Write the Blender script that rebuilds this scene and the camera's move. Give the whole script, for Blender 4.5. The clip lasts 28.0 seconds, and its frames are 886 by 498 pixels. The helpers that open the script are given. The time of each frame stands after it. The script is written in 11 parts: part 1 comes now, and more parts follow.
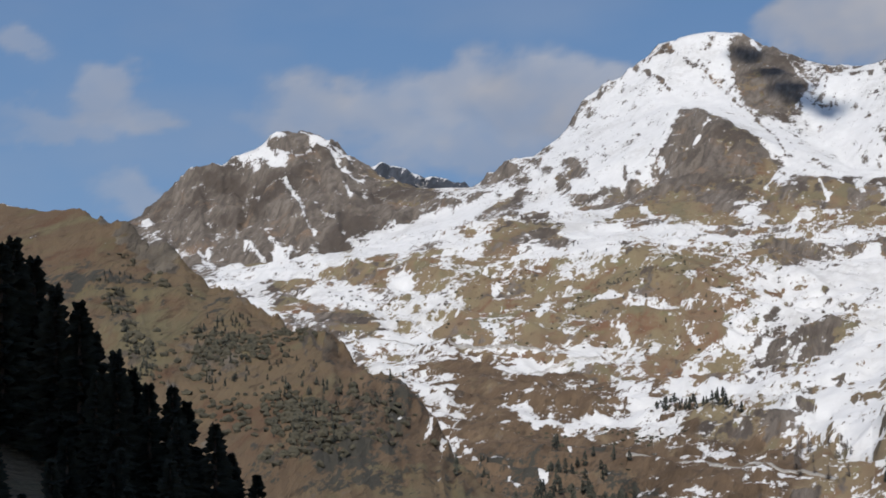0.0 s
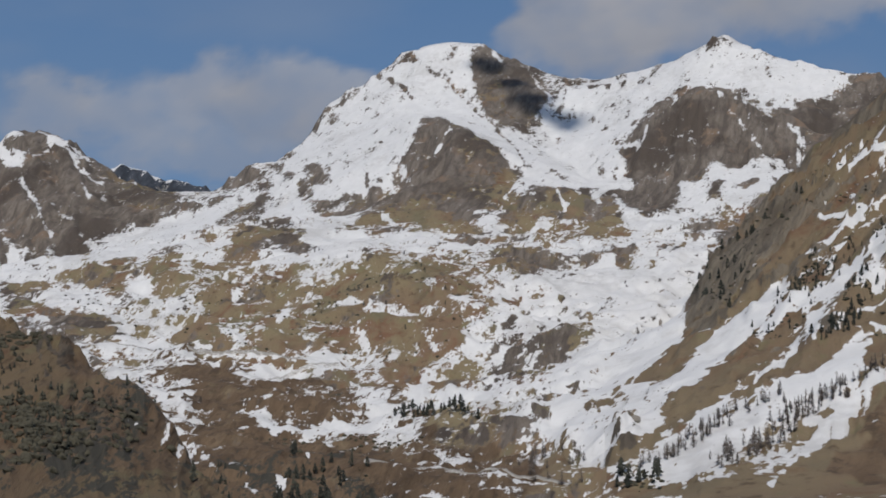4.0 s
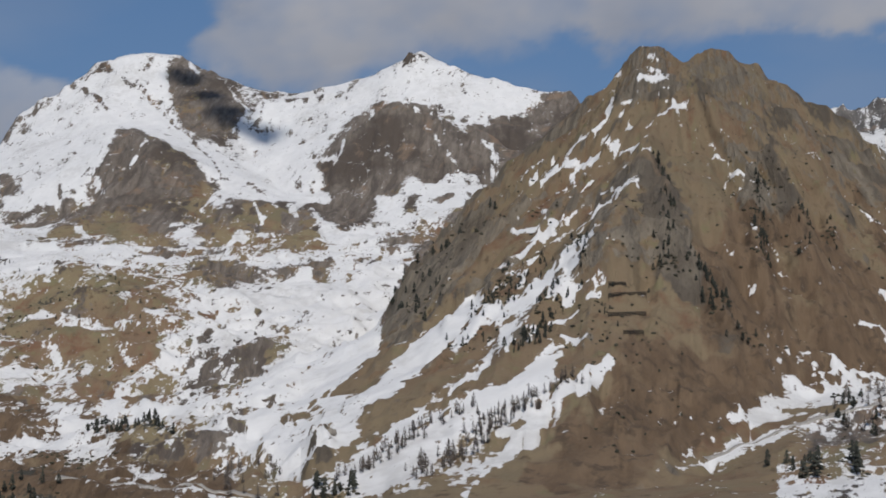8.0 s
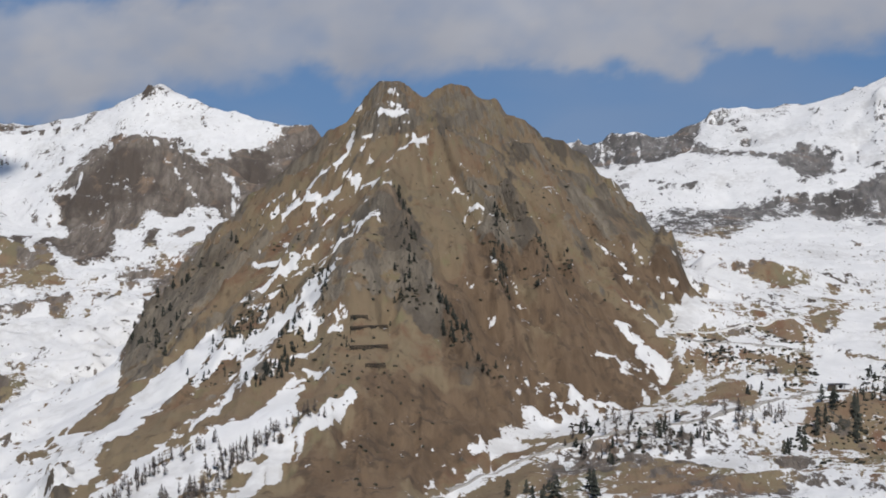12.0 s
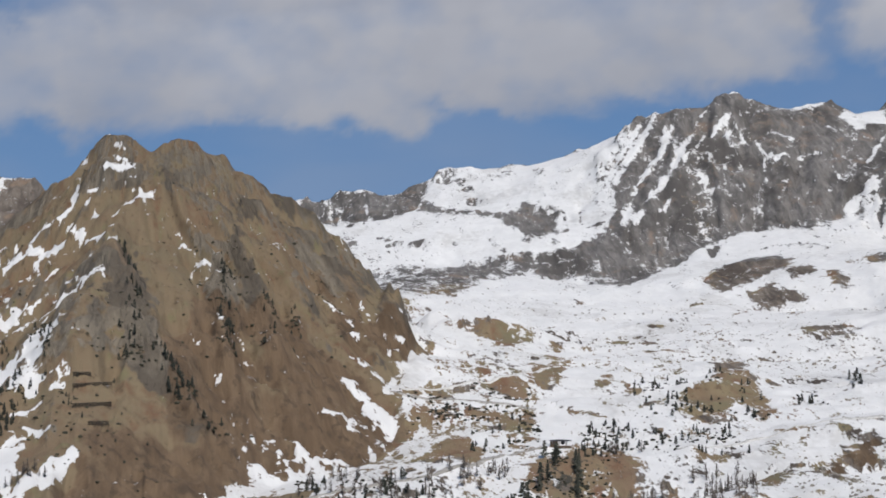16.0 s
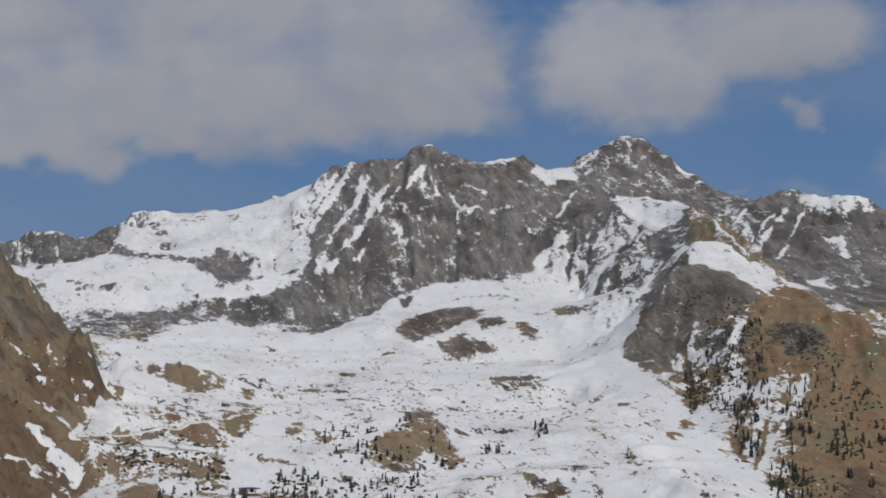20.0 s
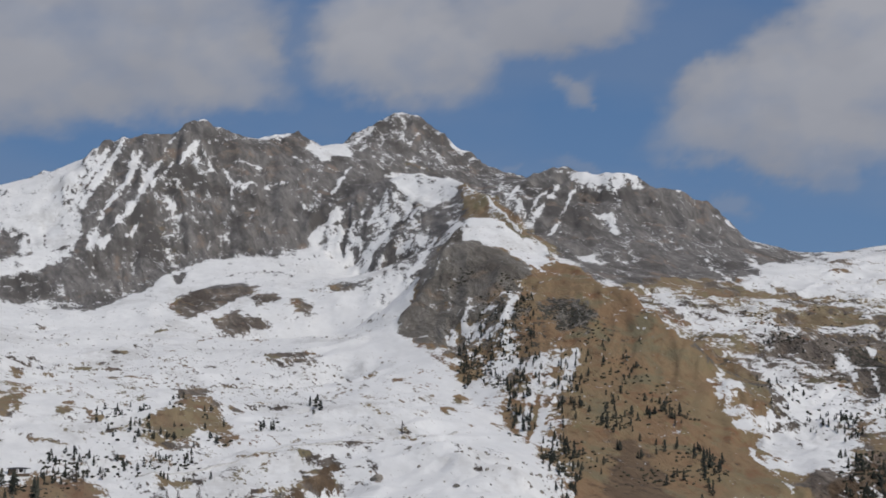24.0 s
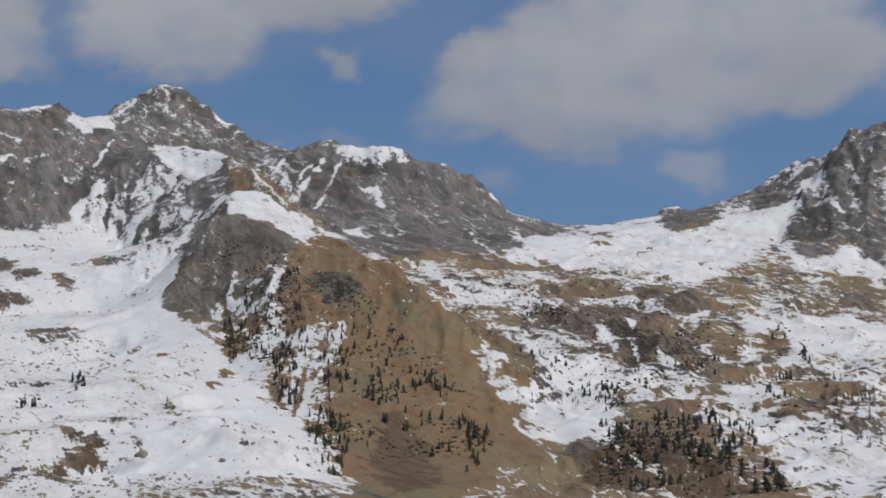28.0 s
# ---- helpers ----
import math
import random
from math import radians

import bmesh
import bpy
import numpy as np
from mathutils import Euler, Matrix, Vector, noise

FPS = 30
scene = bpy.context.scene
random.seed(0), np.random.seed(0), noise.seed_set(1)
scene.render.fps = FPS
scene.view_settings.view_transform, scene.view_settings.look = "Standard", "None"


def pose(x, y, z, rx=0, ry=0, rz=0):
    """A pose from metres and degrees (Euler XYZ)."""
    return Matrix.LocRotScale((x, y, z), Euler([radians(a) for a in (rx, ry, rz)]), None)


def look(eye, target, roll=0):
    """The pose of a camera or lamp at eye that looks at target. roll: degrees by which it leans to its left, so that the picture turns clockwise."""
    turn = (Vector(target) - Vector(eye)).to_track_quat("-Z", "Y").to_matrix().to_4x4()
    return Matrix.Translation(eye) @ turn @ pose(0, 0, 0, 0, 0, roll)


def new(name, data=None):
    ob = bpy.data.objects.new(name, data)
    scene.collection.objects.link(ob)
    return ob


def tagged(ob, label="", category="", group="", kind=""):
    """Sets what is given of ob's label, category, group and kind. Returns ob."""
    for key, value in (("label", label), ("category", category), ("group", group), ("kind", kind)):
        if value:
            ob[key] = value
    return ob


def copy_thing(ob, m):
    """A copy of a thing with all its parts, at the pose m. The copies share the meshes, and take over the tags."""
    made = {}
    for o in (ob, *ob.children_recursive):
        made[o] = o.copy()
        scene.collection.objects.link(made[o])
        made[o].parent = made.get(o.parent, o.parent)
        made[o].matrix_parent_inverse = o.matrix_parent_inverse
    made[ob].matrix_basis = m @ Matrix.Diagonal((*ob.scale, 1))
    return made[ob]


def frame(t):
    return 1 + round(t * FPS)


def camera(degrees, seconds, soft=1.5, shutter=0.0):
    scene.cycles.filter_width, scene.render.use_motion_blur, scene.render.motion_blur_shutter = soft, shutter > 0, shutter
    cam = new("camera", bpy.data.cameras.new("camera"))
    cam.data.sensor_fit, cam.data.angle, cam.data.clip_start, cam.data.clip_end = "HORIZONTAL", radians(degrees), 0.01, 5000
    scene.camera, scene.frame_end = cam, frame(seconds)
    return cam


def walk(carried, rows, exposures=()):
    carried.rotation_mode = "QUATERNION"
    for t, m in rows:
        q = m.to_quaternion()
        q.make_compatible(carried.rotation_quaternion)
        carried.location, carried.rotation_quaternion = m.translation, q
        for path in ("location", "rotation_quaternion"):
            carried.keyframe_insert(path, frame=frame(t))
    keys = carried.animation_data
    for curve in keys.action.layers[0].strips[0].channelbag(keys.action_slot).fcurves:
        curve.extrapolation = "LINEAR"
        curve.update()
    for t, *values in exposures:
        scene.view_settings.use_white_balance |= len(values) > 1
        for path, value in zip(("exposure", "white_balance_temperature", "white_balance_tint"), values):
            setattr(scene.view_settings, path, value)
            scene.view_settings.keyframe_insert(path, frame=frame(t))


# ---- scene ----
cam = camera(26.118, 28.0, soft=1.75)
# a hand-held pan from one standing place: seconds, bearing, pitch, roll in degrees
PAN = (
    (0.0, -25.564, 0.468, 0.594),
    (0.5, -24.424, 0.543, 0.424),
    (1.0, -23.546, 0.849, 0.401),
    (1.5, -22.826, 0.962, 0.250),
    (2.0, -21.815, 0.999, 0.421),
    (2.5, -20.941, 1.034, 0.326),
    (4.5, -17.005, 0.619, -0.365),
    (5.0, -16.083, 1.014, -0.460),
    (5.5, -13.909, 0.907, -0.075),
    (6.0, -12.818, 1.064, -0.151),
    (6.5, -11.606, 1.171, -0.260),
    (7.0, -10.679, 1.180, -0.275),
    (7.5, -9.740, 1.038, -0.243),
    (8.0, -8.736, 1.062, -0.272),
    (8.5, -7.457, 1.273, -0.054),
    (9.0, -6.282, 1.460, -0.268),
    (9.5, -5.368, 1.424, -0.305),
    (10.0, -4.595, 1.346, -0.327),
    (10.5, -3.703, 1.682, -0.127),
    (11.0, -2.930, 2.337, 0.072),
    (11.5, -1.766, 2.503, 0.164),
    (12.0, -0.996, 2.079, 0.161),
    (12.5, 0.000, 2.096, 0.091),
    (14.5, 3.580, 2.678, 0.471),
    (15.0, 4.603, 3.282, 0.375),
    (15.5, 5.765, 3.752, 0.442),
    (16.0, 7.174, 3.767, 0.127),
    (16.5, 8.896, 4.054, 0.085),
    (17.0, 10.054, 4.206, -0.056),
    (17.5, 11.194, 4.178, -0.210),
    (18.0, 11.967, 4.152, -0.385),
    (18.5, 12.866, 4.526, -0.520),
    (19.0, 13.746, 5.090, -0.303),
    (19.5, 15.188, 5.206, -0.274),
    (20.0, 16.347, 5.220, -0.502),
    (20.5, 17.299, 5.218, -0.592),
    (22.5, 20.187, 4.800, -0.256),
    (23.0, 21.125, 4.722, -0.118),
    (23.5, 22.105, 4.796, -0.184),
    (24.0, 23.121, 4.533, 0.043),
    (24.5, 23.896, 4.405, 0.085),
    (25.0, 24.617, 4.032, 0.011),
    (25.5, 25.562, 3.797, 0.210),
    (26.0, 26.520, 3.743, 0.278),
    (26.5, 27.378, 3.579, 0.348),
    (27.0, 28.294, 3.272, 0.320),
    (27.5, 29.222, 3.362, 0.516),
    (28.0, 30.149, 3.687, 0.686),
)
walk(cam, [(t, pose(0, 0, 160.0, 90 + pitch, 0, -yaw) @ pose(0, 0, 0, 0, 0, -roll)) for t, yaw, pitch, roll in PAN],
     exposures=((0, 0.20), (1, 0.08), (2, 0.0), (5, -0.20), (8, -0.08), (9, 0.0), (12, 0.12), (16.5, 0.17), (17.2, 0.08), (18, -0.14), (20, -0.17), (24, -0.15), (28, -0.10)))

# ---- shape of the land: ridges and valley lines carry a relaxed height sheet ----
AZ0, AZ1, R0, R1 = radians(-44.0), radians(48.0), 45.0, 4900.0
LOOKOUT = 160.0
NU, NV = 920, 420
LN0, LN1 = math.log(R0), math.log(R1)
LINES = []


def land_line(region, points, back=0.0):
    """A crest, rib, foot or valley line of the land, in metres; back lets the land fall away behind it by that many degrees."""
    LINES.append((region, np.array(points, float), back))


def lattice(ix, iy, seed):
    h = (ix * 374761393 + iy * 668265263 + seed * 974711) & 0x7FFFFFFF
    h = ((h ^ (h >> 13)) * 1274126177) & 0x7FFFFFFF
    return ((h ^ (h >> 16)) & 0xFFFF) / 65535.0


def value_noise(x, y, seed=0):
    ix, iy = np.floor(x).astype(np.int64), np.floor(y).astype(np.int64)
    fx, fy = x - ix, y - iy
    fx, fy = fx * fx * fx * (fx * (fx * 6 - 15) + 10), fy * fy * fy * (fy * (fy * 6 - 15) + 10)
    a, b = lattice(ix, iy, seed), lattice(ix + 1, iy, seed)
    c, d = lattice(ix, iy + 1, seed), lattice(ix + 1, iy + 1, seed)
    return (a + (b - a) * fx) * (1 - fy) + (c + (d - c) * fx) * fy


def fbm(x, y, size, octaves=4, seed=0, gain=0.5):
    total, amp, norm = 0.0, 1.0, 0.0
    for k in range(octaves):
        c, s = math.cos(0.6 * k + 0.3), math.sin(0.6 * k + 0.3)
        total = total + amp * (value_noise((c * x - s * y) / size + 17.3 * k, (s * x + c * y) / size - 9.1 * k, seed + k) - 0.5)
        norm, amp, size = norm + amp, amp * gain, size * 0.5
    return 2 * total / norm


def ridged(x, y, size, octaves=4, seed=0):
    total, amp, norm = 0.0, 1.0, 0.0
    for k in range(octaves):
        c, s = math.cos(0.7 * k + 0.2), math.sin(0.7 * k + 0.2)
        n = value_noise((c * x - s * y) / size + 5.7 * k, (s * x + c * y) / size + 3.3 * k, seed + k)
        total = total + amp * (1 - np.abs(2 * n - 1))
        norm, amp, size = norm + amp, amp * 0.5, size * 0.5
    return total / norm


def raster(nu, nv, fixed_z, fixed_n, region_id, points, idx):
    for (x0, y0, z0), (x1, y1, z1) in zip(points[:-1], points[1:]):
        n = max(2, int(3 * nu * abs(math.atan2(x1, y1) - math.atan2(x0, y0)) / (AZ1 - AZ0)) + int(3 * nv * abs(math.log(math.hypot(x1, y1) / math.hypot(x0, y0))) / (LN1 - LN0)) + 2)
        f = np.linspace(0, 1, n)
        x, y, z = x0 + (x1 - x0) * f, y0 + (y1 - y0) * f, z0 + (z1 - z0) * f
        k = np.clip(4 * f * (1 - f), 0, 1) * min(1, math.hypot(x1 - x0, y1 - y0) / 120)
        sway, jag = WIGGLE[REGIONS[idx]]
        x, y = x + sway * k * fbm(x, y, 90, 3, 211), y + sway * k * fbm(x, y, 90, 3, 223)
        z = z + jag * (0.7 * fbm(x, y, 55, 3, 227, 0.65) + 0.6 * fbm(x, y, 18, 2, 229))
        u = np.rint((np.arctan2(x, y) - AZ0) / (AZ1 - AZ0) * (nu - 1)).astype(int)
        v = np.rint((np.log(np.hypot(x, y)) - LN0) / (LN1 - LN0) * (nv - 1)).astype(int)
        ok = (u >= 0) & (u < nu) & (v >= 0) & (v < nv)
        np.add.at(fixed_z, (u[ok], v[ok]), z[ok])
        np.add.at(fixed_n, (u[ok], v[ok]), 1)
        region_id[u[ok], v[ok]] = idx


def behind(points, degrees_down):
    out = []
    for x, y, z in points:
        r = math.hypot(x, y)
        k = min(1 + 0.05 + 0.022 * degrees_down, (R1 - 30) / r)
        out.append((x * k, y * k, LOOKOUT + r * k * math.tan(math.atan2(z - LOOKOUT, r) - radians(degrees_down))))
    return np.array(out)


WIGGLE = {"left_hill": (14, 4), "peak_b": (30, 9), "far_ridge": (20, 26), "peak_a": (30, 7), "basin": (40, 3), "peak_c": (30, 13), "snow_basin": (40, 2),
          "peak_d": (40, 14), "peak_f": (30, 12), "peak_h": (30, 14), "peak_e": (16, 4), "knolls": (40, 4), "lookout": (0, 0), "shelf": (14, 5)}
REGIONS = ["left_hill", "peak_b", "far_ridge", "peak_a", "basin", "peak_c", "snow_basin", "peak_d", "peak_f", "peak_h", "peak_e", "knolls", "lookout", "shelf"]


def relax():
    """Heights on a fan-shaped lattice: a membrane hung on all the lines, from coarse to fine."""
    z = None
    for level in (8, 4, 2, 1):
        nu, nv = NU // level, NV // level
        fz, fn, reg = np.zeros((nu, nv)), np.zeros((nu, nv)), np.full((nu, nv), -1)
        for region, points, back in LINES:
            raster(nu, nv, fz, fn, reg, points, REGIONS.index(region))
            if back:
                raster(nu, nv, fz, fn, reg, behind(points, back), REGIONS.index(region))
        fixed = fn > 0
        target = fz / np.maximum(fn, 1)
        if z is None:
            z = np.full((nu, nv), 100.0)
        else:
            ui, vi = np.linspace(0, z.shape[0] - 1, nu), np.linspace(0, z.shape[1] - 1, nv)
            z = sample(z, ui[:, None], vi[None, :])
        wu, wv = ((nu - 1) / (AZ1 - AZ0)) ** 2, ((nv - 1) / (LN1 - LN0)) ** 2
        z[fixed] = target[fixed]
        even = (np.add.outer(np.arange(nu), np.arange(nv)) % 2 == 0) & ~fixed
        odd = (np.add.outer(np.arange(nu), np.arange(nv)) % 2 == 1) & ~fixed
        for k in range(160 if level > 1 else 90):
            for mask in (even, odd):
                p = np.pad(z, 1, mode="edge")
                m = (wu * (p[:-2, 1:-1] + p[2:, 1:-1]) + wv * (p[1:-1, :-2] + p[1:-1, 2:])) / (2 * (wu + wv))
                z = np.where(mask, z + 1.75 * (m - z) if level > 1 else z + 1.5 * (m - z), z)
    # every spot belongs to the nearest line
    for k in range(400):
        if (reg >= 0).all():
            break
        p = np.pad(reg, 1, mode="edge")
        for q in (p[:-2, 1:-1], p[2:, 1:-1], p[1:-1, :-2], p[1:-1, 2:]):
            reg = np.where(reg < 0, q, reg)
    return z, reg


def sample(g, u, v):
    u, v = np.clip(u, 0, g.shape[0] - 1.001), np.clip(v, 0, g.shape[1] - 1.001)
    i, j = np.floor(u).astype(int), np.floor(v).astype(int)
    fu, fv = u - i, v - j
    return (g[i, j] * (1 - fu) + g[i + 1, j] * fu) * (1 - fv) + (g[i, j + 1] * (1 - fu) + g[i + 1, j + 1] * fu) * fv


def soft(g, n):
    for _ in range(n):
        p = np.pad(g, 1, mode="edge")
        g = (p[:-2, 1:-1] + p[2:, 1:-1] + p[1:-1, :-2] + p[1:-1, 2:] + 4 * g) / 8
    return g


# relief of each region: crag height, knoll height, (metres)
RELIEF = {"left_hill": (10, 4), "peak_b": (34, 6), "far_ridge": (30, 5), "peak_a": (22, 8), "basin": (9, 19), "peak_c": (30, 5),
          "snow_basin": (3, 9), "peak_d": (30, 5), "peak_f": (21, 6), "peak_h": (21, 6), "peak_e": (10, 3), "knolls": (9, 15), "lookout": (0.5, 1.0), "shelf": (10, 3)}


# depth of the chutes carved into steep faces (metres)
CARVE = {"left_hill": 5, "peak_b": 20, "far_ridge": 10, "peak_a": 22, "basin": 6, "peak_c": 10, "snow_basin": 4, "peak_d": 26, "peak_f": 22, "peak_h": 20, "peak_e": 11, "knolls": 8, "lookout": 0, "shelf": 14}


# crests, ribs, feet and floors of the land (x, y, z in metres)
land_line("left_hill", [(-632, 723, 194), (-593, 742, 190), (-555, 746, 187), (-523, 732, 179), (-499, 725, 177), (-466, 711, 163), (-435, 695, 149), (-406, 678, 141), (-382, 669, 133), (-355, 649, 130), (-337, 636, 121), (-317, 624, 120), (-305, 619, 110), (-283, 596, 92), (-262, 584, 83), (-235, 563, 70)], 5)
land_line("left_hill", [(-310, 353, 90), (-289, 383, 87), (-250, 398, 84), (-206, 434, 82)])
land_line("left_hill", [(-465, 651, 159), (-423, 607, 141), (-367, 549, 120), (-324, 493, 104)])
land_line("left_hill", [(-363, 645, 134), (-326, 574, 119), (-291, 502, 104)])
land_line("peak_b", [(-2238, 2559, 172), (-2046, 2715, 179), (-1942, 2791, 204), (-1867, 2782, 256), (-1805, 2763, 344), (-1780, 2838, 335), (-1726, 2929, 403), (-1707, 2998, 403), (-1645, 3032, 364), (-1606, 3110, 320), (-1527, 3149, 246)], 4)
land_line("peak_b", [(-1686, 2236, 116), (-1629, 2519, 163), (-1507, 2536, 155), (-1416, 2588, 160), (-1409, 2649, 182), (-1371, 2836, 238)])
land_line("peak_b", [(-1780, 2838, 340), (-1671, 2706, 256), (-1585, 2582, 189)])
land_line("peak_b", [(-1707, 2998, 404), (-1634, 2810, 315), (-1533, 2671, 225)])
land_line("far_ridge", [(-2158, 3949, 368), (-2094, 3983, 415), (-2052, 4005, 420), (-2011, 4026, 397), (-1969, 4046, 394), (-1921, 4069, 371), (-1873, 4092, 333)], 5)
land_line("peak_a", [(-1527, 3149, 246), (-1452, 3075, 291), (-1387, 3104, 284), (-1364, 3114, 284), (-1375, 3164, 357), (-1342, 3232, 356), (-1331, 3345, 406), (-1327, 3454, 500), (-1293, 3520, 531), (-1257, 3586, 594), (-1210, 3602, 616), (-1152, 3621, 624), (-1088, 3641, 619), (-1039, 3707, 580), (-976, 3724, 561), (-901, 3743, 523)], 5)
land_line("peak_a", [(-990, 3721, 556), (-902, 3743, 520), (-825, 3709, 534), (-729, 3628, 555), (-647, 3541, 566), (-592, 3500, 605), (-536, 3509, 579), (-478, 3467, 549), (-353, 3432, 517), (-295, 3437, 520), (-270, 3439, 490)], 5)
land_line("peak_a", [(-271, 3439, 483), (-158, 3446, 364), (46, 3600, 361), (186, 3896, 408)], 3)
land_line("peak_a", [(-1210, 3602, 600), (-1192, 3397, 494), (-1098, 3218, 436), (-987, 3044, 415), (-905, 2913, 380), (-844, 2879, 355), (-786, 2843, 308)])
land_line("peak_a", [(-921, 2697, 277), (-828, 2675, 261), (-742, 2700, 272)])
land_line("peak_a", [(-1265, 2994, 311), (-1178, 2846, 266), (-1156, 2714, 240), (-1035, 2688, 229), (-979, 2709, 249)])
land_line("peak_a", [(-880, 3388, 433), (-813, 3332, 407), (-838, 3192, 361), (-714, 2965, 303), (-642, 2931, 295)])
land_line("peak_a", [(-665, 3079, 368), (-620, 3088, 433), (-548, 3102, 462), (-511, 3108, 445), (-457, 3117, 423), (-373, 3178, 374)])
land_line("peak_a", [(-637, 2891, 290), (-576, 2791, 237), (-546, 2899, 299), (-504, 2957, 326), (-392, 2974, 319)])
land_line("basin", [(-1453, 2034, 139), (-1370, 2091, 143), (-1277, 2207, 158), (-1172, 2208, 173), (-1117, 2292, 193), (-1037, 2384, 231), (-952, 2419, 218), (-822, 2467, 210), (-712, 2501, 195), (-612, 2578, 218), (-498, 2603, 225), (-430, 2666, 224)])
land_line("basin", [(-1250, 1750, 106), (-1128, 1830, 118), (-1020, 1949, 148), (-877, 2018, 163), (-757, 2066, 180), (-664, 2097, 166), (-571, 2125, 156), (-487, 2197, 165), (-399, 2265, 187)])
land_line("basin", [(-1041, 1590, 91), (-926, 1601, 95), (-834, 1651, 90), (-687, 1718, 92), (-584, 1755, 98), (-520, 1828, 108), (-450, 1897, 119), (-364, 1967, 136)])
land_line("basin", [(-826, 1428, 80), (-743, 1473, 78), (-657, 1514, 69), (-567, 1550, 56), (-489, 1628, 53), (-404, 1703, 86), (-323, 1720, 102)])
land_line("basin", [(-634, 1304, 55), (-538, 1347, 47), (-494, 1416, 42), (-410, 1443, 44), (-346, 1460, 57)])
land_line("basin", [(-514, 1139, 40), (-439, 1202, 33), (-392, 1240, 35), (-336, 1256, 24), (-276, 1168, 22)])
land_line("basin", [(-463, 887, 27), (-400, 1003, 23), (-316, 1054, 18), (-242, 1022, 20)])
land_line("peak_c", [(-175, 2143, 322), (-146, 2095, 333), (-120, 2026, 393), (-101, 1997, 417), (-80, 1998, 416), (-54, 1999, 392), (-36, 2000, 421), (-4, 2000, 410), (31, 1980, 372), (59, 1959, 357), (87, 1948, 337), (109, 1927, 315), (140, 1895, 285)], 5)
land_line("peak_c", [(140, 1895, 285), (169, 1862, 238), (188, 1840, 196)], 1.5)
land_line("peak_c", [(176, 1821, 242), (191, 1790, 214), (200, 1769, 195)])
land_line("peak_c", [(-175, 2143, 322), (-215, 2039, 294), (-243, 1965, 269), (-263, 1902, 251), (-284, 1848, 205), (-297, 1796, 180)], 3)
land_line("peak_c", [(-297, 1796, 180), (-308, 1733, 141), (-312, 1671, 105)], 1.2)
land_line("peak_c", [(-312, 1671, 128), (-301, 1592, 106)])
land_line("peak_c", [(-89, 1998, 408), (-82, 1898, 356), (-88, 1798, 308), (-81, 1698, 270), (-91, 1577, 220), (-98, 1477, 181), (-99, 1396, 147), (-98, 1296, 113), (-97, 1196, 78), (-98, 1096, 46)])
land_line("peak_c", [(-289, 1533, 101), (-318, 1445, 75), (-336, 1359, 62), (-318, 1240, 46), (-301, 1110, 34)])
land_line("peak_c", [(-197, 1769, 227), (-219, 1585, 158), (-233, 1462, 119), (-265, 1314, 76), (-264, 1171, 46)])
land_line("peak_c", [(-36, 2000, 406), (-3, 1850, 312), (22, 1720, 245), (37, 1610, 193), (39, 1509, 146), (37, 1420, 110)])
land_line("peak_c", [(87, 1948, 333), (90, 1828, 267), (77, 1728, 215), (83, 1648, 174)])
land_line("peak_c", [(206, 1768, 186), (166, 1642, 146), (149, 1543, 106), (92, 1417, 82), (29, 1320, 69), (-12, 1200, 50), (-49, 1079, 39)])
land_line("snow_basin", [(259, 2185, 233), (302, 2209, 241), (349, 2172, 231), (385, 2044, 190)], 0.5)
land_line("snow_basin", [(250, 2487, 259), (350, 2677, 270), (517, 2701, 256), (674, 2666, 259), (812, 2575, 240), (899, 2440, 214)])
land_line("snow_basin", [(191, 1790, 182), (289, 1797, 171), (404, 1959, 178), (518, 1932, 172), (601, 1908, 167), (725, 1971, 172)])
land_line("snow_basin", [(160, 1592, 137), (262, 1629, 141), (368, 1660, 145), (463, 1636, 141), (572, 1654, 141)])
land_line("snow_basin", [(92, 1297, 85), (181, 1388, 103), (272, 1424, 105), (362, 1435, 109), (465, 1479, 120), (552, 1502, 128)])
land_line("snow_basin", [(48, 1149, 71), (198, 1234, 73), (359, 1270, 76), (475, 1296, 86)])
land_line("snow_basin", [(808, 2366, 239), (888, 2176, 236)])
land_line("snow_basin", [(575, 1684, 154), (642, 1574, 155)])
land_line("snow_basin", [(491, 1438, 128), (567, 1335, 126), (576, 1210, 114)])
land_line("snow_basin", [(384, 1242, 95), (494, 1038, 91)])
land_line("peak_d", [(193, 4095, 589), (253, 4092, 544), (290, 4090, 571), (350, 4085, 576), (423, 4078, 524), (489, 4020, 607), (644, 3998, 611), (704, 3988, 603), (777, 3924, 635), (859, 3856, 655), (882, 3799, 684), (960, 3780, 704), (1026, 3763, 707), (1076, 3749, 757), (1114, 3738, 714), (1178, 3718, 694), (1247, 3748, 721), (1317, 3777, 707)], 4)
land_line("peak_d", [(1332, 3825, 701), (1429, 3896, 725), (1475, 3932, 750), (1586, 3943, 831), (1621, 3929, 805), (1670, 3854, 741), (1716, 3779, 665), (1760, 3703, 644)], 4)
land_line("peak_d", [(198, 3695, 455), (320, 3636, 455), (452, 3672, 470), (573, 3756, 514)])
land_line("peak_d", [(251, 3140, 311), (404, 3275, 354), (531, 3156, 336), (609, 3019, 301), (680, 3004, 306), (789, 3101, 352), (893, 3229, 404), (1051, 3233, 421), (1118, 3211, 429), (1106, 2950, 362), (1145, 2827, 365)])
land_line("peak_d", [(1072, 3750, 733), (877, 3492, 553), (750, 3316, 429)])
land_line("peak_d", [(858, 3856, 673), (720, 3578, 513), (642, 3339, 408)])
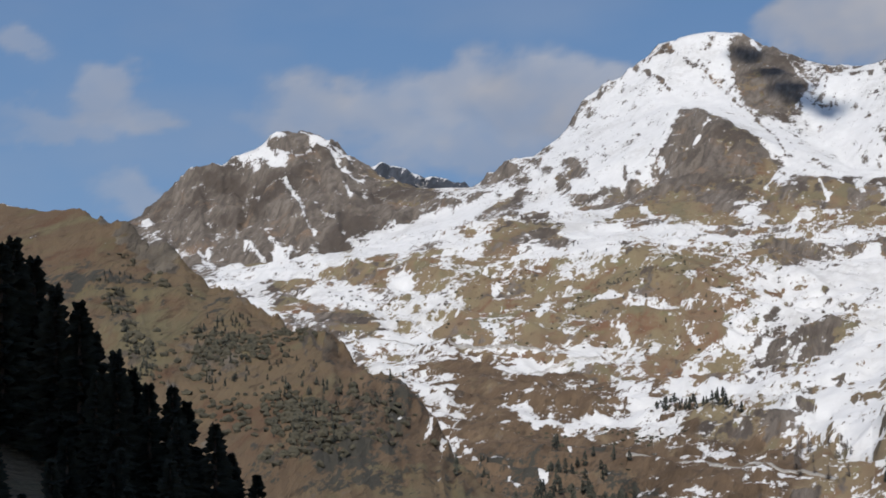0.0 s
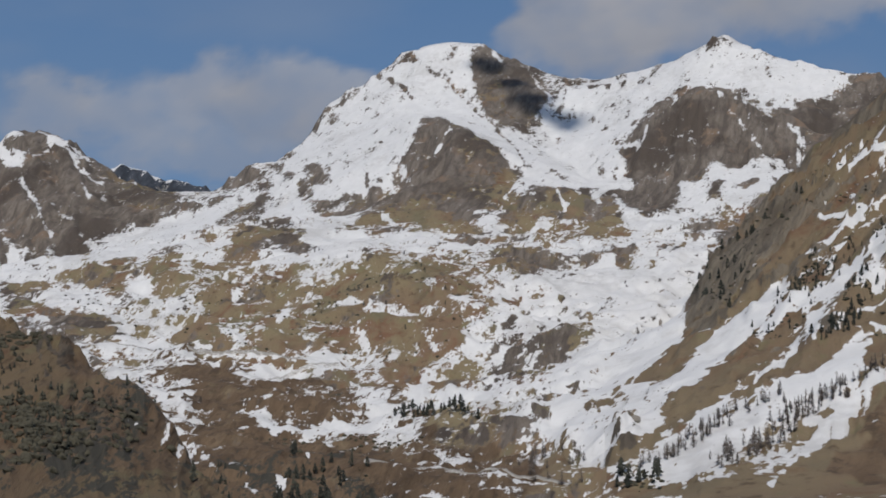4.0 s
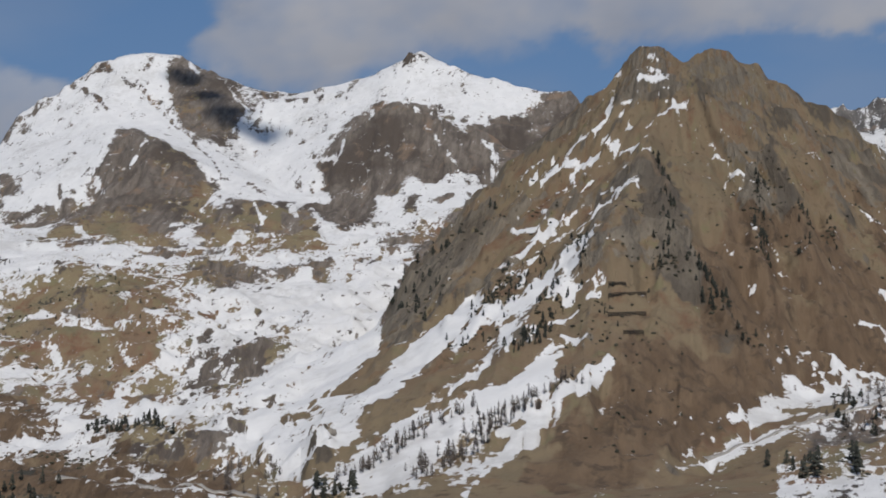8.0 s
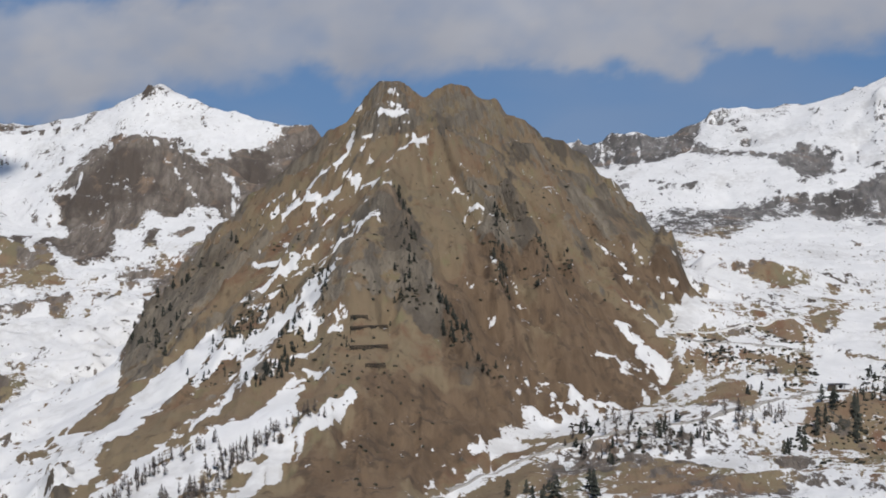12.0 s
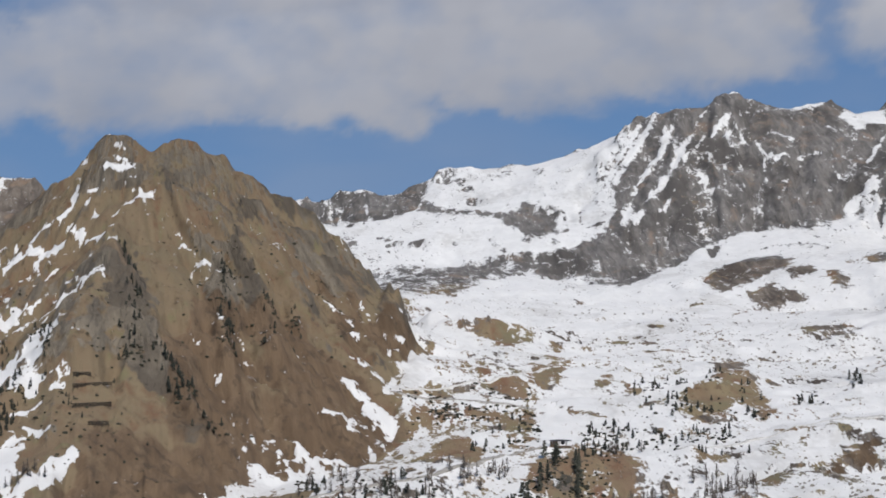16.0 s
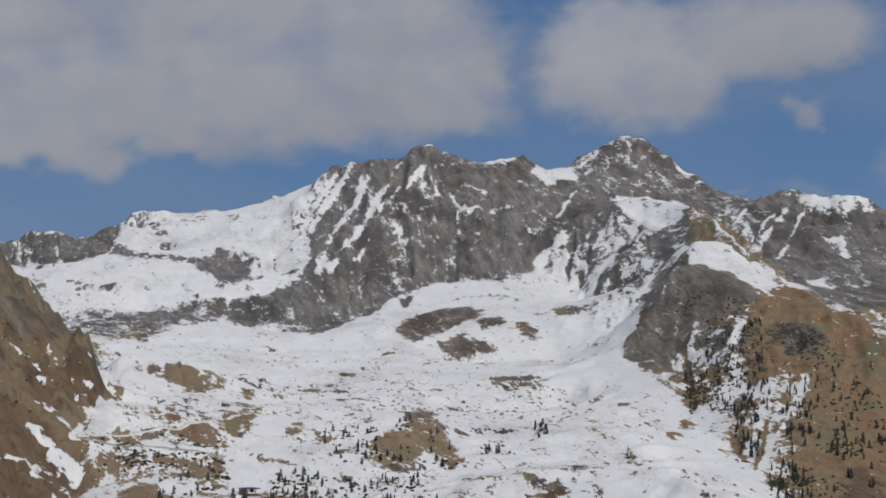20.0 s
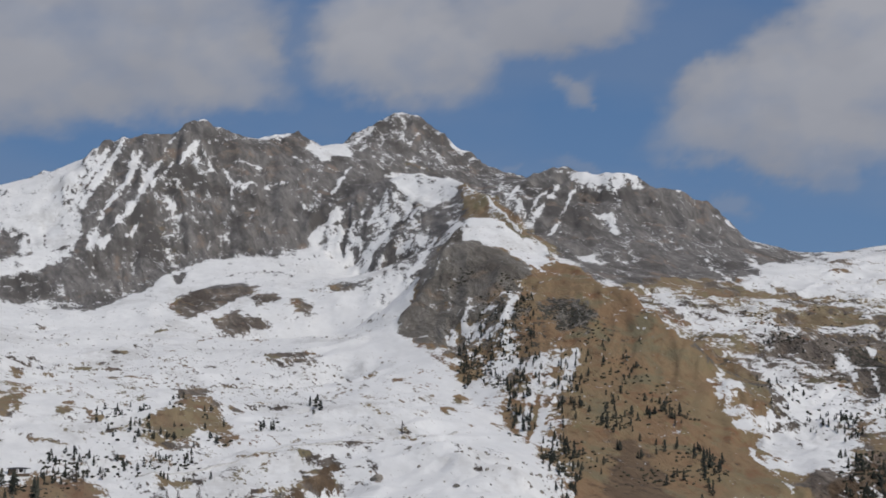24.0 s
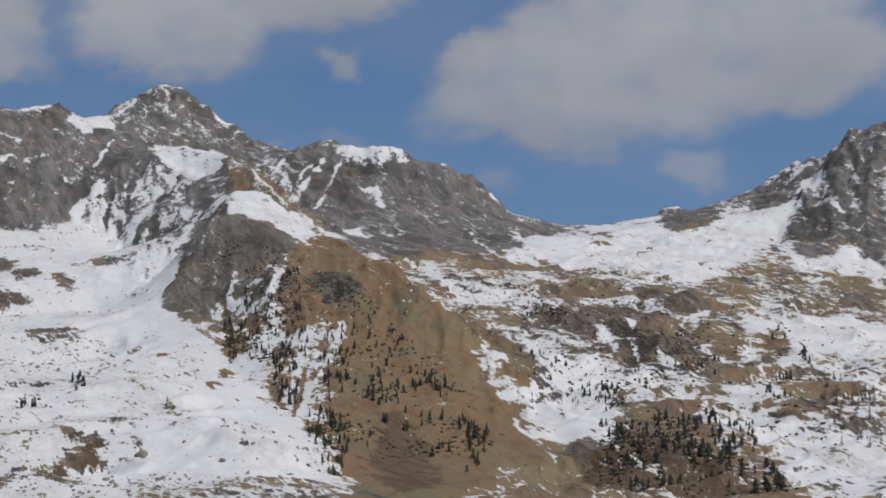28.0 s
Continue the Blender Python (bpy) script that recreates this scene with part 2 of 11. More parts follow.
land_line("peak_d", [(1282, 3789, 706), (1345, 3554, 632), (1340, 3449, 597)])
land_line("peak_f", [(1724, 3665, 640), (1712, 3504, 606), (1693, 3402, 637), (1745, 3319, 606), (1790, 3238, 607), (1818, 3222, 569), (1841, 3152, 566), (1878, 3130, 548), (1923, 3102, 485), (1951, 3085, 445), (2050, 3080, 411), (2142, 3078, 419), (2185, 2986, 440), (2237, 2947, 490), (2271, 2921, 453), (2297, 2901, 402), (2299, 2835, 436)], 4)
land_line("peak_h", [(2299, 2835, 436), (2308, 2697, 546), (2329, 2613, 547), (2318, 2555, 574), (2333, 2473, 597), (2401, 2336, 641)], 4)
land_line("peak_f", [(1529, 3204, 487), (1477, 2895, 411), (1474, 2727, 360), (1538, 2692, 361), (1702, 2710, 380), (1920, 2866, 406)])
land_line("peak_f", [(1693, 3402, 626), (1628, 3098, 482), (1538, 2806, 387)])
land_line("peak_h", [(2329, 2613, 552), (2152, 2502, 438), (1981, 2358, 359), (2000, 2236, 356), (1952, 2077, 303), (1930, 1888, 273)])
land_line("shelf", [(1291, 3318, 579), (1332, 3237, 580), (1339, 3071, 550), (1256, 2724, 470), (1145, 2390, 393), (1047, 2104, 336)], 1)
land_line("shelf", [(1268, 3230, 566), (1268, 3079, 514), (1271, 2937, 483)])
land_line("shelf", [(1268, 3079, 514), (1183, 2973, 439), (1108, 2895, 365)])
land_line("peak_e", [(1024, 2059, 332), (991, 1908, 299), (972, 1805, 286), (964, 1730, 261), (953, 1621, 218), (933, 1516, 168)], 1.2)
land_line("peak_e", [(933, 1516, 184), (922, 1452, 162), (865, 1346, 126), (817, 1234, 98), (775, 1142, 80)])
land_line("peak_e", [(972, 2249, 375), (1025, 2313, 404), (1049, 2258, 396), (1050, 2158, 341), (1047, 2104, 336)], 2)
land_line("peak_e", [(953, 2192, 356), (967, 2131, 350), (983, 2068, 330), (975, 2011, 315)])
land_line("peak_e", [(952, 2203, 366), (914, 2165, 330), (876, 2127, 292), (835, 2089, 248)])
land_line("peak_e", [(832, 2080, 242), (829, 1962, 224), (812, 1861, 209), (751, 1724, 168), (725, 1560, 140), (695, 1441, 124), (645, 1288, 98), (610, 1193, 80)])
land_line("peak_e", [(970, 2008, 316), (897, 1843, 260), (856, 1696, 208), (795, 1559, 163), (733, 1422, 125), (663, 1233, 89)])
land_line("peak_e", [(936, 2046, 329), (877, 1886, 261), (831, 1775, 209), (763, 1630, 163)])
land_line("knolls", [(1263, 2273, 296), (1387, 2316, 301), (1558, 2327, 312), (1659, 2256, 310), (1787, 2155, 315), (1711, 1823, 239), (1715, 1679, 220)])
land_line("knolls", [(1133, 1944, 236), (1279, 1911, 251), (1389, 1833, 249), (1460, 1712, 239), (1437, 1532, 196)])
land_line("knolls", [(1020, 1638, 169), (1107, 1605, 179), (1199, 1538, 183), (1265, 1350, 165), (1285, 1260, 159)])
land_line("knolls", [(896, 1386, 114), (976, 1330, 137), (1051, 1272, 141), (1059, 1132, 129), (1070, 1051, 121)])
land_line("knolls", [(788, 1181, 79), (856, 1133, 99), (861, 1014, 91), (867, 928, 87), (891, 877, 85)])
land_line("knolls", [(665, 999, 60), (737, 790, 67)])
land_line("lookout", [(-96, 102, 160), (-90, 103, 156), (-84, 105, 152), (-80, 106, 149), (-75, 106, 146), (-71, 106, 143), (-66, 106, 140)])
for ring, drop in ((46, 9), (90, 22), (170, 50), (300, 88)):
    land_line("lookout", [(ring * math.sin(a), ring * math.cos(a), LOOKOUT - drop) for a in np.linspace(AZ0, AZ1, 40)])

SHEET, REGION = relax()
SHEET = soft(SHEET, 1)
CRAG = soft(np.array([RELIEF[r][0] for r in REGIONS], float)[REGION], 12)
KNOLL = soft(np.array([RELIEF[r][1] for r in REGIONS], float)[REGION], 12)


SPIRE = (-68, 1988)     # summit of the near pyramid


def land(x, y):
    """Height of the land in metres at plan points x, y (arrays), its steepness and the share of crags in it."""
    u = (np.arctan2(x, y) - AZ0) / (AZ1 - AZ0) * (NU - 1)
    r = np.hypot(x, y)
    v = (np.log(r) - LN0) / (LN1 - LN0) * (NV - 1)
    z = sample(SHEET, u, v)
    du = 1.0 * (NU - 1) / (AZ1 - AZ0) / r * 20
    dv = 20 * (NV - 1) / (LN1 - LN0) / r
    gx = (sample(SHEET, u + du, v) - sample(SHEET, u - du, v)) / 40
    gy = (sample(SHEET, u, v + dv) - sample(SHEET, u, v - dv)) / 40
    steep = np.hypot(gx, gy)
    crag = sample(CRAG, u, v) * np.clip((steep - 0.12) / 0.6, 0, 1)
    wx, wy = x + 25 * fbm(x, y, 150, 2, 41), y + 25 * fbm(x, y, 150, 2, 43)
    rocks = ridged(wx, wy, 120, 5, 7) - 0.62
    knolls = 0.7 * fbm(wx, wy, 130, 5, 19, 0.58) + 1.1 * (ridged(wx, wy, 64, 4, 27) - 0.6)
    # ribs and gullies run down the slopes
    across, along = np.arctan2(x, y) * 3300 + 20 * fbm(x, y, 80, 2, 47), r * 0.16
    ribs = ridged(across, along, 52, 4, 31) - 0.6
    cx, cy = x - SPIRE[0], y - SPIRE[1]
    spire_r = np.hypot(cx, cy)
    round_c = np.arctan2(cx, -cy) * 420 + 14 * fbm(x, y, 70, 2, 49)
    rills = (ridged(round_c, spire_r * 0.12, 46, 4, 37) - 0.6) * np.clip(spire_r / 250, 0.15, 1)
    here = np.clip(1.4 - spire_r / 750, 0, 1)
    ribs = ribs * (1 - here) + rills * here
    relief = crag * (0.8 * rocks + 1.25 * ribs + 0.55 * (ridged(wx, wy, 30, 3, 53) - 0.6))
    z = z + relief + sample(KNOLL, u, v) * knolls * np.clip((r - 300) / 500, 0.1, 1)
    return z, steep, relief, knolls


def region_at(x, y):
    u = np.clip(np.rint((np.arctan2(x, y) - AZ0) / (AZ1 - AZ0) * (NU - 1)).astype(int), 0, NU - 1)
    v = np.clip(np.rint((np.log(np.hypot(x, y)) - LN0) / (LN1 - LN0) * (NV - 1)).astype(int), 0, NV - 1)
    return REGION[u, v]


# ---- world and sun ----
SUN_AZ, SUN_EL = radians(168.0), radians(50.0)      # clockwise from +y
world = bpy.data.worlds.new("sky")
scene.world = world
world.use_nodes = True
wn, wl = world.node_tree.nodes, world.node_tree.links
sky = wn.new("ShaderNodeTexSky")
sky.sky_type, sky.sun_disc, sky.sun_elevation, sky.sun_rotation = "NISHITA", False, SUN_EL, SUN_AZ
sky.altitude = 2000
wn["Background"].inputs["Strength"].default_value = 0.094
wl.new(sky.outputs[0], wn["Background"].inputs["Color"])
sun = new("sun", bpy.data.lights.new("sun", "SUN"))
sun.data.energy, sun.data.angle, sun.data.color = 3.05, radians(0.6), (1.0, 0.952, 0.89)
sun.matrix_world = look((0, 0, 3000), (-1000 * math.sin(SUN_AZ), -1000 * math.cos(SUN_AZ), 3000 - 1000 * math.tan(SUN_EL)))

# ---- materials ----
def material(name):
    m = bpy.data.materials.new(name)
    m.use_nodes = True
    nt = m.node_tree
    return m, nt.nodes, nt.links, nt.nodes["Principled BSDF"]


def node(nodes, links, kind, props=None, **inputs):
    n = nodes.new(kind)
    for key, value in (props or {}).items():
        setattr(n, key, value)
    for key, value in inputs.items():
        socket = n.inputs[int(key[1:])] if key[0] == "i" and key[1:].isdigit() else n.inputs[key]
        if hasattr(value, "is_output"):
            links.new(value, socket)
        else:
            socket.default_value = value
    return n


def math_node(nodes, links, op, a, b=0.0, c=None, clamp=False):
    extra = {} if c is None else {"i2": c}
    n = node(nodes, links, "ShaderNodeMath", {"operation": op, "use_clamp": clamp}, i0=a, i1=b, **extra)
    return n.outputs[0]


def step(nodes, links, value, lo, hi):
    n = node(nodes, links, "ShaderNodeMapRange", {"interpolation_type": "SMOOTHSTEP"}, Value=value)
    n.inputs["From Min"].default_value, n.inputs["From Max"].default_value = lo, hi
    return n.outputs[0]


def mixed(nodes, links, factor, a, b):
    n = nodes.new("ShaderNodeMix")
    n.data_type = "RGBA"
    for socket, value in ((n.inputs[0], factor), (n.inputs[6], a), (n.inputs[7], b)):
        if hasattr(value, "is_output"):
            links.new(value, socket)
        else:
            socket.default_value = value
    return n.outputs[2]


def noise_tex(nodes, links, coords, scale, detail=6.0, rough=0.6, warp=0.0):
    n = node(nodes, links, "ShaderNodeTexNoise", Vector=coords, Scale=scale, Detail=detail, Roughness=rough, Distortion=warp)
    return n.outputs[0]


def ground_material(name, rock_a, rock_b, grass_a, grass_b, scrub, olive=(0.178, 0.151, 0.092, 1)):
    """Rock, dry turf and old snow; the cover layer says how much of each lies where."""
    m, n, l, bsdf = material(name)
    pos = node(n, l, "ShaderNodeAttribute", {"attribute_name": "fall_line"}).outputs["Vector"]
    cover = node(n, l, "ShaderNodeAttribute", {"attribute_name": "cover"})
    rgb = node(n, l, "ShaderNodeSeparateColor", Color=cover.outputs["Color"])
    snow, turf, dark = rgb.outputs[0], rgb.outputs[1], rgb.outputs[2]
    big, mid, fine = noise_tex(n, l, pos, 0.012, 5), noise_tex(n, l, pos, 0.06, 6, 0.65), noise_tex(n, l, pos, 0.28, 6, 0.7)
    stretch = node(n, l, "ShaderNodeMapping", Vector=pos)
    stretch.inputs["Scale"].default_value = (1.0, 0.35, 0.30)
    streaks = noise_tex(n, l, stretch.outputs[0], 0.09, 6, 0.7, 0.6)
    rock = mixed(n, l, step(n, l, streaks, 0.36, 0.66), rock_a, rock_b)
    rock = mixed(n, l, step(n, l, fine, 0.55, 0.75), rock, tuple(0.45 * c for c in rock_a[:3]) + (1,))
    rock = mixed(n, l, step(n, l, big, 0.46, 0.62), rock, (0.80 * rock_a[0], 0.78 * rock_a[1], 0.76 * rock_a[2], 1))
    rock = mixed(n, l, step(n, l, noise_tex(n, l, pos, 0.022, 6, 0.65, 0.5), 0.55, 0.70), rock, (1.02 * rock_b[0], 0.86 * rock_b[1], 0.74 * rock_b[2], 1))
    grass = mixed(n, l, step(n, l, big, 0.35, 0.65), grass_a, grass_b)
    chunk = noise_tex(n, l, pos, 0.13, 4, 0.6)
    patch = noise_tex(n, l, pos, 0.034, 5, 0.65, 0.4)
    grass = mixed(n, l, step(n, l, patch, 0.50, 0.68), grass, (0.88 * grass_a[0], 0.74 * grass_a[1], 0.72 * grass_a[2], 1))
    grass = mixed(n, l, step(n, l, mid, 0.54, 0.72), grass, (0.84 * grass_b[0], 0.96 * grass_b[1], 0.86 * grass_b[2], 1))
    grass = mixed(n, l, step(n, l, noise_tex(n, l, pos, 0.017, 5, 0.65, 0.6), 0.52, 0.64), grass, olive)
    grass = mixed(n, l, step(n, l, chunk, 0.56, 0.70), grass, tuple(0.62 * c for c in grass_a[:3]) + (1,))
    grass = mixed(n, l, step(n, l, fine, 0.58, 0.72), grass, tuple(0.62 * c for c in grass_b[:3]) + (1,))
    turf_edge = math_node(n, l, "ADD", turf, math_node(n, l, "MULTIPLY_ADD", mid, 0.9, -0.45))
    turf_edge = math_node(n, l, "ADD", turf_edge, math_node(n, l, "MULTIPLY_ADD", chunk, 1.1, -0.55))
    turfed = step(n, l, turf_edge, 0.40, 0.60)
    base = mixed(n, l, turfed, rock, grass)
    earth_edge = math_node(n, l, "ADD", cover.outputs["Alpha"], math_node(n, l, "MULTIPLY_ADD", patch, 0.9, -0.45))
    earth_edge = math_node(n, l, "ADD", earth_edge, math_node(n, l, "MULTIPLY_ADD", mid, 0.7, -0.35))
    earth = mixed(n, l, step(n, l, streaks, 0.35, 0.65), (0.112, 0.076, 0.048, 1), (0.160, 0.111, 0.070, 1))
    earth = mixed(n, l, step(n, l, chunk, 0.52, 0.66), earth, (0.084, 0.060, 0.041, 1))
    base = mixed(n, l, step(n, l, earth_edge, 0.40, 0.66), base, earth)
    scrub_edge = math_node(n, l, "ADD", dark, math_node(n, l, "MULTIPLY_ADD", fine, 1.2, -0.6))
    scrub_edge = math_node(n, l, "ADD", scrub_edge, math_node(n, l, "MULTIPLY_ADD", chunk, 0.8, -0.4))
    base = mixed(n, l, step(n, l, scrub_edge, 0.50, 0.60), base, scrub)
    ragged = math_node(n, l, "ADD", math_node(n, l, "MULTIPLY_ADD", mid, 0.85, -0.425), math_node(n, l, "MULTIPLY_ADD", fine, 1.5, -0.75))
    ragged = math_node(n, l, "ADD", ragged, math_node(n, l, "MULTIPLY_ADD", chunk, 1.15, -0.575))
    ragged = math_node(n, l, "ADD", ragged, math_node(n, l, "MULTIPLY_ADD", streaks, 0.9, -0.45))
    white = step(n, l, math_node(n, l, "ADD", snow, ragged), 0.46, 0.56)
    snow_tint = mixed(n, l, step(n, l, mid, 0.3, 0.7), (0.735, 0.726, 0.71, 1), (0.66, 0.652, 0.637, 1))
    snow_tint = mixed(n, l, step(n, l, math_node(n, l, "ADD", big, math_node(n, l, "MULTIPLY_ADD", chunk, 0.5, -0.25)), 0.52, 0.72), snow_tint, (0.575, 0.562, 0.542, 1))
    l.new(mixed(n, l, white, base, snow_tint), bsdf.inputs["Base Color"])
    l.new(math_node(n, l, "MULTIPLY_ADD", white, -0.3, 0.95), bsdf.inputs["Roughness"])
    bsdf.inputs["Specular IOR Level"].default_value = 0.2
    relief = math_node(n, l, "ADD", math_node(n, l, "MULTIPLY_ADD", streaks, 8.0, -4.0), math_node(n, l, "MULTIPLY_ADD", fine, 2.8, -1.4))
    relief = math_node(n, l, "MULTIPLY", relief, math_node(n, l, "MULTIPLY_ADD", turfed, -0.68, 1.0))
    relief = math_node(n, l, "MULTIPLY", relief, math_node(n, l, "MULTIPLY_ADD", white, -0.92, 1.0))
    bump = node(n, l, "ShaderNodeBump", Height=relief, Strength=1.0, Distance=1.0)
    l.new(bump.outputs[0], bsdf.inputs["Normal"])
    return m


GREY_A, GREY_B = (0.138, 0.129, 0.123, 1), (0.252, 0.234, 0.217, 1)
WARM_A, WARM_B = (0.146, 0.124, 0.098, 1), (0.246, 0.209, 0.158, 1)
TURF_A, TURF_B = (0.207, 0.141, 0.090, 1), (0.230, 0.185, 0.110, 1)
OCHRE_A, OCHRE_B = (0.176, 0.126, 0.080, 1), (0.196, 0.151, 0.094, 1)
HILL_A, HILL_B = (0.132, 0.090, 0.056, 1), (0.158, 0.115, 0.068, 1)
BROWN_A, BROWN_B = (0.132, 0.110, 0.093, 1), (0.250, 0.212, 0.175, 1)
SCRUB = (0.060, 0.056, 0.045, 1)
grey_land = ground_material("granite_turf_and_snow", GREY_A, GREY_B, TURF_A, TURF_B, SCRUB)
brown_land = ground_material("brown_gneiss_turf_and_snow", BROWN_A, BROWN_B, TURF_A, TURF_B, SCRUB)
# far ridge: darker and bluer than the nearer rock
blue_grey_land = ground_material("dark_blue_grey_rock_and_snow", (0.045, 0.052, 0.065, 1), (0.09, 0.10, 0.12, 1), GREY_A, GREY_B, SCRUB)
spur_land = ground_material("orange_turf_and_grey_rock", (0.150, 0.134, 0.116, 1), (0.262, 0.238, 0.204, 1), (0.228, 0.146, 0.083, 1), (0.222, 0.166, 0.095, 1), SCRUB)
ochre_land = ground_material("ochre_turf_and_rock", WARM_A, WARM_B, OCHRE_A, OCHRE_B, SCRUB, (0.178, 0.140, 0.088, 1))
hill_land = ground_material("dry_brown_turf_and_scrub", WARM_A, WARM_B, HILL_A, HILL_B, SCRUB, (0.150, 0.126, 0.072, 1))

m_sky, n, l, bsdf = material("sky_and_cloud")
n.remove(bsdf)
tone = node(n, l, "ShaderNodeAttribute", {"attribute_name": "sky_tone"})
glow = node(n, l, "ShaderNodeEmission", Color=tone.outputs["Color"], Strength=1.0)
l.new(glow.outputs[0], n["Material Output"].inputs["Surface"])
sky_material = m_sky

# ---- sky far behind the mountains ----
CLOUDS = []


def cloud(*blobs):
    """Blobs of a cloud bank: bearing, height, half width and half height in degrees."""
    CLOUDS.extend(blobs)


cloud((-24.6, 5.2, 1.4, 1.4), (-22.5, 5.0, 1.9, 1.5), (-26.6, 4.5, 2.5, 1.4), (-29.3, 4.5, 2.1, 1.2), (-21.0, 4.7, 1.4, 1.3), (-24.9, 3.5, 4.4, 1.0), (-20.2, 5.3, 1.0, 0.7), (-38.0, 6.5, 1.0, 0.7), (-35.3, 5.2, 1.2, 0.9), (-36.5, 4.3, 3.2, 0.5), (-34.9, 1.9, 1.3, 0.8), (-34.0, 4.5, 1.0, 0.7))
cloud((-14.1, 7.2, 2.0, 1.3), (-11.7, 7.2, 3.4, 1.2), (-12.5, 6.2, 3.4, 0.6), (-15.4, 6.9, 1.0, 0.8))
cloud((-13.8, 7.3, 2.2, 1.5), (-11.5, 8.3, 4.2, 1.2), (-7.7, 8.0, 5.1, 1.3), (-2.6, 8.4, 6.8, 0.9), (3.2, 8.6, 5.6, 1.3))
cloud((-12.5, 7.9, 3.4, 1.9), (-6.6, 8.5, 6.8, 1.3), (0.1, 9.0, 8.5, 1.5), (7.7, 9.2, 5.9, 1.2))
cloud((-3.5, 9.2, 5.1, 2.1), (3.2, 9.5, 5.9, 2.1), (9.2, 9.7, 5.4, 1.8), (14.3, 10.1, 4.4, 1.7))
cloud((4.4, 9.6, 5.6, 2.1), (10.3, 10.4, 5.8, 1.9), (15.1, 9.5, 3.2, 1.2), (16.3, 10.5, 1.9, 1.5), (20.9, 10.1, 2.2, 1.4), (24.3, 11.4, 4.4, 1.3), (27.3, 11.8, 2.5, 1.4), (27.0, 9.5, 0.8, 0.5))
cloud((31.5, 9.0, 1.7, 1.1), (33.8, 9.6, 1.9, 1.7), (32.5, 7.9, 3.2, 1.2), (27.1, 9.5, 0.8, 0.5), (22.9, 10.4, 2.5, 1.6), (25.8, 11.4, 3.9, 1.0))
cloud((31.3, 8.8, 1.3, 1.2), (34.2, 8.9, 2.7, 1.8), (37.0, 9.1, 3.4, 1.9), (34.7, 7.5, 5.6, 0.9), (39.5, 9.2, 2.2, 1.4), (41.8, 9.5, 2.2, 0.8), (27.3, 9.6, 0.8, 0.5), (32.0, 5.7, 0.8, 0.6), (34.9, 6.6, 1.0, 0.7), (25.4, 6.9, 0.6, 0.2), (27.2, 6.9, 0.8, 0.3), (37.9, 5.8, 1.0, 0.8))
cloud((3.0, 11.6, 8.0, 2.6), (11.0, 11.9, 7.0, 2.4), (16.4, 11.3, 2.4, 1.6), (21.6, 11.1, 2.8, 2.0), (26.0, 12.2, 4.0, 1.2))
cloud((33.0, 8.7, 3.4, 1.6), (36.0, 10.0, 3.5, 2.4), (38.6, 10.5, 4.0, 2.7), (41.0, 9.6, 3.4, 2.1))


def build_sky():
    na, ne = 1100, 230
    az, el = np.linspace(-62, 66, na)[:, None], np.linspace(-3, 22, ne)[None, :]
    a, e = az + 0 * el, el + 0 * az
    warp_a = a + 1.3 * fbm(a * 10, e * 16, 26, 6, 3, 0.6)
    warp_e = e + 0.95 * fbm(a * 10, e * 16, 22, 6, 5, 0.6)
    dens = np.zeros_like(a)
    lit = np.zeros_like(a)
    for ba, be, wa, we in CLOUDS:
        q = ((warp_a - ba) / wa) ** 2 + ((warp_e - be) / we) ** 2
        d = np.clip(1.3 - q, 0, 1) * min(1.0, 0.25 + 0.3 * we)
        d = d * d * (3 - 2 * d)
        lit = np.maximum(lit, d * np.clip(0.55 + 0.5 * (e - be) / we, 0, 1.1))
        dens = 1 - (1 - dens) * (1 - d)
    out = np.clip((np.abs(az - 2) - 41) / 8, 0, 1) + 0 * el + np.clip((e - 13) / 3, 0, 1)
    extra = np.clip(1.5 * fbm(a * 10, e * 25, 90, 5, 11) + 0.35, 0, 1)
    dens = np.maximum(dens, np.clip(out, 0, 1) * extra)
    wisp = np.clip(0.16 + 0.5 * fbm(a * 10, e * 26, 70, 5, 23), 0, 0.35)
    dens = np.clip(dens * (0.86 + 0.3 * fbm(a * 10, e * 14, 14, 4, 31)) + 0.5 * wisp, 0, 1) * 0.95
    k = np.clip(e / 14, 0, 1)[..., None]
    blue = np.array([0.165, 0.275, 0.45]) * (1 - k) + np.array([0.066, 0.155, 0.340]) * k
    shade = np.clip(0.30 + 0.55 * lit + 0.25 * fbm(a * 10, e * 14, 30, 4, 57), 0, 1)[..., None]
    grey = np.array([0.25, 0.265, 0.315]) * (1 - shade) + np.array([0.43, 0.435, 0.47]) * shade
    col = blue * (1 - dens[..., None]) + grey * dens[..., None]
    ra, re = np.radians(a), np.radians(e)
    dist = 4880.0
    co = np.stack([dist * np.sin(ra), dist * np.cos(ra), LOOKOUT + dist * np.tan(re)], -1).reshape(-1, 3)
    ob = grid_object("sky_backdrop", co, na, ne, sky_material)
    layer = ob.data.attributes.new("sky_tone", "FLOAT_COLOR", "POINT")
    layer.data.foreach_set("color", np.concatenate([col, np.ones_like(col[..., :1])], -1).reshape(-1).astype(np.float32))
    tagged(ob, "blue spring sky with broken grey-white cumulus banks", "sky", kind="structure")


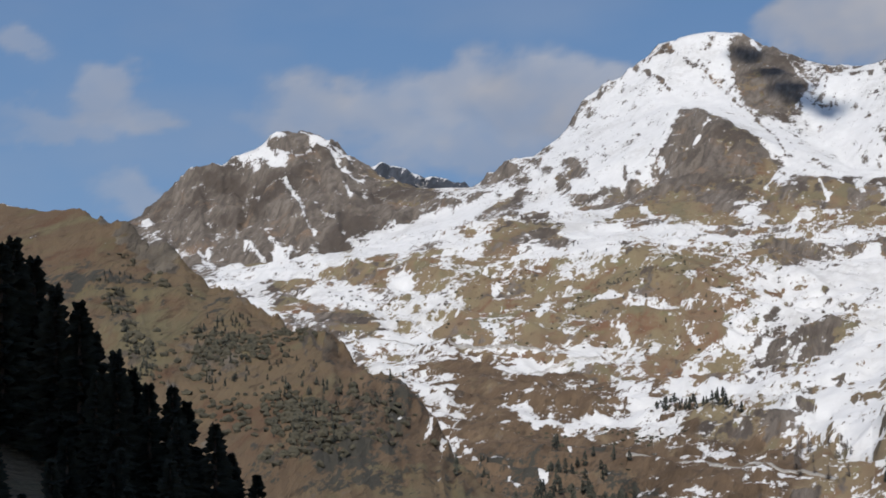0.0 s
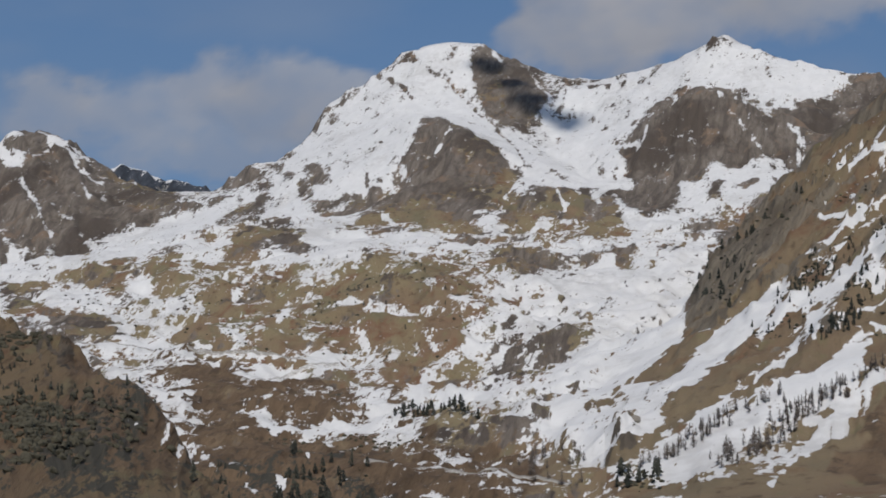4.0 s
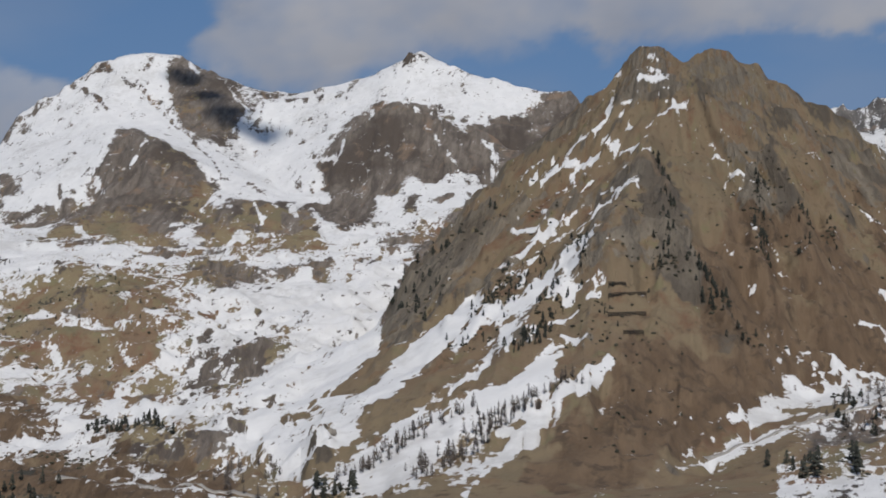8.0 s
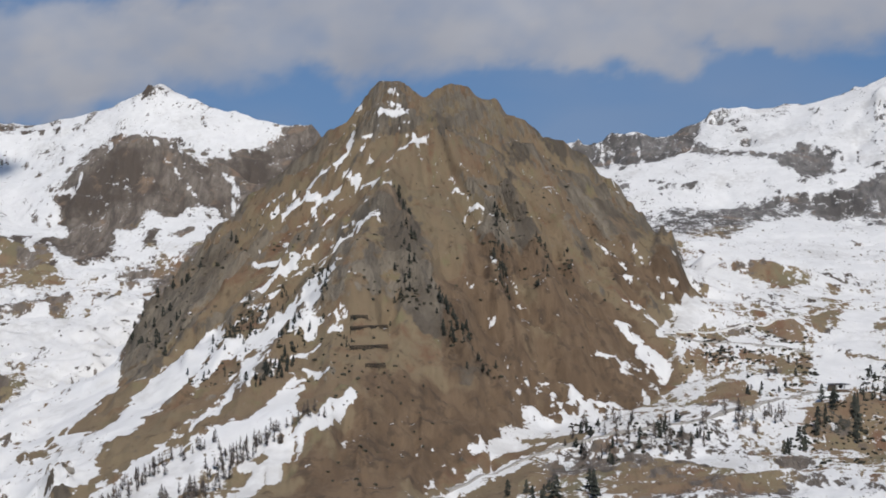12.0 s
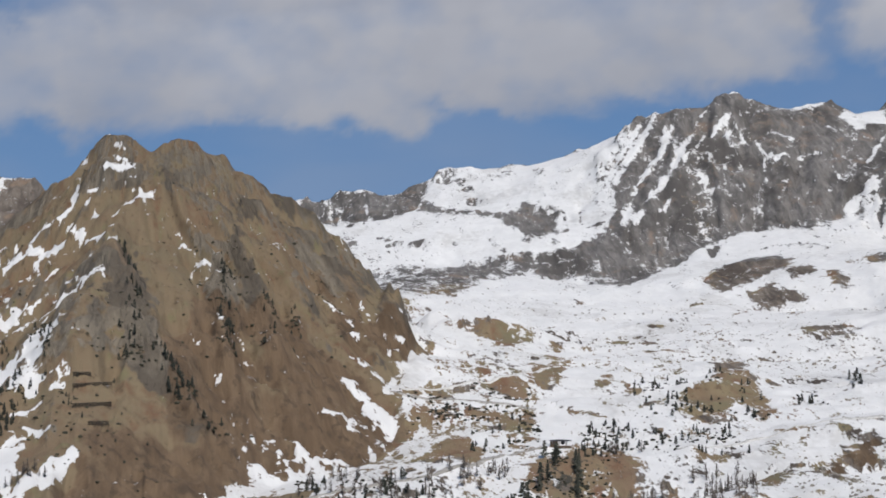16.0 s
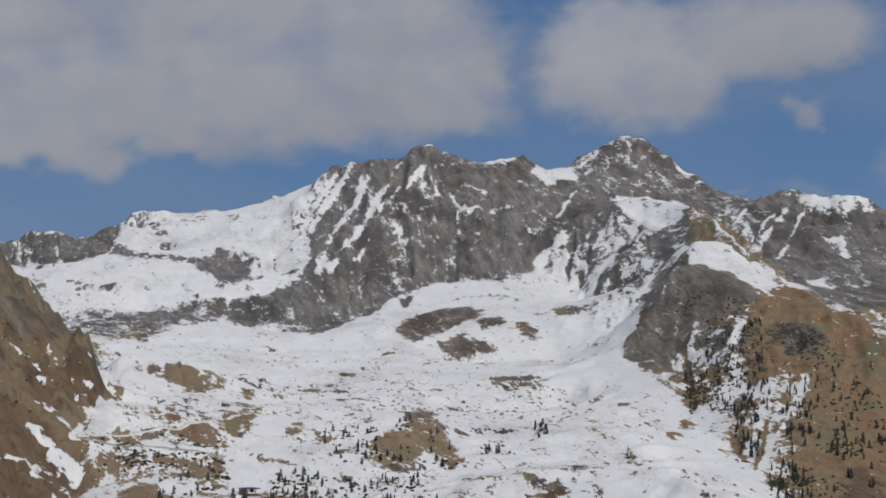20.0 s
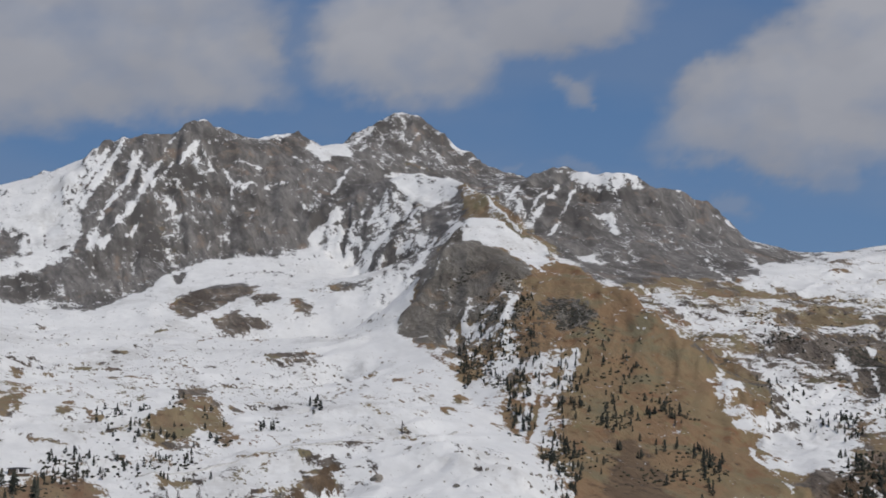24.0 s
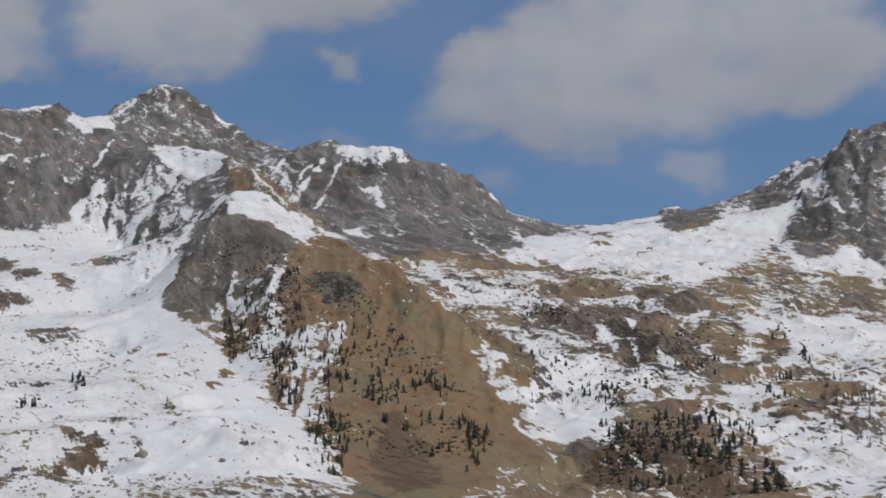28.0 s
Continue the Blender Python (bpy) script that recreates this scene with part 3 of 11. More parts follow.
def mesh_object(name, co, quads, mat, smooth=True):
    me = bpy.data.meshes.new(name)
    me.vertices.add(len(co))
    me.vertices.foreach_set("co", np.asarray(co, np.float32).reshape(-1))
    me.loops.add(quads.size)
    me.loops.foreach_set("vertex_index", quads.reshape(-1).astype(np.int32))
    me.polygons.add(len(quads))
    me.polygons.foreach_set("loop_start", np.arange(0, quads.size, 4, dtype=np.int32))
    me.polygons.foreach_set("use_smooth", np.full(len(quads), smooth))
    me.update(calc_edges=True)
    me.materials.append(mat)
    return new(name, me)


def fall_line(ob, spire=None):
    """Grain of the ground: streaks, melt patches and runnels draw out down the valley sides."""
    me = ob.data
    co = np.empty(len(me.vertices) * 3, np.float32)
    me.vertices.foreach_get("co", co)
    co = co.reshape(-1, 3)
    far = np.hypot(co[:, 0], co[:, 1])
    grain = np.stack([np.arctan2(co[:, 0], co[:, 1]) * (500 + 0.78 * far), 0.45 * far, co[:, 2]], -1)
    if spire:
        sx, sy = co[:, 0] - spire[0], co[:, 1] - spire[1] - 260
        d = np.hypot(sx, sy)
        grain = np.stack([np.arctan2(sx, -sy) * 640, 0.48 * d, 0.5 * co[:, 2]], -1)
    near = np.clip((far - 120) / 300, 0, 1)[:, None]
    grain = grain * near + co * (1 - near)
    layer = me.attributes.new("fall_line", "FLOAT_VECTOR", "POINT")
    layer.data.foreach_set("vector", grain.reshape(-1).astype(np.float32))


def grid_quads(na, nb):
    i = np.arange(na * nb).reshape(na, nb)
    return np.stack([i[:-1, :-1], i[1:, :-1], i[1:, 1:], i[:-1, 1:]], -1).reshape(-1, 4)


def grid_object(name, co, na, nb, mat):
    return mesh_object(name, co, grid_quads(na, nb), mat)


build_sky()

# ---- the land itself ----
NA, NR = 1480, 900
fan = np.linspace(AZ0, AZ1, NA)[:, None]
reach = np.exp(np.concatenate([np.linspace(LN0, math.log(420), 60), np.linspace(math.log(420), LN1, NR - 60 + 1)[1:]]))[None, :]
GX, GY = reach * np.sin(fan), reach * np.cos(fan)
GZ, STEEP, CRAGS, HUMPS = land(GX, GY)
RANGE0 = reach + 0 * fan
GR = region_at(GX, GY)


def swell(height, width, *flat):
    """Raise a rib or hump along a line of the plan, or sink a gully (metres)."""
    p = np.array(flat, float).reshape(-1, 2)
    a, r = np.arctan2(p[:, 0], p[:, 1]), np.hypot(p[:, 0], p[:, 1])
    pad = 2.6 * width
    i0, i1 = np.searchsorted(fan[:, 0], [a.min() - pad / r.min(), a.max() + pad / r.min()])
    j0, j1 = np.searchsorted(reach[0], [r.min() - pad, r.max() + pad])
    box = (slice(i0, i1), slice(j0, j1))
    x, y = GX[box], GY[box]
    wx, wy = x + 0.5 * width * fbm(x, y, 40, 3, 401), y + 0.5 * width * fbm(x, y, 40, 3, 403)
    near = np.full(x.shape, 1e9)
    for (x0, y0), (x1, y1) in zip(p[:-1], p[1:]):
        dx, dy = x1 - x0, y1 - y0
        f = np.clip(((wx - x0) * dx + (wy - y0) * dy) / (dx * dx + dy * dy + 1e-9), 0, 1)
        near = np.minimum(near, np.hypot(wx - x0 - f * dx, wy - y0 - f * dy))
    GZ[box] += height * np.exp(-(near / width) ** 2) * (1 + 0.6 * fbm(x, y, 30, 3, 407))


swell(10, 18, -48, 1872, -74, 1767, -80, 1668, -85, 1586, -89, 1499, -90, 1445)
swell(12, 13, -29, 1881, -10, 1791, 8, 1737, 15, 1626, 16, 1541)
swell(12, 13, 22, 1821, 44, 1756, 53, 1658, 58, 1591)
swell(11, 14, 53, 1899, 73, 1859, 83, 1729, 81, 1651)
swell(-9, 15, -59, 1796, -53, 1681, -34, 1589, -10, 1554, 12, 1514, 28, 1453)
swell(9, 9, -77, 1668, -61, 1576, -50, 1507, -32, 1485, -18, 1450, -5, 1417)
swell(-6, 10, -80, 1540, -70, 1482, -64, 1431)
swell(-6, 10, -2, 1723, 3, 1599, 7, 1524)
swell(-6, 11, 32, 1690, 38, 1620, 41, 1568)
swell(5, 10, -5, 1449, 16, 1458)
swell(4, 8, -196, 1651, -217, 1622, -242, 1564, -261, 1460)
swell(4, 8, -160, 1588, -178, 1502, -195, 1426, -208, 1346)
swell(5, 9, -115, 1488, -129, 1456, -149, 1400, -162, 1303)
swell(9, 26, -747, 1964, -729, 2003, -707, 2012)
swell(10, 28, -673, 1917, -631, 1920, -574, 1853)
swell(9, 26, -639, 1757, -591, 1764, -548, 1718)
swell(9, 24, -626, 2224, -571, 2227)
swell(8, 20, -451, 1720, -434, 1738)
swell(8, 25, -526, 1667, -494, 1701)
swell(9, 30, -962, 2170, -928, 2233)
swell(8, 25, -1070, 2001, -1043, 2021)
swell(8, 22, -980, 1983, -923, 1911)
swell(9, 28, -850, 1857, -794, 1911)
swell(8, 28, -782, 1681, -708, 1675)
swell(8, 26, -586, 1397, -555, 1402)
swell(7, 22, 291, 2129, 346, 2108)
swell(8, 24, 436, 1643, 496, 1741)
swell(6, 20, 275, 1370, 305, 1373)
swell(7, 20, 1312, 1996, 1332, 1954)
swell(8, 20, 1353, 1823, 1348, 1753)
swell(8, 25, 1172, 1784, 1200, 1717)
swell(9, 25, 1112, 1545, 1129, 1488)

rise = soft(np.gradient(GZ, axis=1) / np.gradient(reach, axis=1), 6)
face = np.clip((rise - 0.22) / 0.35, 0, 1) * soft(np.array([CARVE[r] for r in REGIONS], float)[GR], 6)
spine = fan * 3300 + 16 * fbm(GX, GY, 60, 3, 421) + 0.10 * (GZ - 300)
spire_a, spire_d = np.arctan2(GX - SPIRE[0], SPIRE[1] - GY), np.hypot(GX - SPIRE[0], GY - SPIRE[1])
on_spire = np.clip(1.5 - spire_d / 700, 0, 1) * (GR == REGIONS.index("peak_c"))
spine = np.where(on_spire > 0, spire_a * 300 + 12 * fbm(GX, GY, 60, 3, 423), spine)
chutes = np.clip(0.72 - ridged(spine, 0.10 * RANGE0, 40, 4, 431), 0, 1) * 1.6
CHUTE = face * chutes * np.where(on_spire > 0, np.clip(spire_d / 260, 0.15, 1), 1)
GZ = GZ - CHUTE
dr = np.gradient(GZ, axis=1) / np.gradient(reach, axis=1)
da = np.gradient(GZ, axis=0) / (np.gradient(fan, axis=0) * reach)
SLOPE = np.hypot(dr, da)
FACING = da / (SLOPE + 0.05)        # +1: the slope looks to the left, north
BEARING, RANGE = np.degrees(fan) + 0 * reach, reach + 0 * fan

# snow: start, patchiness, loss with steepness, gain on north slopes; turf: share, loss with steepness; scrub
COVER = {
    "left_hill": (-0.5, 0.3, 0.2, 0.0, 0.85, 0.15, 0.22), "peak_b": (-0.15, 0.5, 0.3, 0.15, 0.0, 0.3, 0.05), "far_ridge": (-0.05, 0.6, 0.4, 0.1, 0.0, 0.2, 0.2),
    "peak_a": (0.05, 0.55, 0.4, 0.15, 0.35, 0.4, 0.05), "basin": (-0.09, 0.8, 0.3, 0.10, 0.70, 0.3, 0.18), "peak_c": (-0.32, 0.4, 0.2, 0.15, 0.92, 0.22, 0.10),
    "snow_basin": (0.12, 0.8, 0.4, 0.05, 0.6, 0.3, 0.15), "peak_d": (0.10, 0.55, 0.35, 0.12, -0.5, 0.1, 0.05), "peak_f": (0.0, 0.8, 0.35, 0.10, -0.1, 0.3, 0.1),
    "peak_h": (0.05, 0.7, 0.35, 0.10, 0.1, 0.3, 0.05), "peak_e": (-0.30, 0.4, 0.1, 0.2, 0.8, 0.25, 0.15), "knolls": (-0.02, 0.9, 0.3, 0.05, 0.76, 0.3, 0.2), "lookout": (-0.6, 0.2, 0, 0, 0.9, 0, 0.1), "shelf": (-0.05, 0.7, 0.2, 0.05, 0.3, 0.2, 0.05)}
table = np.array([COVER[r] for r in REGIONS])
C = [soft(table[:, k][GR], 3) for k in range(7)]
ACROSS, ALONG = fan * (400 + 0.75 * reach), 0.45 * (reach + 0 * fan)
patch = fbm(ACROSS, ALONG, 80, 5, 61, 0.6)
SNOW = 0.5 + C[0] + C[1] * 0.5 * patch - C[2] * (SLOPE - 0.35) + C[3] * FACING
TURF = C[4] - C[5] * (SLOPE - 0.4) + 0.5 * fbm(GX, GY, 90, 4, 71)
TURF = TURF - 0.03 * np.clip(CRAGS, -8, 8) + 0.4 * fbm(ACROSS, ALONG, 50, 4, 141, 0.6)
SNOW = SNOW - 0.02 * np.clip(CRAGS, -10, 10)
DARK = C[6] + 0.55 * fbm(GX, GY, 70, 4, 83) - 0.1

KINDS = {"W": (0, 0.88), "S": (0, 0.75), "s": (0, 0.58), "r": (0, 0.42), "R": (0, 0.27), "T": (1, 0.9), "K": (1, 0.12), "k": (1, 0.46), "D": (2, 0.50), "E": (3, 0.72), "w": (0, 0.80), "t": (2, 0.04), "B": (0, 0.22), "b": (0, 0.12)}
WARP_X = 6 * fbm(ACROSS, ALONG, 30, 3, 101) + 3 * fbm(ACROSS, ALONG, 9, 2, 103)
WARP_Y = 5 * fbm(ACROSS, ALONG, 30, 3, 107) + 2 * fbm(ACROSS, ALONG, 9, 2, 109)
SOIL_AND_SHADE = np.zeros_like(SNOW)
LN_REACH = np.log(reach[0])
WARP_X, WARP_Y = WARP_X / (1 + SLOPE), WARP_Y / (1 + 2 * SLOPE)
FALL = 0.4          # lengths down the valley count less, as patches draw out that way


def brushed(kind, points, width=0):
    """Lay snow (S, s), bare ground (r, R), turf (T), rock (K, k), scrub (D) or bare earth, at spots as painted shade
    (E), over a field, of the plan in metres.
    """
    p = np.array(points, float).reshape(-1, 2)
    a, r = np.arctan2(p[:, 0], p[:, 1]), np.hypot(p[:, 0], p[:, 1])
    pad = width + 16
    i0, i1 = np.searchsorted(fan[:, 0], [a.min() - pad / r.min(), a.max() + pad / r.min()])
    j0, j1 = np.searchsorted(reach[0], [r.min() - pad, r.max() + pad])
    box = (slice(i0, i1), slice(j0, j1))
    if i1 - i0 < 2 or j1 - j0 < 2:
        return
    rm = r.mean()
    x = fan[i0:i1] * rm + WARP_X[box] * GROW
    y = FALL * reach[:, j0:j1] + WARP_Y[box] * GROW
    p = np.stack([a * rm, FALL * r], -1)
    near = np.full(x.shape, 1e9)
    inside = np.zeros(x.shape, bool)
    closed = width == 0
    for (x0, y0), (x1, y1) in zip(p, np.roll(p, -1, 0)) if closed else zip(p[:-1], p[1:]):
        dx, dy = x1 - x0, y1 - y0
        f = np.clip(((x - x0) * dx + (y - y0) * dy) / (dx * dx + dy * dy + 1e-9), 0, 1)
        near = np.minimum(near, np.hypot(x - x0 - f * dx, y - y0 - f * dy))
        if closed and y0 != y1:
            inside ^= ((y0 > y) != (y1 > y)) & (x < x0 + dx * (y - y0) / dy)
    depth = np.where(inside, near, -near) if closed else 0.5 * width - near
    area = 0.5 * abs(np.sum(p[:, 0] * np.roll(p[:, 1], -1) - p[:, 1] * np.roll(p[:, 0], -1)))
    edge = min(8.0, max(1.8, 1.0 * area / np.hypot(*(p - np.roll(p, 1, 0)).T).sum())) if closed else 0.8 + 0.3 * width
    weight = np.clip(0.5 + 0.5 * (depth + (0.8 if closed else 0.9) * edge * EDGE[box]) / edge, 0, 1)
    layer, value = KINDS[kind]
    target = (SNOW, TURF, DARK, SOIL_AND_SHADE)[layer]
    rough = 0.22 if kind in "sr" else 0.11
    grain = ragged_noise[box] * rough
    target[box] += weight * (value + grain - target[box])


GROW = 0.7
ragged_noise = 1.6 * fbm(ACROSS, ALONG, 24, 4, 91, 0.65)
EDGE = 2.0 * fbm(ACROSS, ALONG, 20, 3, 95, 0.75)


def lay(kind, *points):
    brushed(kind, points, 0)


def streak(kind, width, *points):
    brushed(kind, points, width)


lay("S", -590, 739, -577, 748, -550, 738, -577, 748, -589, 738)
lay("D", -464, 647, -460, 658, -438, 631, -422, 600, -388, 566, -365, 539, -392, 562, -431, 606)
lay("D", -413, 638, -402, 659, -360, 593, -347, 560, -352, 551, -379, 582)
lay("D", -329, 561, -318, 577, -297, 541, -286, 507, -296, 507)
lay("D", -913, 1623, -852, 1567, -331, 605, -343, 609)
lay("D", -741, 1421, -672, 1357, -294, 602, -294, 577, -310, 595)
lay("D", -292, 532, -294, 577, -281, 576, -265, 520, -271, 500)
lay("D", -315, 509, -307, 519, -281, 478, -290, 470)
lay("K", -523, 729, -1781, 2604, -462, 706, -460, 690, -483, 697)
lay("R", -505, 725, -1835, 2734, -1810, 2770, -1798, 2866, -1726, 2930, -1712, 3006, -1650, 3041, -2043, 3957, -1424, 2937, -1382, 2860, -1238, 2329, -1158, 2117, -1256, 2114, -1622, 2509, -486, 711)
lay("S", -1800, 2865, -1751, 2875, -1726, 2930, -1699, 2913, -1714, 2890, -1658, 2851, -1674, 2822, -1739, 2836)
lay("S", -1709, 2968, -1656, 2944, -1616, 2953, -1613, 3001, -1621, 3023, -1637, 3001, -1670, 2976, -1724, 2999)
lay("S", -1634, 2794, -1564, 2715, -1510, 2661, -1508, 2668, -1572, 2748, -1632, 2802)
lay("S", -1558, 2768, -1506, 2730, -1470, 2707, -1467, 2708, -1502, 2732, -1558, 2774)
lay("S", -1558, 2868, -1517, 2828, -1520, 2839, -1564, 2885)
lay("S", -1603, 2934, -1594, 2958, -1587, 2956, -1583, 2906)
lay("S", -1561, 2899, -1546, 2913, -1550, 2924, -1565, 2909)
lay("S", -1592, 2594, -1551, 2577, -1260, 2122, -1377, 2281)
lay("S", -1570, 2644, -1557, 2658, -1528, 2626, -1222, 2158, -1181, 2100, -1243, 2122, -1540, 2602)
lay("S", -1491, 2642, -1456, 2643, -1142, 2117, -1175, 2103)
lay("S", -1648, 2547, -1564, 2456, -1573, 2474, -1649, 2553)
lay("S", -1835, 2666, -1822, 2689, -1788, 2639, -1798, 2632)
lay("S", -1824, 2755, -1817, 2759, -1820, 2757, -1826, 2753)
lay("S", -1611, 2491, -1361, 2202, -1156, 2114, -1168, 2173, -1238, 2329, -1129, 2100, -1132, 2012, -1216, 2047, -1281, 2045)
lay("S", -1438, 2665, -1437, 2742, -1412, 2815, -1382, 2860, -1289, 2815, -1249, 2770, -1098, 2324, -1163, 2352, -1160, 2212, -1154, 2148)
lay("S", -1300, 2063, -1248, 2046, -1128, 1886, -1164, 1895, -1238, 1977)
lay("S", -412, 675, -1016, 1719, -1018, 1726, -1104, 1810)
lay("S", -1001, 1736, -978, 1726, -929, 1651, -965, 1679)
lay("R", -1179, 2216, -1238, 2432, -1278, 2706, -1246, 2743, -1161, 2725, -942, 2322, -1017, 2328, -1070, 2299, -1092, 2208, -1100, 2129, -1140, 2113)
lay("S", -1061, 1860, -982, 1794, -1011, 1913, -964, 1852, -939, 1778, -979, 1764)
lay("S", -1100, 2129, -1093, 2147, -1000, 1969, -938, 1881, -899, 1818, -924, 1813, -1005, 1958)
lay("S", -1210, 2036, -1163, 2082, -1160, 2121, -1153, 2167, -1122, 2109, -1105, 2005, -1117, 1932)
lay("S", -1090, 2149, -1071, 2232, -1065, 2306, -1013, 2264, -946, 2115, -955, 2085, -1010, 2138, -989, 2030, -926, 1960, -915, 1920, -986, 1993)
lay("S", -886, 1790, -877, 1840, -892, 1887, -844, 1795, -846, 1749)
lay("S", -916, 1752, -863, 1693, -836, 1689, -800, 1629, -831, 1617)
lay("S", -790, 1743, -761, 1713, -726, 1667, -723, 1614)
lay("S", -760, 1810, -771, 1861, -720, 1752, -728, 1742)
lay("R", -1053, 2355, -1032, 2422, -942, 2322, -943, 2231, -890, 2088, -918, 2067)
lay("S", -951, 2250, -877, 2144, -797, 2000, -765, 2004, -736, 1961, -779, 1937, -813, 1954, -887, 2098)
lay("S", -935, 2106, -890, 2088, -810, 1947, -865, 1979)
lay("r", -1153, 2106, -1107, 2158, -975, 1899, -1034, 1943, -1010, 1819)
lay("R", -1002, 1732, -906, 1727, -835, 1615, -870, 1589, -950, 1665)
lay("R", -349, 642, -785, 1539, -698, 1570, -661, 1463, -725, 1442, -827, 1554)
lay("S", -353, 640, -809, 1587, -747, 1577, -693, 1608, -625, 1633, -628, 1641, -695, 1614, -750, 1586, -826, 1620, -354, 642)
lay("S", -351, 641, -816, 1543, -764, 1520, -768, 1528, -825, 1561, -863, 1576)
lay("S", -826, 1744, -800, 1731, -803, 1737, -826, 1748)
lay("S", -744, 1913, -707, 1871, -713, 1865, -700, 1834, -704, 1872, -744, 1916)
lay("S", -658, 1783, -629, 1729, -628, 1709, -645, 1740)
lay("S", -653, 1855, -631, 1852, -636, 1840)
lay("S", -583, 1762, -551, 1723, -559, 1720)
lay("S", -703, 1958, -669, 1914, -668, 1918, -704, 1965)
lay("S", -771, 2002, -752, 2041, -734, 2067, -738, 2003)
lay("S", -713, 1755, -693, 1749, -697, 1761, -714, 1758)
lay("S", -714, 1672, -688, 1666, -692, 1675, -715, 1675)
lay("S", -816, 1685, -783, 1655, -787, 1663, -828, 1711)
lay("S", -612, 1673, -603, 1695, -571, 1633, -577, 1606)
lay("S", -557, 1626, -555, 1674, -499, 1528, -510, 1502)
lay("S", -500, 1660, -471, 1705, -429, 1572, -440, 1507)
lay("S", -499, 1483, -454, 1492, -453, 1473, -485, 1468)
lay("S", -403, 1476, -360, 1484, -324, 1440, -311, 1346, -353, 1338)
lay("R", -540, 1669, -511, 1716, -497, 1685, -480, 1529)
lay("R", -471, 1727, -458, 1756, -441, 1713, -453, 1676)
lay("S", -690, 1552, -672, 1601, -646, 1602, -636, 1525, -638, 1458)
lay("S", -677, 1681, -662, 1687, -622, 1634, -648, 1608)
lay("S", -687, 1376, -643, 1337, -612, 1313, -612, 1292, -642, 1315)
lay("S", -696, 1449, -668, 1456, -626, 1419, -629, 1381, -651, 1376)
lay("S", -616, 1353, -605, 1372, -577, 1297, -543, 1260, -488, 1211, -453, 1215, -417, 1107, -463, 1128, -544, 1242, -586, 1296)
lay("S", -597, 1370, -584, 1378, -534, 1292, -539, 1272)
lay("S", -538, 1394, -489, 1359, -464, 1352, -436, 1294, -483, 1343, -522, 1294, -521, 1360)
lay("S", -466, 1346, -441, 1322, -424, 1254, -447, 1220, -450, 1264)
lay("S", -408, 1247, -389, 1251, -366, 1176, -374, 1133, -391, 1218)
lay("D", -277, 505, -482, 1082, -392, 1088, -364, 1041, -271, 480)
lay("S", -450, 1029, -468, 1075, -470, 1074, -453, 1031)
lay("S", -423, 1016, -435, 1072, -437, 1073, -426, 1019)
lay("S", -305, 573, -306, 582, -308, 584, -306, 573)
lay("S", -323, 607, -317, 602, -318, 606, -324, 609)
lay("W", -1278, 3483, -1214, 3433, -1110, 3327, -1047, 3199, -1021, 3031, -997, 2876, -982, 2778, -1016, 2771, -1059, 2788, -1100, 2794, -1155, 2884, -1240, 3020, -1306, 3128, -1333, 3329, -1300, 3388)
lay("s", -1278, 3483, -1250, 3568, -1210, 3588, -1128, 3588, -1093, 3626, -1059, 3516, -1010, 3390, -1058, 3369, -1114, 3338, -1200, 3425)
lay("S", -1210, 3588, -1124, 3576, -1095, 3612, -1096, 3618, -1130, 3594, -1210, 3588)
lay("S", -1194, 3540, -1129, 3514, -1055, 3459, -1058, 3478, -1130, 3527, -1198, 3552)
lay("S", -1244, 3516, -1146, 3430, -1025, 3329, -1029, 3347, -1148, 3442, -1245, 3522)
lay("R", -1096, 3618, -1068, 3660, -1009, 3617, -949, 3567, -905, 3444, -892, 3373, -930, 3301, -990, 3358, -1068, 3507)
lay("S", -1062, 3635, -1022, 3613, -961, 3557, -887, 3493, -887, 3506, -962, 3583, -1020, 3627, -1066, 3661)
lay("s", -988, 3669, -924, 3692, -866, 3640, -799, 3546, -783, 3474, -859, 3519, -922, 3548)
lay("R", -890, 3602, -836, 3608, -809, 3493, -852, 3515)
lay("W", -896, 3409, -869, 3472, -762, 3429, -681, 3291, -682, 3204, -680, 3103, -712, 3118, -789, 3278, -852, 3323, -887, 3295)
lay("s", -1085, 3316, -999, 3318, -910, 3229, -827, 3073, -796, 2890, -865, 2935, -1004, 3165)
lay("R", -1021, 3031, -973, 3035, -951, 3158, -827, 2902, -790, 2870, -791, 2777, -851, 2713, -901, 2702, -967, 2843)
lay("S", -965, 3043, -937, 2901, -941, 2878, -935, 2869, -928, 2888, -963, 3044)
lay("S", -980, 2849, -967, 2843, -944, 2776, -975, 2834)
lay("W", -872, 3240, -797, 3354, -685, 3085, -616, 2897, -625, 2854, -712, 2849, -772, 2870, -796, 2890)
lay("r", -785, 3221, -735, 3221, -691, 3112, -749, 3154)
lay("R", -665, 3101, -671, 3293, -641, 3346, -588, 3332, -505, 3125, -432, 3136, -369, 3069, -394, 2992, -432, 2951, -504, 2960, -549, 2916, -533, 2662, -586, 2680, -616, 2897, -651, 2995)
lay("K", -665, 3101, -671, 3293, -641, 3346, -588, 3332, -505, 3125, -432, 3136, -369, 3069, -394, 2992, -432, 2951, -504, 2960, -549, 2916, -533, 2662, -586, 2680, -616, 2897, -651, 2995)
lay("S", -520, 3123, -490, 3079, -464, 3029, -442, 3006, -440, 3012, -461, 3035, -487, 3085, -518, 3129)
lay("S", -515, 3269, -465, 3099, -465, 3120, -514, 3281)
lay("S", -458, 3176, -405, 3059, -233, 1956, -232, 1956, -404, 3075, -457, 3188)
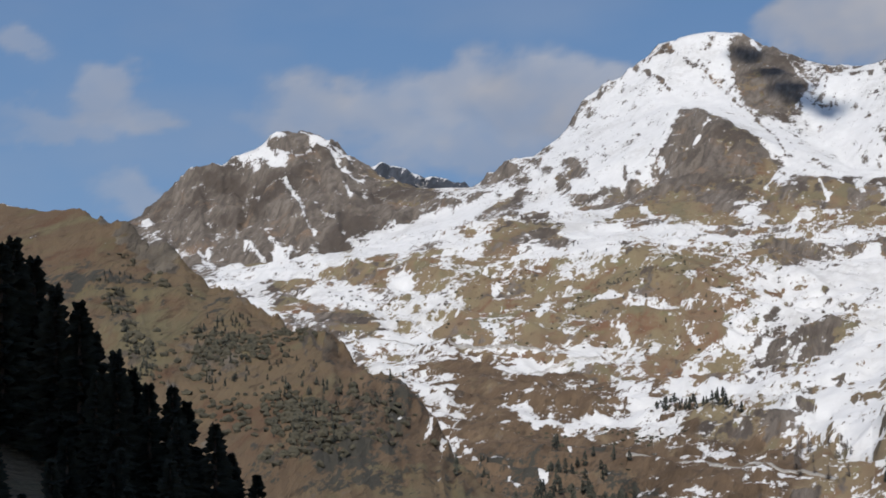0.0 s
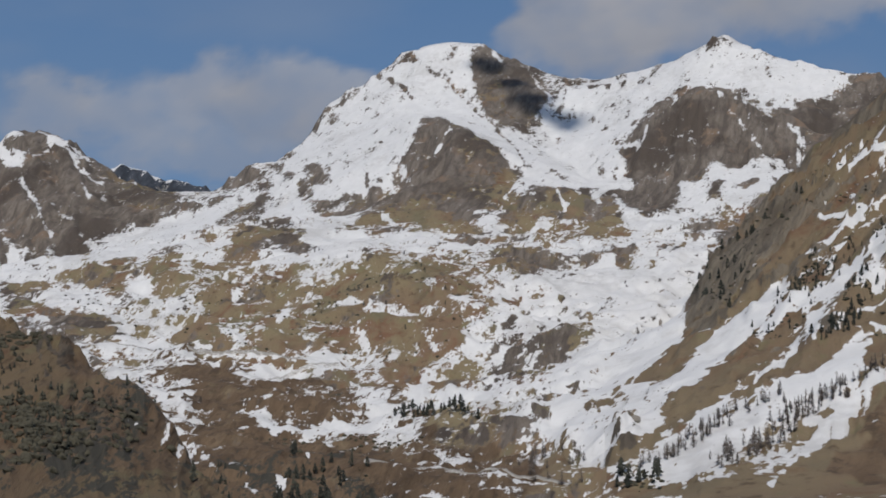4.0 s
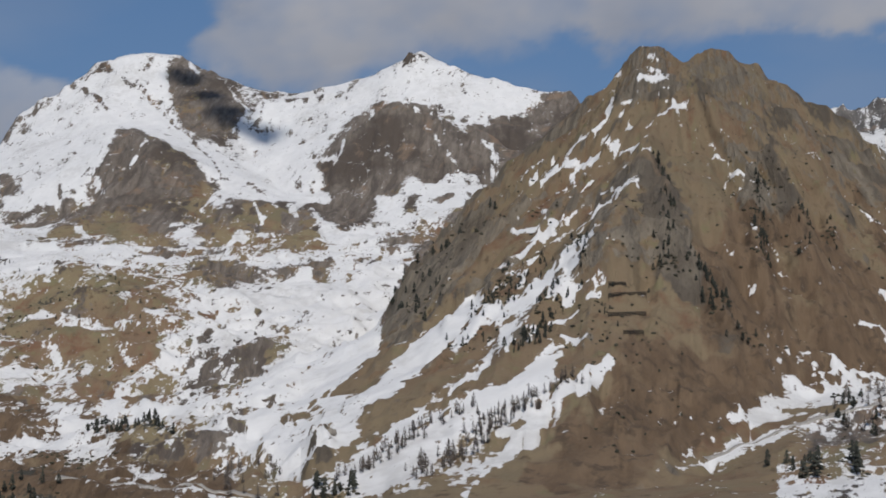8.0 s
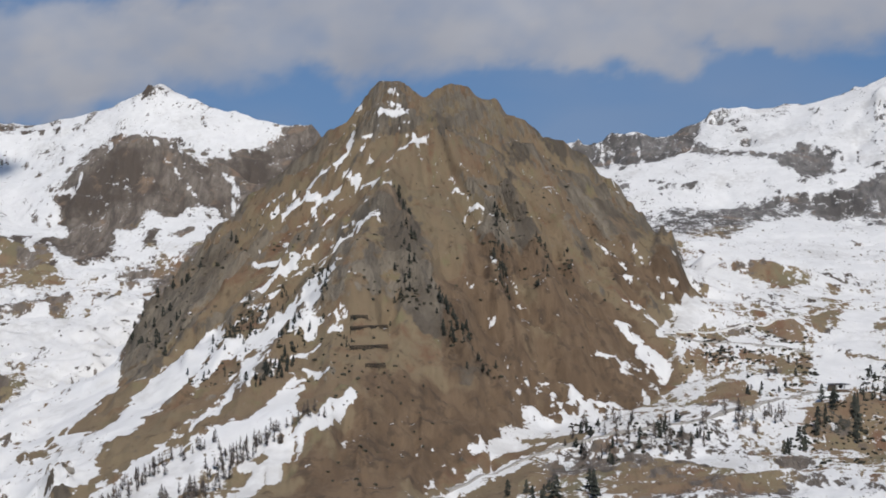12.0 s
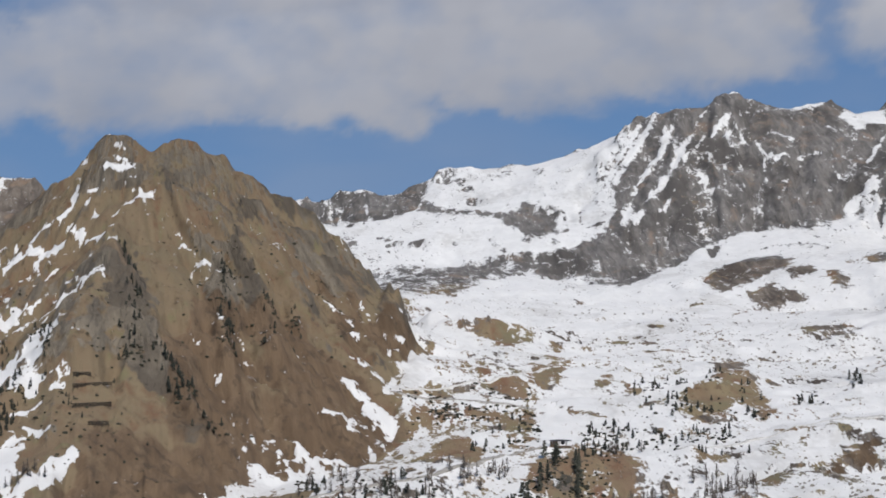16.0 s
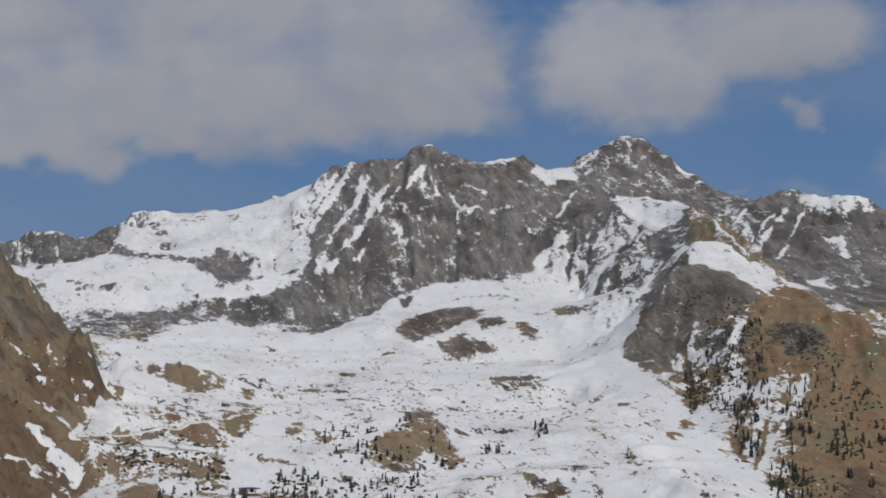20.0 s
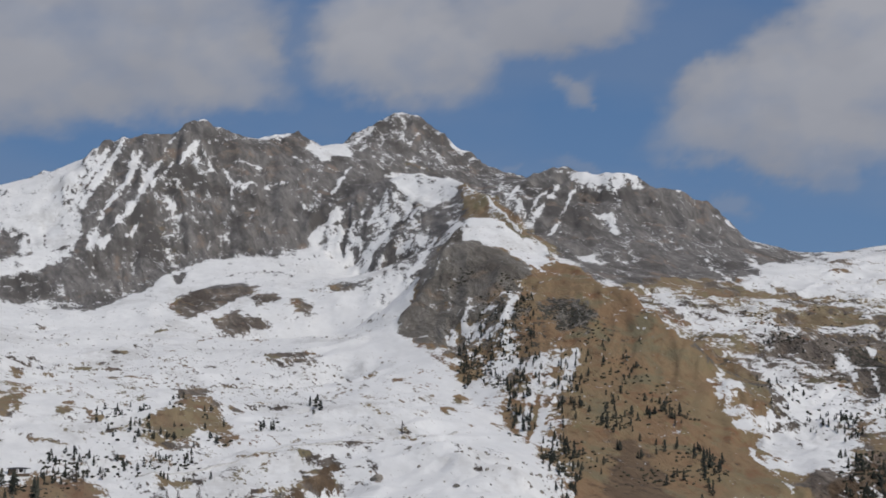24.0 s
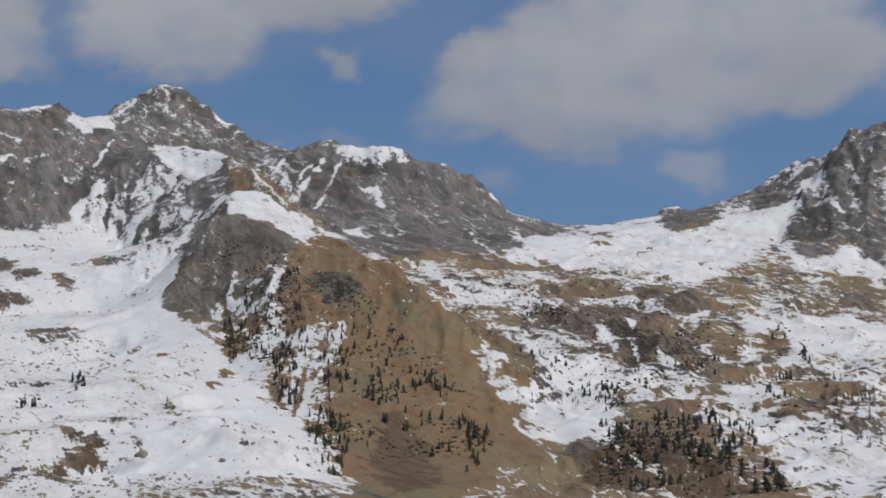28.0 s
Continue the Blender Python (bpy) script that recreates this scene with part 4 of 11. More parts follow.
lay("S", -653, 3032, -641, 3089, -660, 3249, -665, 3253, -649, 3104, -664, 3068)
lay("W", -829, 3488, -790, 3554, -728, 3625, -618, 3501, -591, 3493, -533, 3491, -478, 3468, -345, 3442, -356, 3365, -400, 3251, -457, 3249, -524, 3302, -588, 3332, -653, 3355, -675, 3263, -810, 3406)
lay("R", -345, 3442, -291, 3453, -150, 1947, -171, 1936, -211, 1942, -383, 3186, -426, 3231, -387, 3298, -349, 3389)
lay("K", -345, 3442, -291, 3453, -150, 1947, -171, 1936, -211, 1942, -383, 3186, -426, 3231, -387, 3298, -349, 3389)
lay("R", -610, 3460, -589, 3488, -574, 3484, -574, 3490, -592, 3493, -614, 3471)
lay("R", -506, 3446, -474, 3469, -473, 3469, -507, 3452)
lay("S", -545, 2896, -501, 2940, -463, 2977, -432, 2951, -396, 3002, -246, 1908, -409, 2848, -449, 2783, -499, 2740, -533, 2832)
lay("R", -763, 2739, -713, 2747, -683, 2700, -696, 2591, -779, 2591, -784, 2693)
lay("R", -663, 2775, -637, 2791, -584, 2633, -572, 2475, -619, 2477, -639, 2692)
lay("R", -992, 2807, -896, 2688, -808, 2686, -776, 2665, -786, 2584, -856, 2567, -958, 2661, -931, 2541, -945, 2487, -1016, 2771)
lay("S", -893, 2679, -848, 2688, -844, 2635, -877, 2644)
lay("S", -622, 2764, -552, 2673, -499, 2740, -467, 2651, -482, 2336, -560, 2559)
lay("W", -1267, 2997, -1211, 2948, -1095, 2736, -968, 2439, -904, 2379, -876, 2412, -815, 2224, -899, 2285, -998, 2431, -1167, 2684, -1195, 2839)
lay("R", -1286, 2911, -1260, 2993, -1205, 2863, -1205, 2773, -1251, 2724, -1288, 2741)
lay("S", -1272, 2708, -1258, 2760, -1249, 2874, -1254, 2930, -1310, 2966, -1310, 2852, -1384, 2859, -1404, 2778, -1245, 2428, -1165, 2391)
lay("R", -1182, 2914, -1141, 2873, -1071, 2745, -984, 2636, -961, 2529, -1078, 2716)
lay("S", -1133, 2853, -1059, 2788, -994, 2763, -967, 2638, -1056, 2730, -1100, 2783)
lay("r", -931, 2541, -874, 2571, -761, 2530, -707, 2631, -629, 2651, -640, 2383, -759, 2420, -806, 2305)
lay("S", -875, 2478, -756, 2314, -736, 2209, -850, 2362)
lay("S", -781, 2596, -750, 2576, -640, 2383, -604, 2544, -519, 2478, -554, 2336, -631, 2295, -699, 2402)
lay("R", -831, 2470, -738, 2403, -705, 2396, -740, 2310)
lay("R", -691, 2203, -673, 2313, -559, 2240, -541, 2220, -560, 2037, -622, 2069)
lay("W", -550, 1999, -511, 2099, -524, 2236, -496, 2267, -461, 2168, -425, 2187, -416, 2403, -301, 1768, -392, 2154, -425, 2059, -445, 1878, -489, 1888, -530, 1822, -569, 1875, -557, 1957)
lay("R", -557, 1936, -532, 1982, -515, 1976, -531, 1932, -547, 1882)
lay("R", -422, 1907, -401, 2041, -391, 2154, -393, 2154, -408, 2065, -425, 1917)
lay("R", -431, 1844, -397, 1957, -387, 2163, -388, 2166, -399, 1960, -433, 1847)
lay("R", -496, 2239, -473, 2256, -461, 2168, -474, 2169)
lay("W", -384, 2107, -289, 1565, -294, 1468, -299, 1368, -331, 1361, -349, 1334, -387, 1497, -370, 1542, -378, 1728, -382, 1882)
lay("s", -864, 2357, -721, 2206, -622, 2069, -603, 1965, -668, 1967, -727, 2022)
lay("R", -773, 1982, -748, 2042, -718, 2033, -717, 1957, -749, 1937)
lay("R", -825, 1898, -756, 1923, -675, 1912, -626, 1879, -574, 1870, -535, 1744, -583, 1752, -642, 1755, -689, 1723, -774, 1811)
lay("S", -871, 1973, -815, 1953, -763, 1939, -766, 1915, -826, 1902)
lay("S", -779, 1853, -774, 1871, -746, 1816, -733, 1750)
lay("S", -774, 1707, -745, 1710, -726, 1660, -748, 1657)
lay("S", -653, 1737, -635, 1734, -613, 1692, -635, 1704)
lay("S", -586, 1761, -558, 1727, -566, 1718)
lay("S", -555, 1808, -517, 1759, -517, 1721)
lay("S", -662, 1859, -635, 1851, -626, 1836, -651, 1845)
lay("S", -517, 1799, -464, 1793, -476, 1755, -502, 1767)
lay("R", -526, 1750, -492, 1750, -500, 1703, -531, 1694, -564, 1696, -586, 1727)
lay("R", -467, 1719, -434, 1740, -427, 1711, -406, 1533, -421, 1532)
lay("S", -589, 1596, -533, 1511, -493, 1454, -477, 1355, -519, 1420, -566, 1505)
lay("s", -559, 1679, -531, 1694, -481, 1506, -503, 1498)
lay("S", -511, 1703, -480, 1709, -461, 1717, -427, 1539, -459, 1498)
lay("s", -482, 1450, -357, 1330, -333, 1407, -295, 1352, -296, 1249, -348, 1298, -398, 1328)
lay("R", -502, 1510, -506, 1686, -466, 1536, -487, 1493)
lay("S", -477, 1355, -438, 1317, -435, 1282, -438, 1254, -451, 1233, -451, 1293)
lay("S", -538, 1394, -519, 1406, -470, 1347, -510, 1299, -514, 1357)
lay("S", -404, 1251, -387, 1252, -357, 1147, -375, 1128, -384, 1202)
lay("S", -667, 1340, -657, 1370, -612, 1311, -614, 1291, -646, 1319)
lay("S", -604, 1323, -585, 1328, -562, 1265, -513, 1213, -482, 1208, -447, 1224, -444, 1216, -450, 1107, -498, 1148, -527, 1168)
lay("S", -595, 1371, -579, 1366, -530, 1278, -542, 1270, -573, 1320)
lay("S", -699, 1457, -671, 1464, -622, 1421, -631, 1388)
lay("S", -693, 1560, -674, 1603, -642, 1607, -654, 1583, -637, 1456)
lay("S", -675, 1688, -661, 1697, -627, 1645, -641, 1617)
lay("S", -915, 1748, -861, 1694, -829, 1678, -831, 1624)
lay("S", -1074, 1857, -1036, 1862, -1014, 1911, -977, 1881, -952, 1783, -989, 1778)
lay("S", -1103, 2151, -1050, 2078, -960, 1906, -926, 1887, -916, 1813, -1005, 1962)
lay("S", -884, 1802, -868, 1821, -889, 1881, -844, 1799, -847, 1752)
lay("S", -1094, 2278, -1053, 2312, -953, 2125, -988, 2104)
lay("S", -941, 2236, -873, 2146, -767, 2019, -785, 1962, -822, 1970, -870, 2002, -882, 2096)
lay("R", -1061, 2346, -1030, 2428, -932, 2289, -941, 2236, -889, 2097, -913, 2069, -953, 2125)
lay("R", -783, 1563, -727, 1551, -689, 1562, -671, 1464, -719, 1456)
lay("R", -616, 1266, -596, 1302, -511, 1124, -288, 601)
lay("R", -443, 1331, -369, 1300, -356, 1268, -393, 1255, -421, 1253)
lay("R", -439, 1213, -418, 1258, -400, 1252, -362, 1122, -391, 1131)
lay("S", -397, 1095, -363, 1115, -316, 1113, -280, 1108, -262, 1107, -263, 1110, -281, 1116, -317, 1118, -370, 1136, -399, 1103)
lay("s", -351, 1281, -319, 1266, -282, 1206, -265, 1108, -295, 1100)
lay("D", -345, 638, -731, 1429, -305, 608, -296, 579, -307, 575)
lay("D", -279, 574, -487, 1107, -443, 1090, -396, 1085, -376, 1049, -259, 534)
lay("D", -491, 1368, -480, 1445, -401, 1337, -397, 1323, -441, 1326)
lay("R", -294, 1564, -384, 2163, -281, 1834, -242, 1958, -160, 1960, -120, 2024, -92, 1998, -36, 2000, 31, 1970, 87, 1941, 250, 3386, 182, 1781, 162, 1633, 151, 1563, 90, 1378, 29, 1312, -12, 1207, -45, 999, -97, 1076, -165, 1079, -204, 1117, -178, 1163, -127, 1211, -95, 1263, -108, 1328, -140, 1334, -175, 1298, -208, 1262, -237, 1215, -249, 1168, -264, 1201, -237, 1339)
lay("S", -246, 1258, -237, 1339, -221, 1470, -205, 1584, -172, 1629, -145, 1655, -125, 1653, -112, 1677, -85, 1645, -93, 1613, -115, 1528, -130, 1486, -152, 1448, -165, 1410, -184, 1364, -205, 1287, -231, 1219, -254, 1159, -279, 1202, -264, 1201)
lay("R", -252, 1236, -230, 1306, -217, 1343, -220, 1354, -235, 1316, -256, 1247)
lay("R", -208, 1312, -187, 1366, -172, 1429, -177, 1446, -194, 1394, -211, 1318)
lay("R", -184, 1369, -168, 1449, -146, 1539, -120, 1606, -122, 1609, -152, 1563, -173, 1464, -188, 1385)
lay("R", -226, 1479, -187, 1605, -148, 1640, -149, 1646, -190, 1613, -227, 1479)
lay("R", -160, 1448, -139, 1506, -111, 1607, -113, 1609, -145, 1542, -163, 1455)
lay("R", -199, 1445, -171, 1593, -133, 1639, -134, 1641, -174, 1601, -203, 1467)
lay("S", -241, 1146, -223, 1178, -208, 1262, -174, 1287, -160, 1303, -139, 1323, -132, 1338, -123, 1282, -134, 1242, -156, 1210, -180, 1177, -206, 1128, -224, 1115)
lay("R", -209, 1183, -188, 1235, -163, 1273, -166, 1286, -192, 1249, -211, 1191)
lay("R", -179, 1298, -167, 1357, -149, 1380, -144, 1332, -159, 1291, -173, 1283)
lay("s", -193, 1093, -178, 1163, -142, 1215, -107, 1234, -92, 1267, -87, 1305, -84, 1290, -94, 1248, -119, 1205, -144, 1170, -162, 1106, -165, 1079)
lay("S", -122, 1880, -135, 1854, -151, 1834, -148, 1831, -128, 1845, -118, 1881)
lay("S", -54, 1874, -81, 1835, -105, 1778, -139, 1825, -137, 1819, -101, 1772, -76, 1810, -52, 1864)
lay("S", -146, 1812, -183, 1831, -177, 1791, -144, 1809)
lay("S", -210, 1889, -178, 1847, -164, 1804, -163, 1808, -180, 1863, -215, 1921)
lay("S", -190, 1667, -167, 1644, -168, 1652, -191, 1673)
lay("S", -157, 1790, -162, 1768, -159, 1759, -154, 1787)
lay("S", -84, 1788, -87, 1740, -85, 1737, -81, 1792)
lay("S", -59, 1852, -51, 1820, -50, 1824, -57, 1852)
lay("S", -88, 1975, -77, 1979, -78, 1965, -88, 1968)
lay("S", -96, 1901, -81, 1941, -66, 1922, -62, 1903, -93, 1895)
lay("S", -105, 1885, -99, 1850, -97, 1850, -102, 1885)
lay("S", -123, 1833, -131, 1719, -128, 1711, -121, 1827)
lay("S", -112, 1894, -122, 1973, -121, 1933, -113, 1891)
lay("s", -87, 1716, -79, 1717, -95, 1647, -122, 1617, -139, 1646, -116, 1671)
lay("S", -104, 1460, -93, 1468, -82, 1462, -101, 1453)
lay("S", -108, 1432, -103, 1426, -102, 1428, -108, 1435)
lay("S", -131, 1399, -117, 1400, -118, 1407, -132, 1406)
lay("S", -128, 1371, -102, 1349, -102, 1352, -128, 1375)
lay("S", -113, 1457, -108, 1465, -109, 1465, -115, 1459)
lay("S", -94, 1481, -90, 1489, -91, 1491, -95, 1486)
lay("S", -15, 1564, -6, 1522, 10, 1499, 11, 1502, -4, 1525, -13, 1567)
lay("S", 111, 1757, 138, 1746, 155, 1712, 157, 1714, 140, 1754, 113, 1762)
lay("S", 147, 1797, 172, 1740, 174, 1739, 149, 1796)
lay("S", 131, 1714, 174, 1704, 176, 1710, 132, 1713)
lay("S", 128, 1685, 152, 1654, 154, 1659, 130, 1690)
lay("S", 115, 1643, 130, 1605, 145, 1571, 145, 1497, 149, 1502, 151, 1579, 136, 1616, 118, 1645)
lay("s", 100, 1540, 125, 1576, 127, 1541, 108, 1526)
lay("S", 32, 1393, 51, 1397, 58, 1387, 103, 1448, 101, 1315, 74, 1310, 52, 1341)
lay("S", 15, 1344, 53, 1355, 45, 1336, 25, 1337)
lay("S", -6, 1288, 17, 1299, -2, 1275)
lay("S", -43, 1119, -20, 1211, -2, 1215, 34, 1242, 65, 1275, 91, 1287, 133, 1337, 158, 1326, 156, 1312, 131, 1315, 90, 1272, 53, 1250, 23, 1211, -9, 1205, -32, 1146)
lay("S", -23, 1044, -5, 1126, 5, 1173, 5, 1179, -6, 1185, -25, 1110)
lay("k", -361, 1933, -386, 2174, -420, 2631, -250, 1848, -222, 1798, -221, 1637, -236, 1571, -251, 1520, -259, 1459, -294, 1564)
lay("k", -60, 1919, -33, 2000, 2, 2000, 53, 1952, 86, 1928, 134, 1889, 164, 1804, 148, 1739, 115, 1762, 76, 1820, 24, 1871, -31, 1887)
lay("k", -3, 1745, 33, 1787, 39, 1605, 28, 1502, 11, 1535)
lay("k", 49, 1771, 92, 1828, 89, 1670, 62, 1577, 49, 1626)
lay("k", -117, 2021, -69, 1999, -54, 1900, -110, 1897)
lay("D", -75, 1708, -58, 1561, -35, 1468, -16, 1422, 10, 1422, 11, 1427, -13, 1434, -31, 1479, -53, 1564, -72, 1717)
lay("D", 13, 1733, 17, 1613, 20, 1515, 24, 1514, 24, 1619, 17, 1739)
lay("D", 52, 1759, 57, 1657, 53, 1582, 57, 1585, 66, 1700, 56, 1756)
lay("D", 80, 1714, 74, 1631, 77, 1631, 83, 1711)
lay("D", -113, 1480, -140, 1440, -157, 1408, -155, 1401, -136, 1428, -110, 1477)
lay("D", -208, 1529, -220, 1430, -216, 1418, -204, 1517)
lay("T", -102, 1217, -59, 1287, -21, 1290, -2, 1247, -51, 1113, -97, 1076)
lay("T", -109, 1447, -68, 1490, -31, 1402, -21, 1310, -88, 1267)
lay("D", -204, 1117, -178, 1167, -142, 1217, -104, 1238, -103, 1230, -141, 1207, -171, 1142, -179, 1084)
lay("r", -263, 1217, -246, 1258, -248, 1231, -271, 1200)
lay("S", -427, 1683, -410, 1813, -379, 1879, -395, 2083, -280, 1486, -253, 1427, -262, 1300, -292, 1293, -331, 1339, -350, 1331, -412, 1479)
lay("s", -362, 1331, -269, 1226, -254, 1223, -254, 1159, -299, 1208, -345, 1283)
lay("S", -294, 1250, -268, 1255, -253, 1168, -279, 1202)
lay("R", -385, 1503, -346, 1534, -312, 1550, -320, 1584, -351, 1552, -387, 1508)
lay("R", -399, 1483, -335, 1407, -309, 1467, -311, 1474, -353, 1481, -401, 1490)
lay("R", -286, 1304, -257, 1317, -246, 1376, -251, 1404, -266, 1360, -288, 1308)
lay("R", -410, 1813, -395, 1876, -331, 1619, -343, 1560, -366, 1608)
lay("R", -285, 1608, -274, 1627, -259, 1570, -264, 1515)
lay("R", -50, 1096, -19, 1178, 16, 1191, 52, 1229, 89, 1263, 77, 1178, 31, 1119, -2, 1044)
lay("T", 9, 1297, 52, 1336, 50, 1276, 16, 1264)
lay("S", 271, 2436, 282, 2183, 282, 2134, 213, 1866)
lay("r", 269, 2136, 325, 2211, 402, 2359, 439, 2267, 358, 2035, 264, 1876, 270, 2095)
lay("S", 191, 1762, 213, 1815, 180, 1706, 175, 1710)
lay("S", 161, 1670, 222, 1686, 213, 1656, 162, 1628)
lay("S", 118, 1648, 129, 1636, 146, 1610, 166, 1577, 159, 1554, 158, 1460, 145, 1462, 140, 1553, 127, 1614)
lay("R", 141, 1613, 217, 1615, 279, 1589, 274, 1535, 254, 1470, 195, 1453, 154, 1428, 163, 1553, 166, 1577)
lay("S", 201, 1525, 239, 1485, 228, 1443, 200, 1453)
lay("S", 187, 1564, 200, 1557, 180, 1468, 143, 1360, 151, 1441, 176, 1507)
lay("R", 215, 1670, 270, 1706, 353, 1851, 320, 1694, 290, 1598, 279, 1589, 238, 1624, 171, 1627)
lay("S", 177, 1637, 224, 1663, 278, 1720, 342, 1824, 347, 1849, 280, 1738, 225, 1674, 177, 1640)
lay("S", 146, 1612, 196, 1632, 239, 1601, 278, 1581, 279, 1586, 240, 1609, 197, 1638, 146, 1612)
lay("S", 352, 1845, 376, 1830, 334, 1650, 300, 1552, 268, 1431, 250, 1425, 279, 1561, 309, 1676)
lay("s", 90, 1294, 177, 1319, 244, 1369, 280, 1317, 208, 980, 185, 1039, 148, 1240, 94, 1252)
lay("S", -23, 1209, 6, 1249, 40, 1272, 78, 1290, 119, 1318, 158, 1321, 233, 1425, 255, 1431, 253, 1417, 178, 1323, 121, 1304, 81, 1268, 43, 1253, 13, 1213, -16, 1207)
lay("S", -9, 1277, 22, 1328, 45, 1309, 2, 1275)
lay("S", 14, 1342, 47, 1373, 75, 1292, 46, 1343)
lay("S", 36, 1397, 64, 1399, 79, 1308, 56, 1385)
lay("s", 57, 1416, 103, 1475, 150, 1431, 99, 1318, 72, 1396)
lay("T", 42, 1330, 71, 1301, 58, 1271, 36, 1259)
lay("R", 2, 1195, 42, 1244, 80, 1261, 122, 1237, 144, 1122, 169, 1036, 159, 974, 12, 1122)
lay("S", 148, 1240, 175, 1224, 177, 1045, 203, 1021, 191, 1023, 167, 1040, 154, 1171)
lay("r", 248, 1415, 279, 1447, 292, 1384, 256, 1216, 218, 1223)
lay("D", 240, 1344, 277, 1370, 262, 1281, 224, 1255)
lay("s", 269, 2158, 323, 2215, 401, 2405, 399, 2119, 337, 2097, 287, 2104)
lay("R", 315, 2163, 346, 2151, 372, 2116, 327, 2113)
lay("R", 273, 2139, 300, 2147, 300, 2106, 275, 2109)
lay("R", 178, 1666, 256, 1723, 353, 1848, 319, 1695, 286, 1602, 277, 1576, 228, 1597, 173, 1624)
lay("S", 178, 1697, 232, 1700, 244, 1675, 175, 1640)
lay("S", 163, 1625, 235, 1613, 279, 1589, 280, 1592, 236, 1621, 164, 1627)
lay("S", 160, 1633, 217, 1658, 274, 1702, 339, 1802, 343, 1827, 276, 1720, 217, 1667, 160, 1639)
lay("R", 200, 1568, 273, 1579, 265, 1510, 240, 1416, 169, 1429, 149, 1482, 176, 1560)
lay("S", 171, 1444, 198, 1552, 201, 1541, 179, 1440)
lay("S", 202, 1514, 238, 1480, 229, 1456, 200, 1465)
lay("r", 426, 1686, 479, 1809, 519, 1832, 513, 1715, 464, 1505, 428, 1510, 399, 1543)
lay("R", 510, 1778, 493, 1649, 462, 1506, 445, 1522, 470, 1623)
lay("R", 436, 1321, 489, 1353, 475, 1304, 404, 1169, 396, 1200)
lay("R", 339, 1667, 369, 1739, 360, 1671, 344, 1642)
lay("r", 378, 1772, 361, 1656, 342, 1486, 308, 1304, 309, 1306, 344, 1488, 363, 1659, 380, 1772)
lay("r", 262, 1418, 320, 1444, 311, 1351, 294, 1293, 226, 1268)
lay("r", 370, 1383, 400, 1367, 391, 1339, 362, 1340)
lay("R", 353, 1403, 395, 1394, 435, 1411, 468, 1416, 509, 1386, 509, 1386, 475, 1438, 436, 1416, 396, 1399, 356, 1415)
lay("R", 387, 1309, 373, 1199, 362, 1176, 354, 1200)
lay("R", 303, 1562, 326, 1558, 327, 1541, 302, 1535)
lay("R", 372, 1474, 393, 1487, 377, 1425, 366, 1454)
lay("R", 193, 4092, 289, 4086, 349, 4074, 413, 3985, 456, 4043, 411, 3752, 315, 3806, 238, 4034)
lay("S", 341, 4033, 329, 3792, 333, 3792, 345, 4033)
lay("s", 489, 4018, 644, 3996, 686, 3824, 603, 3745, 505, 3859, 443, 3927)
lay("R", 434, 3854, 519, 3797, 610, 3647, 611, 3527, 659, 3494, 660, 3390, 596, 3325, 554, 3439, 534, 3589, 463, 3713)
lay("W", 702, 3910, 839, 3766, 798, 3636, 758, 3505, 704, 3351, 677, 3478, 629, 3631, 567, 3804)
lay("W", 260, 3669, 461, 3525, 547, 3398, 590, 3291, 546, 3213, 432, 3310, 335, 3327, 283, 3424)
lay("W", 180, 1790, 494, 3067, 623, 3060, 722, 2925, 813, 2993, 904, 3178, 1029, 3193, 1048, 3016, 1113, 3016, 739, 2006, 594, 2092, 438, 2291, 324, 2480)
lay("s", 855, 3783, 951, 3746, 1012, 3710, 1016, 3641, 942, 3537, 868, 3423, 783, 3292, 732, 3292, 772, 3520, 830, 3702)
lay("R", 876, 3785, 811, 3601, 813, 3594, 880, 3784)
lay("R", 935, 3737, 849, 3579, 753, 3346, 755, 3340, 852, 3566, 937, 3730)
lay("R", 990, 3723, 897, 3548, 777, 3317, 777, 3305, 901, 3541, 990, 3709)
lay("R", 917, 3755, 870, 3659, 871, 3652, 917, 3741)
lay("R", 1018, 3648, 1083, 3752, 1176, 3710, 1288, 3694, 1375, 3712, 1183, 3201, 1099, 3219, 1045, 3212, 929, 3266, 867, 3118, 790, 3122, 706, 2972, 655, 2951, 636, 3079, 550, 3069, 551, 3184, 628, 3278, 719, 3236, 824, 3336, 917, 3486)
lay("r", 1032, 3657, 1090, 3736, 1176, 3710, 1288, 3694, 1366, 3687, 1183, 3201, 1103, 3229, 1106, 3360, 1086, 3430, 1006, 3416, 991, 3517)
lay("S", 1022, 3653, 938, 3538, 858, 3400, 788, 3320, 789, 3308, 865, 3399, 944, 3530, 1027, 3652)
lay("S", 1025, 3599, 997, 3528, 1008, 3505, 1039, 3555, 1038, 3588, 1035, 3589, 1035, 3563, 1011, 3517, 1004, 3532, 1024, 3586)
lay("S", 1061, 3575, 1040, 3451, 1045, 3449, 1067, 3573)
lay("S", 1030, 3409, 1015, 3357, 1019, 3356, 1034, 3408)
lay("S", 1098, 3433, 1155, 3440, 1158, 3452, 1099, 3439)
lay("S", 1273, 3685, 1411, 3808, 1366, 3687, 1291, 3636)
lay("s", 1014, 3210, 1088, 3278, 1190, 3217, 1141, 3088, 1066, 3068, 981, 3044)
lay("r", 154, 1865, 346, 3246, 412, 3150, 419, 2999, 344, 2896, 284, 3005)
lay("r", 453, 3313, 525, 3262, 575, 3265, 543, 3191, 460, 3154)
lay("R", 315, 3433, 351, 3436, 354, 3471, 316, 3451)
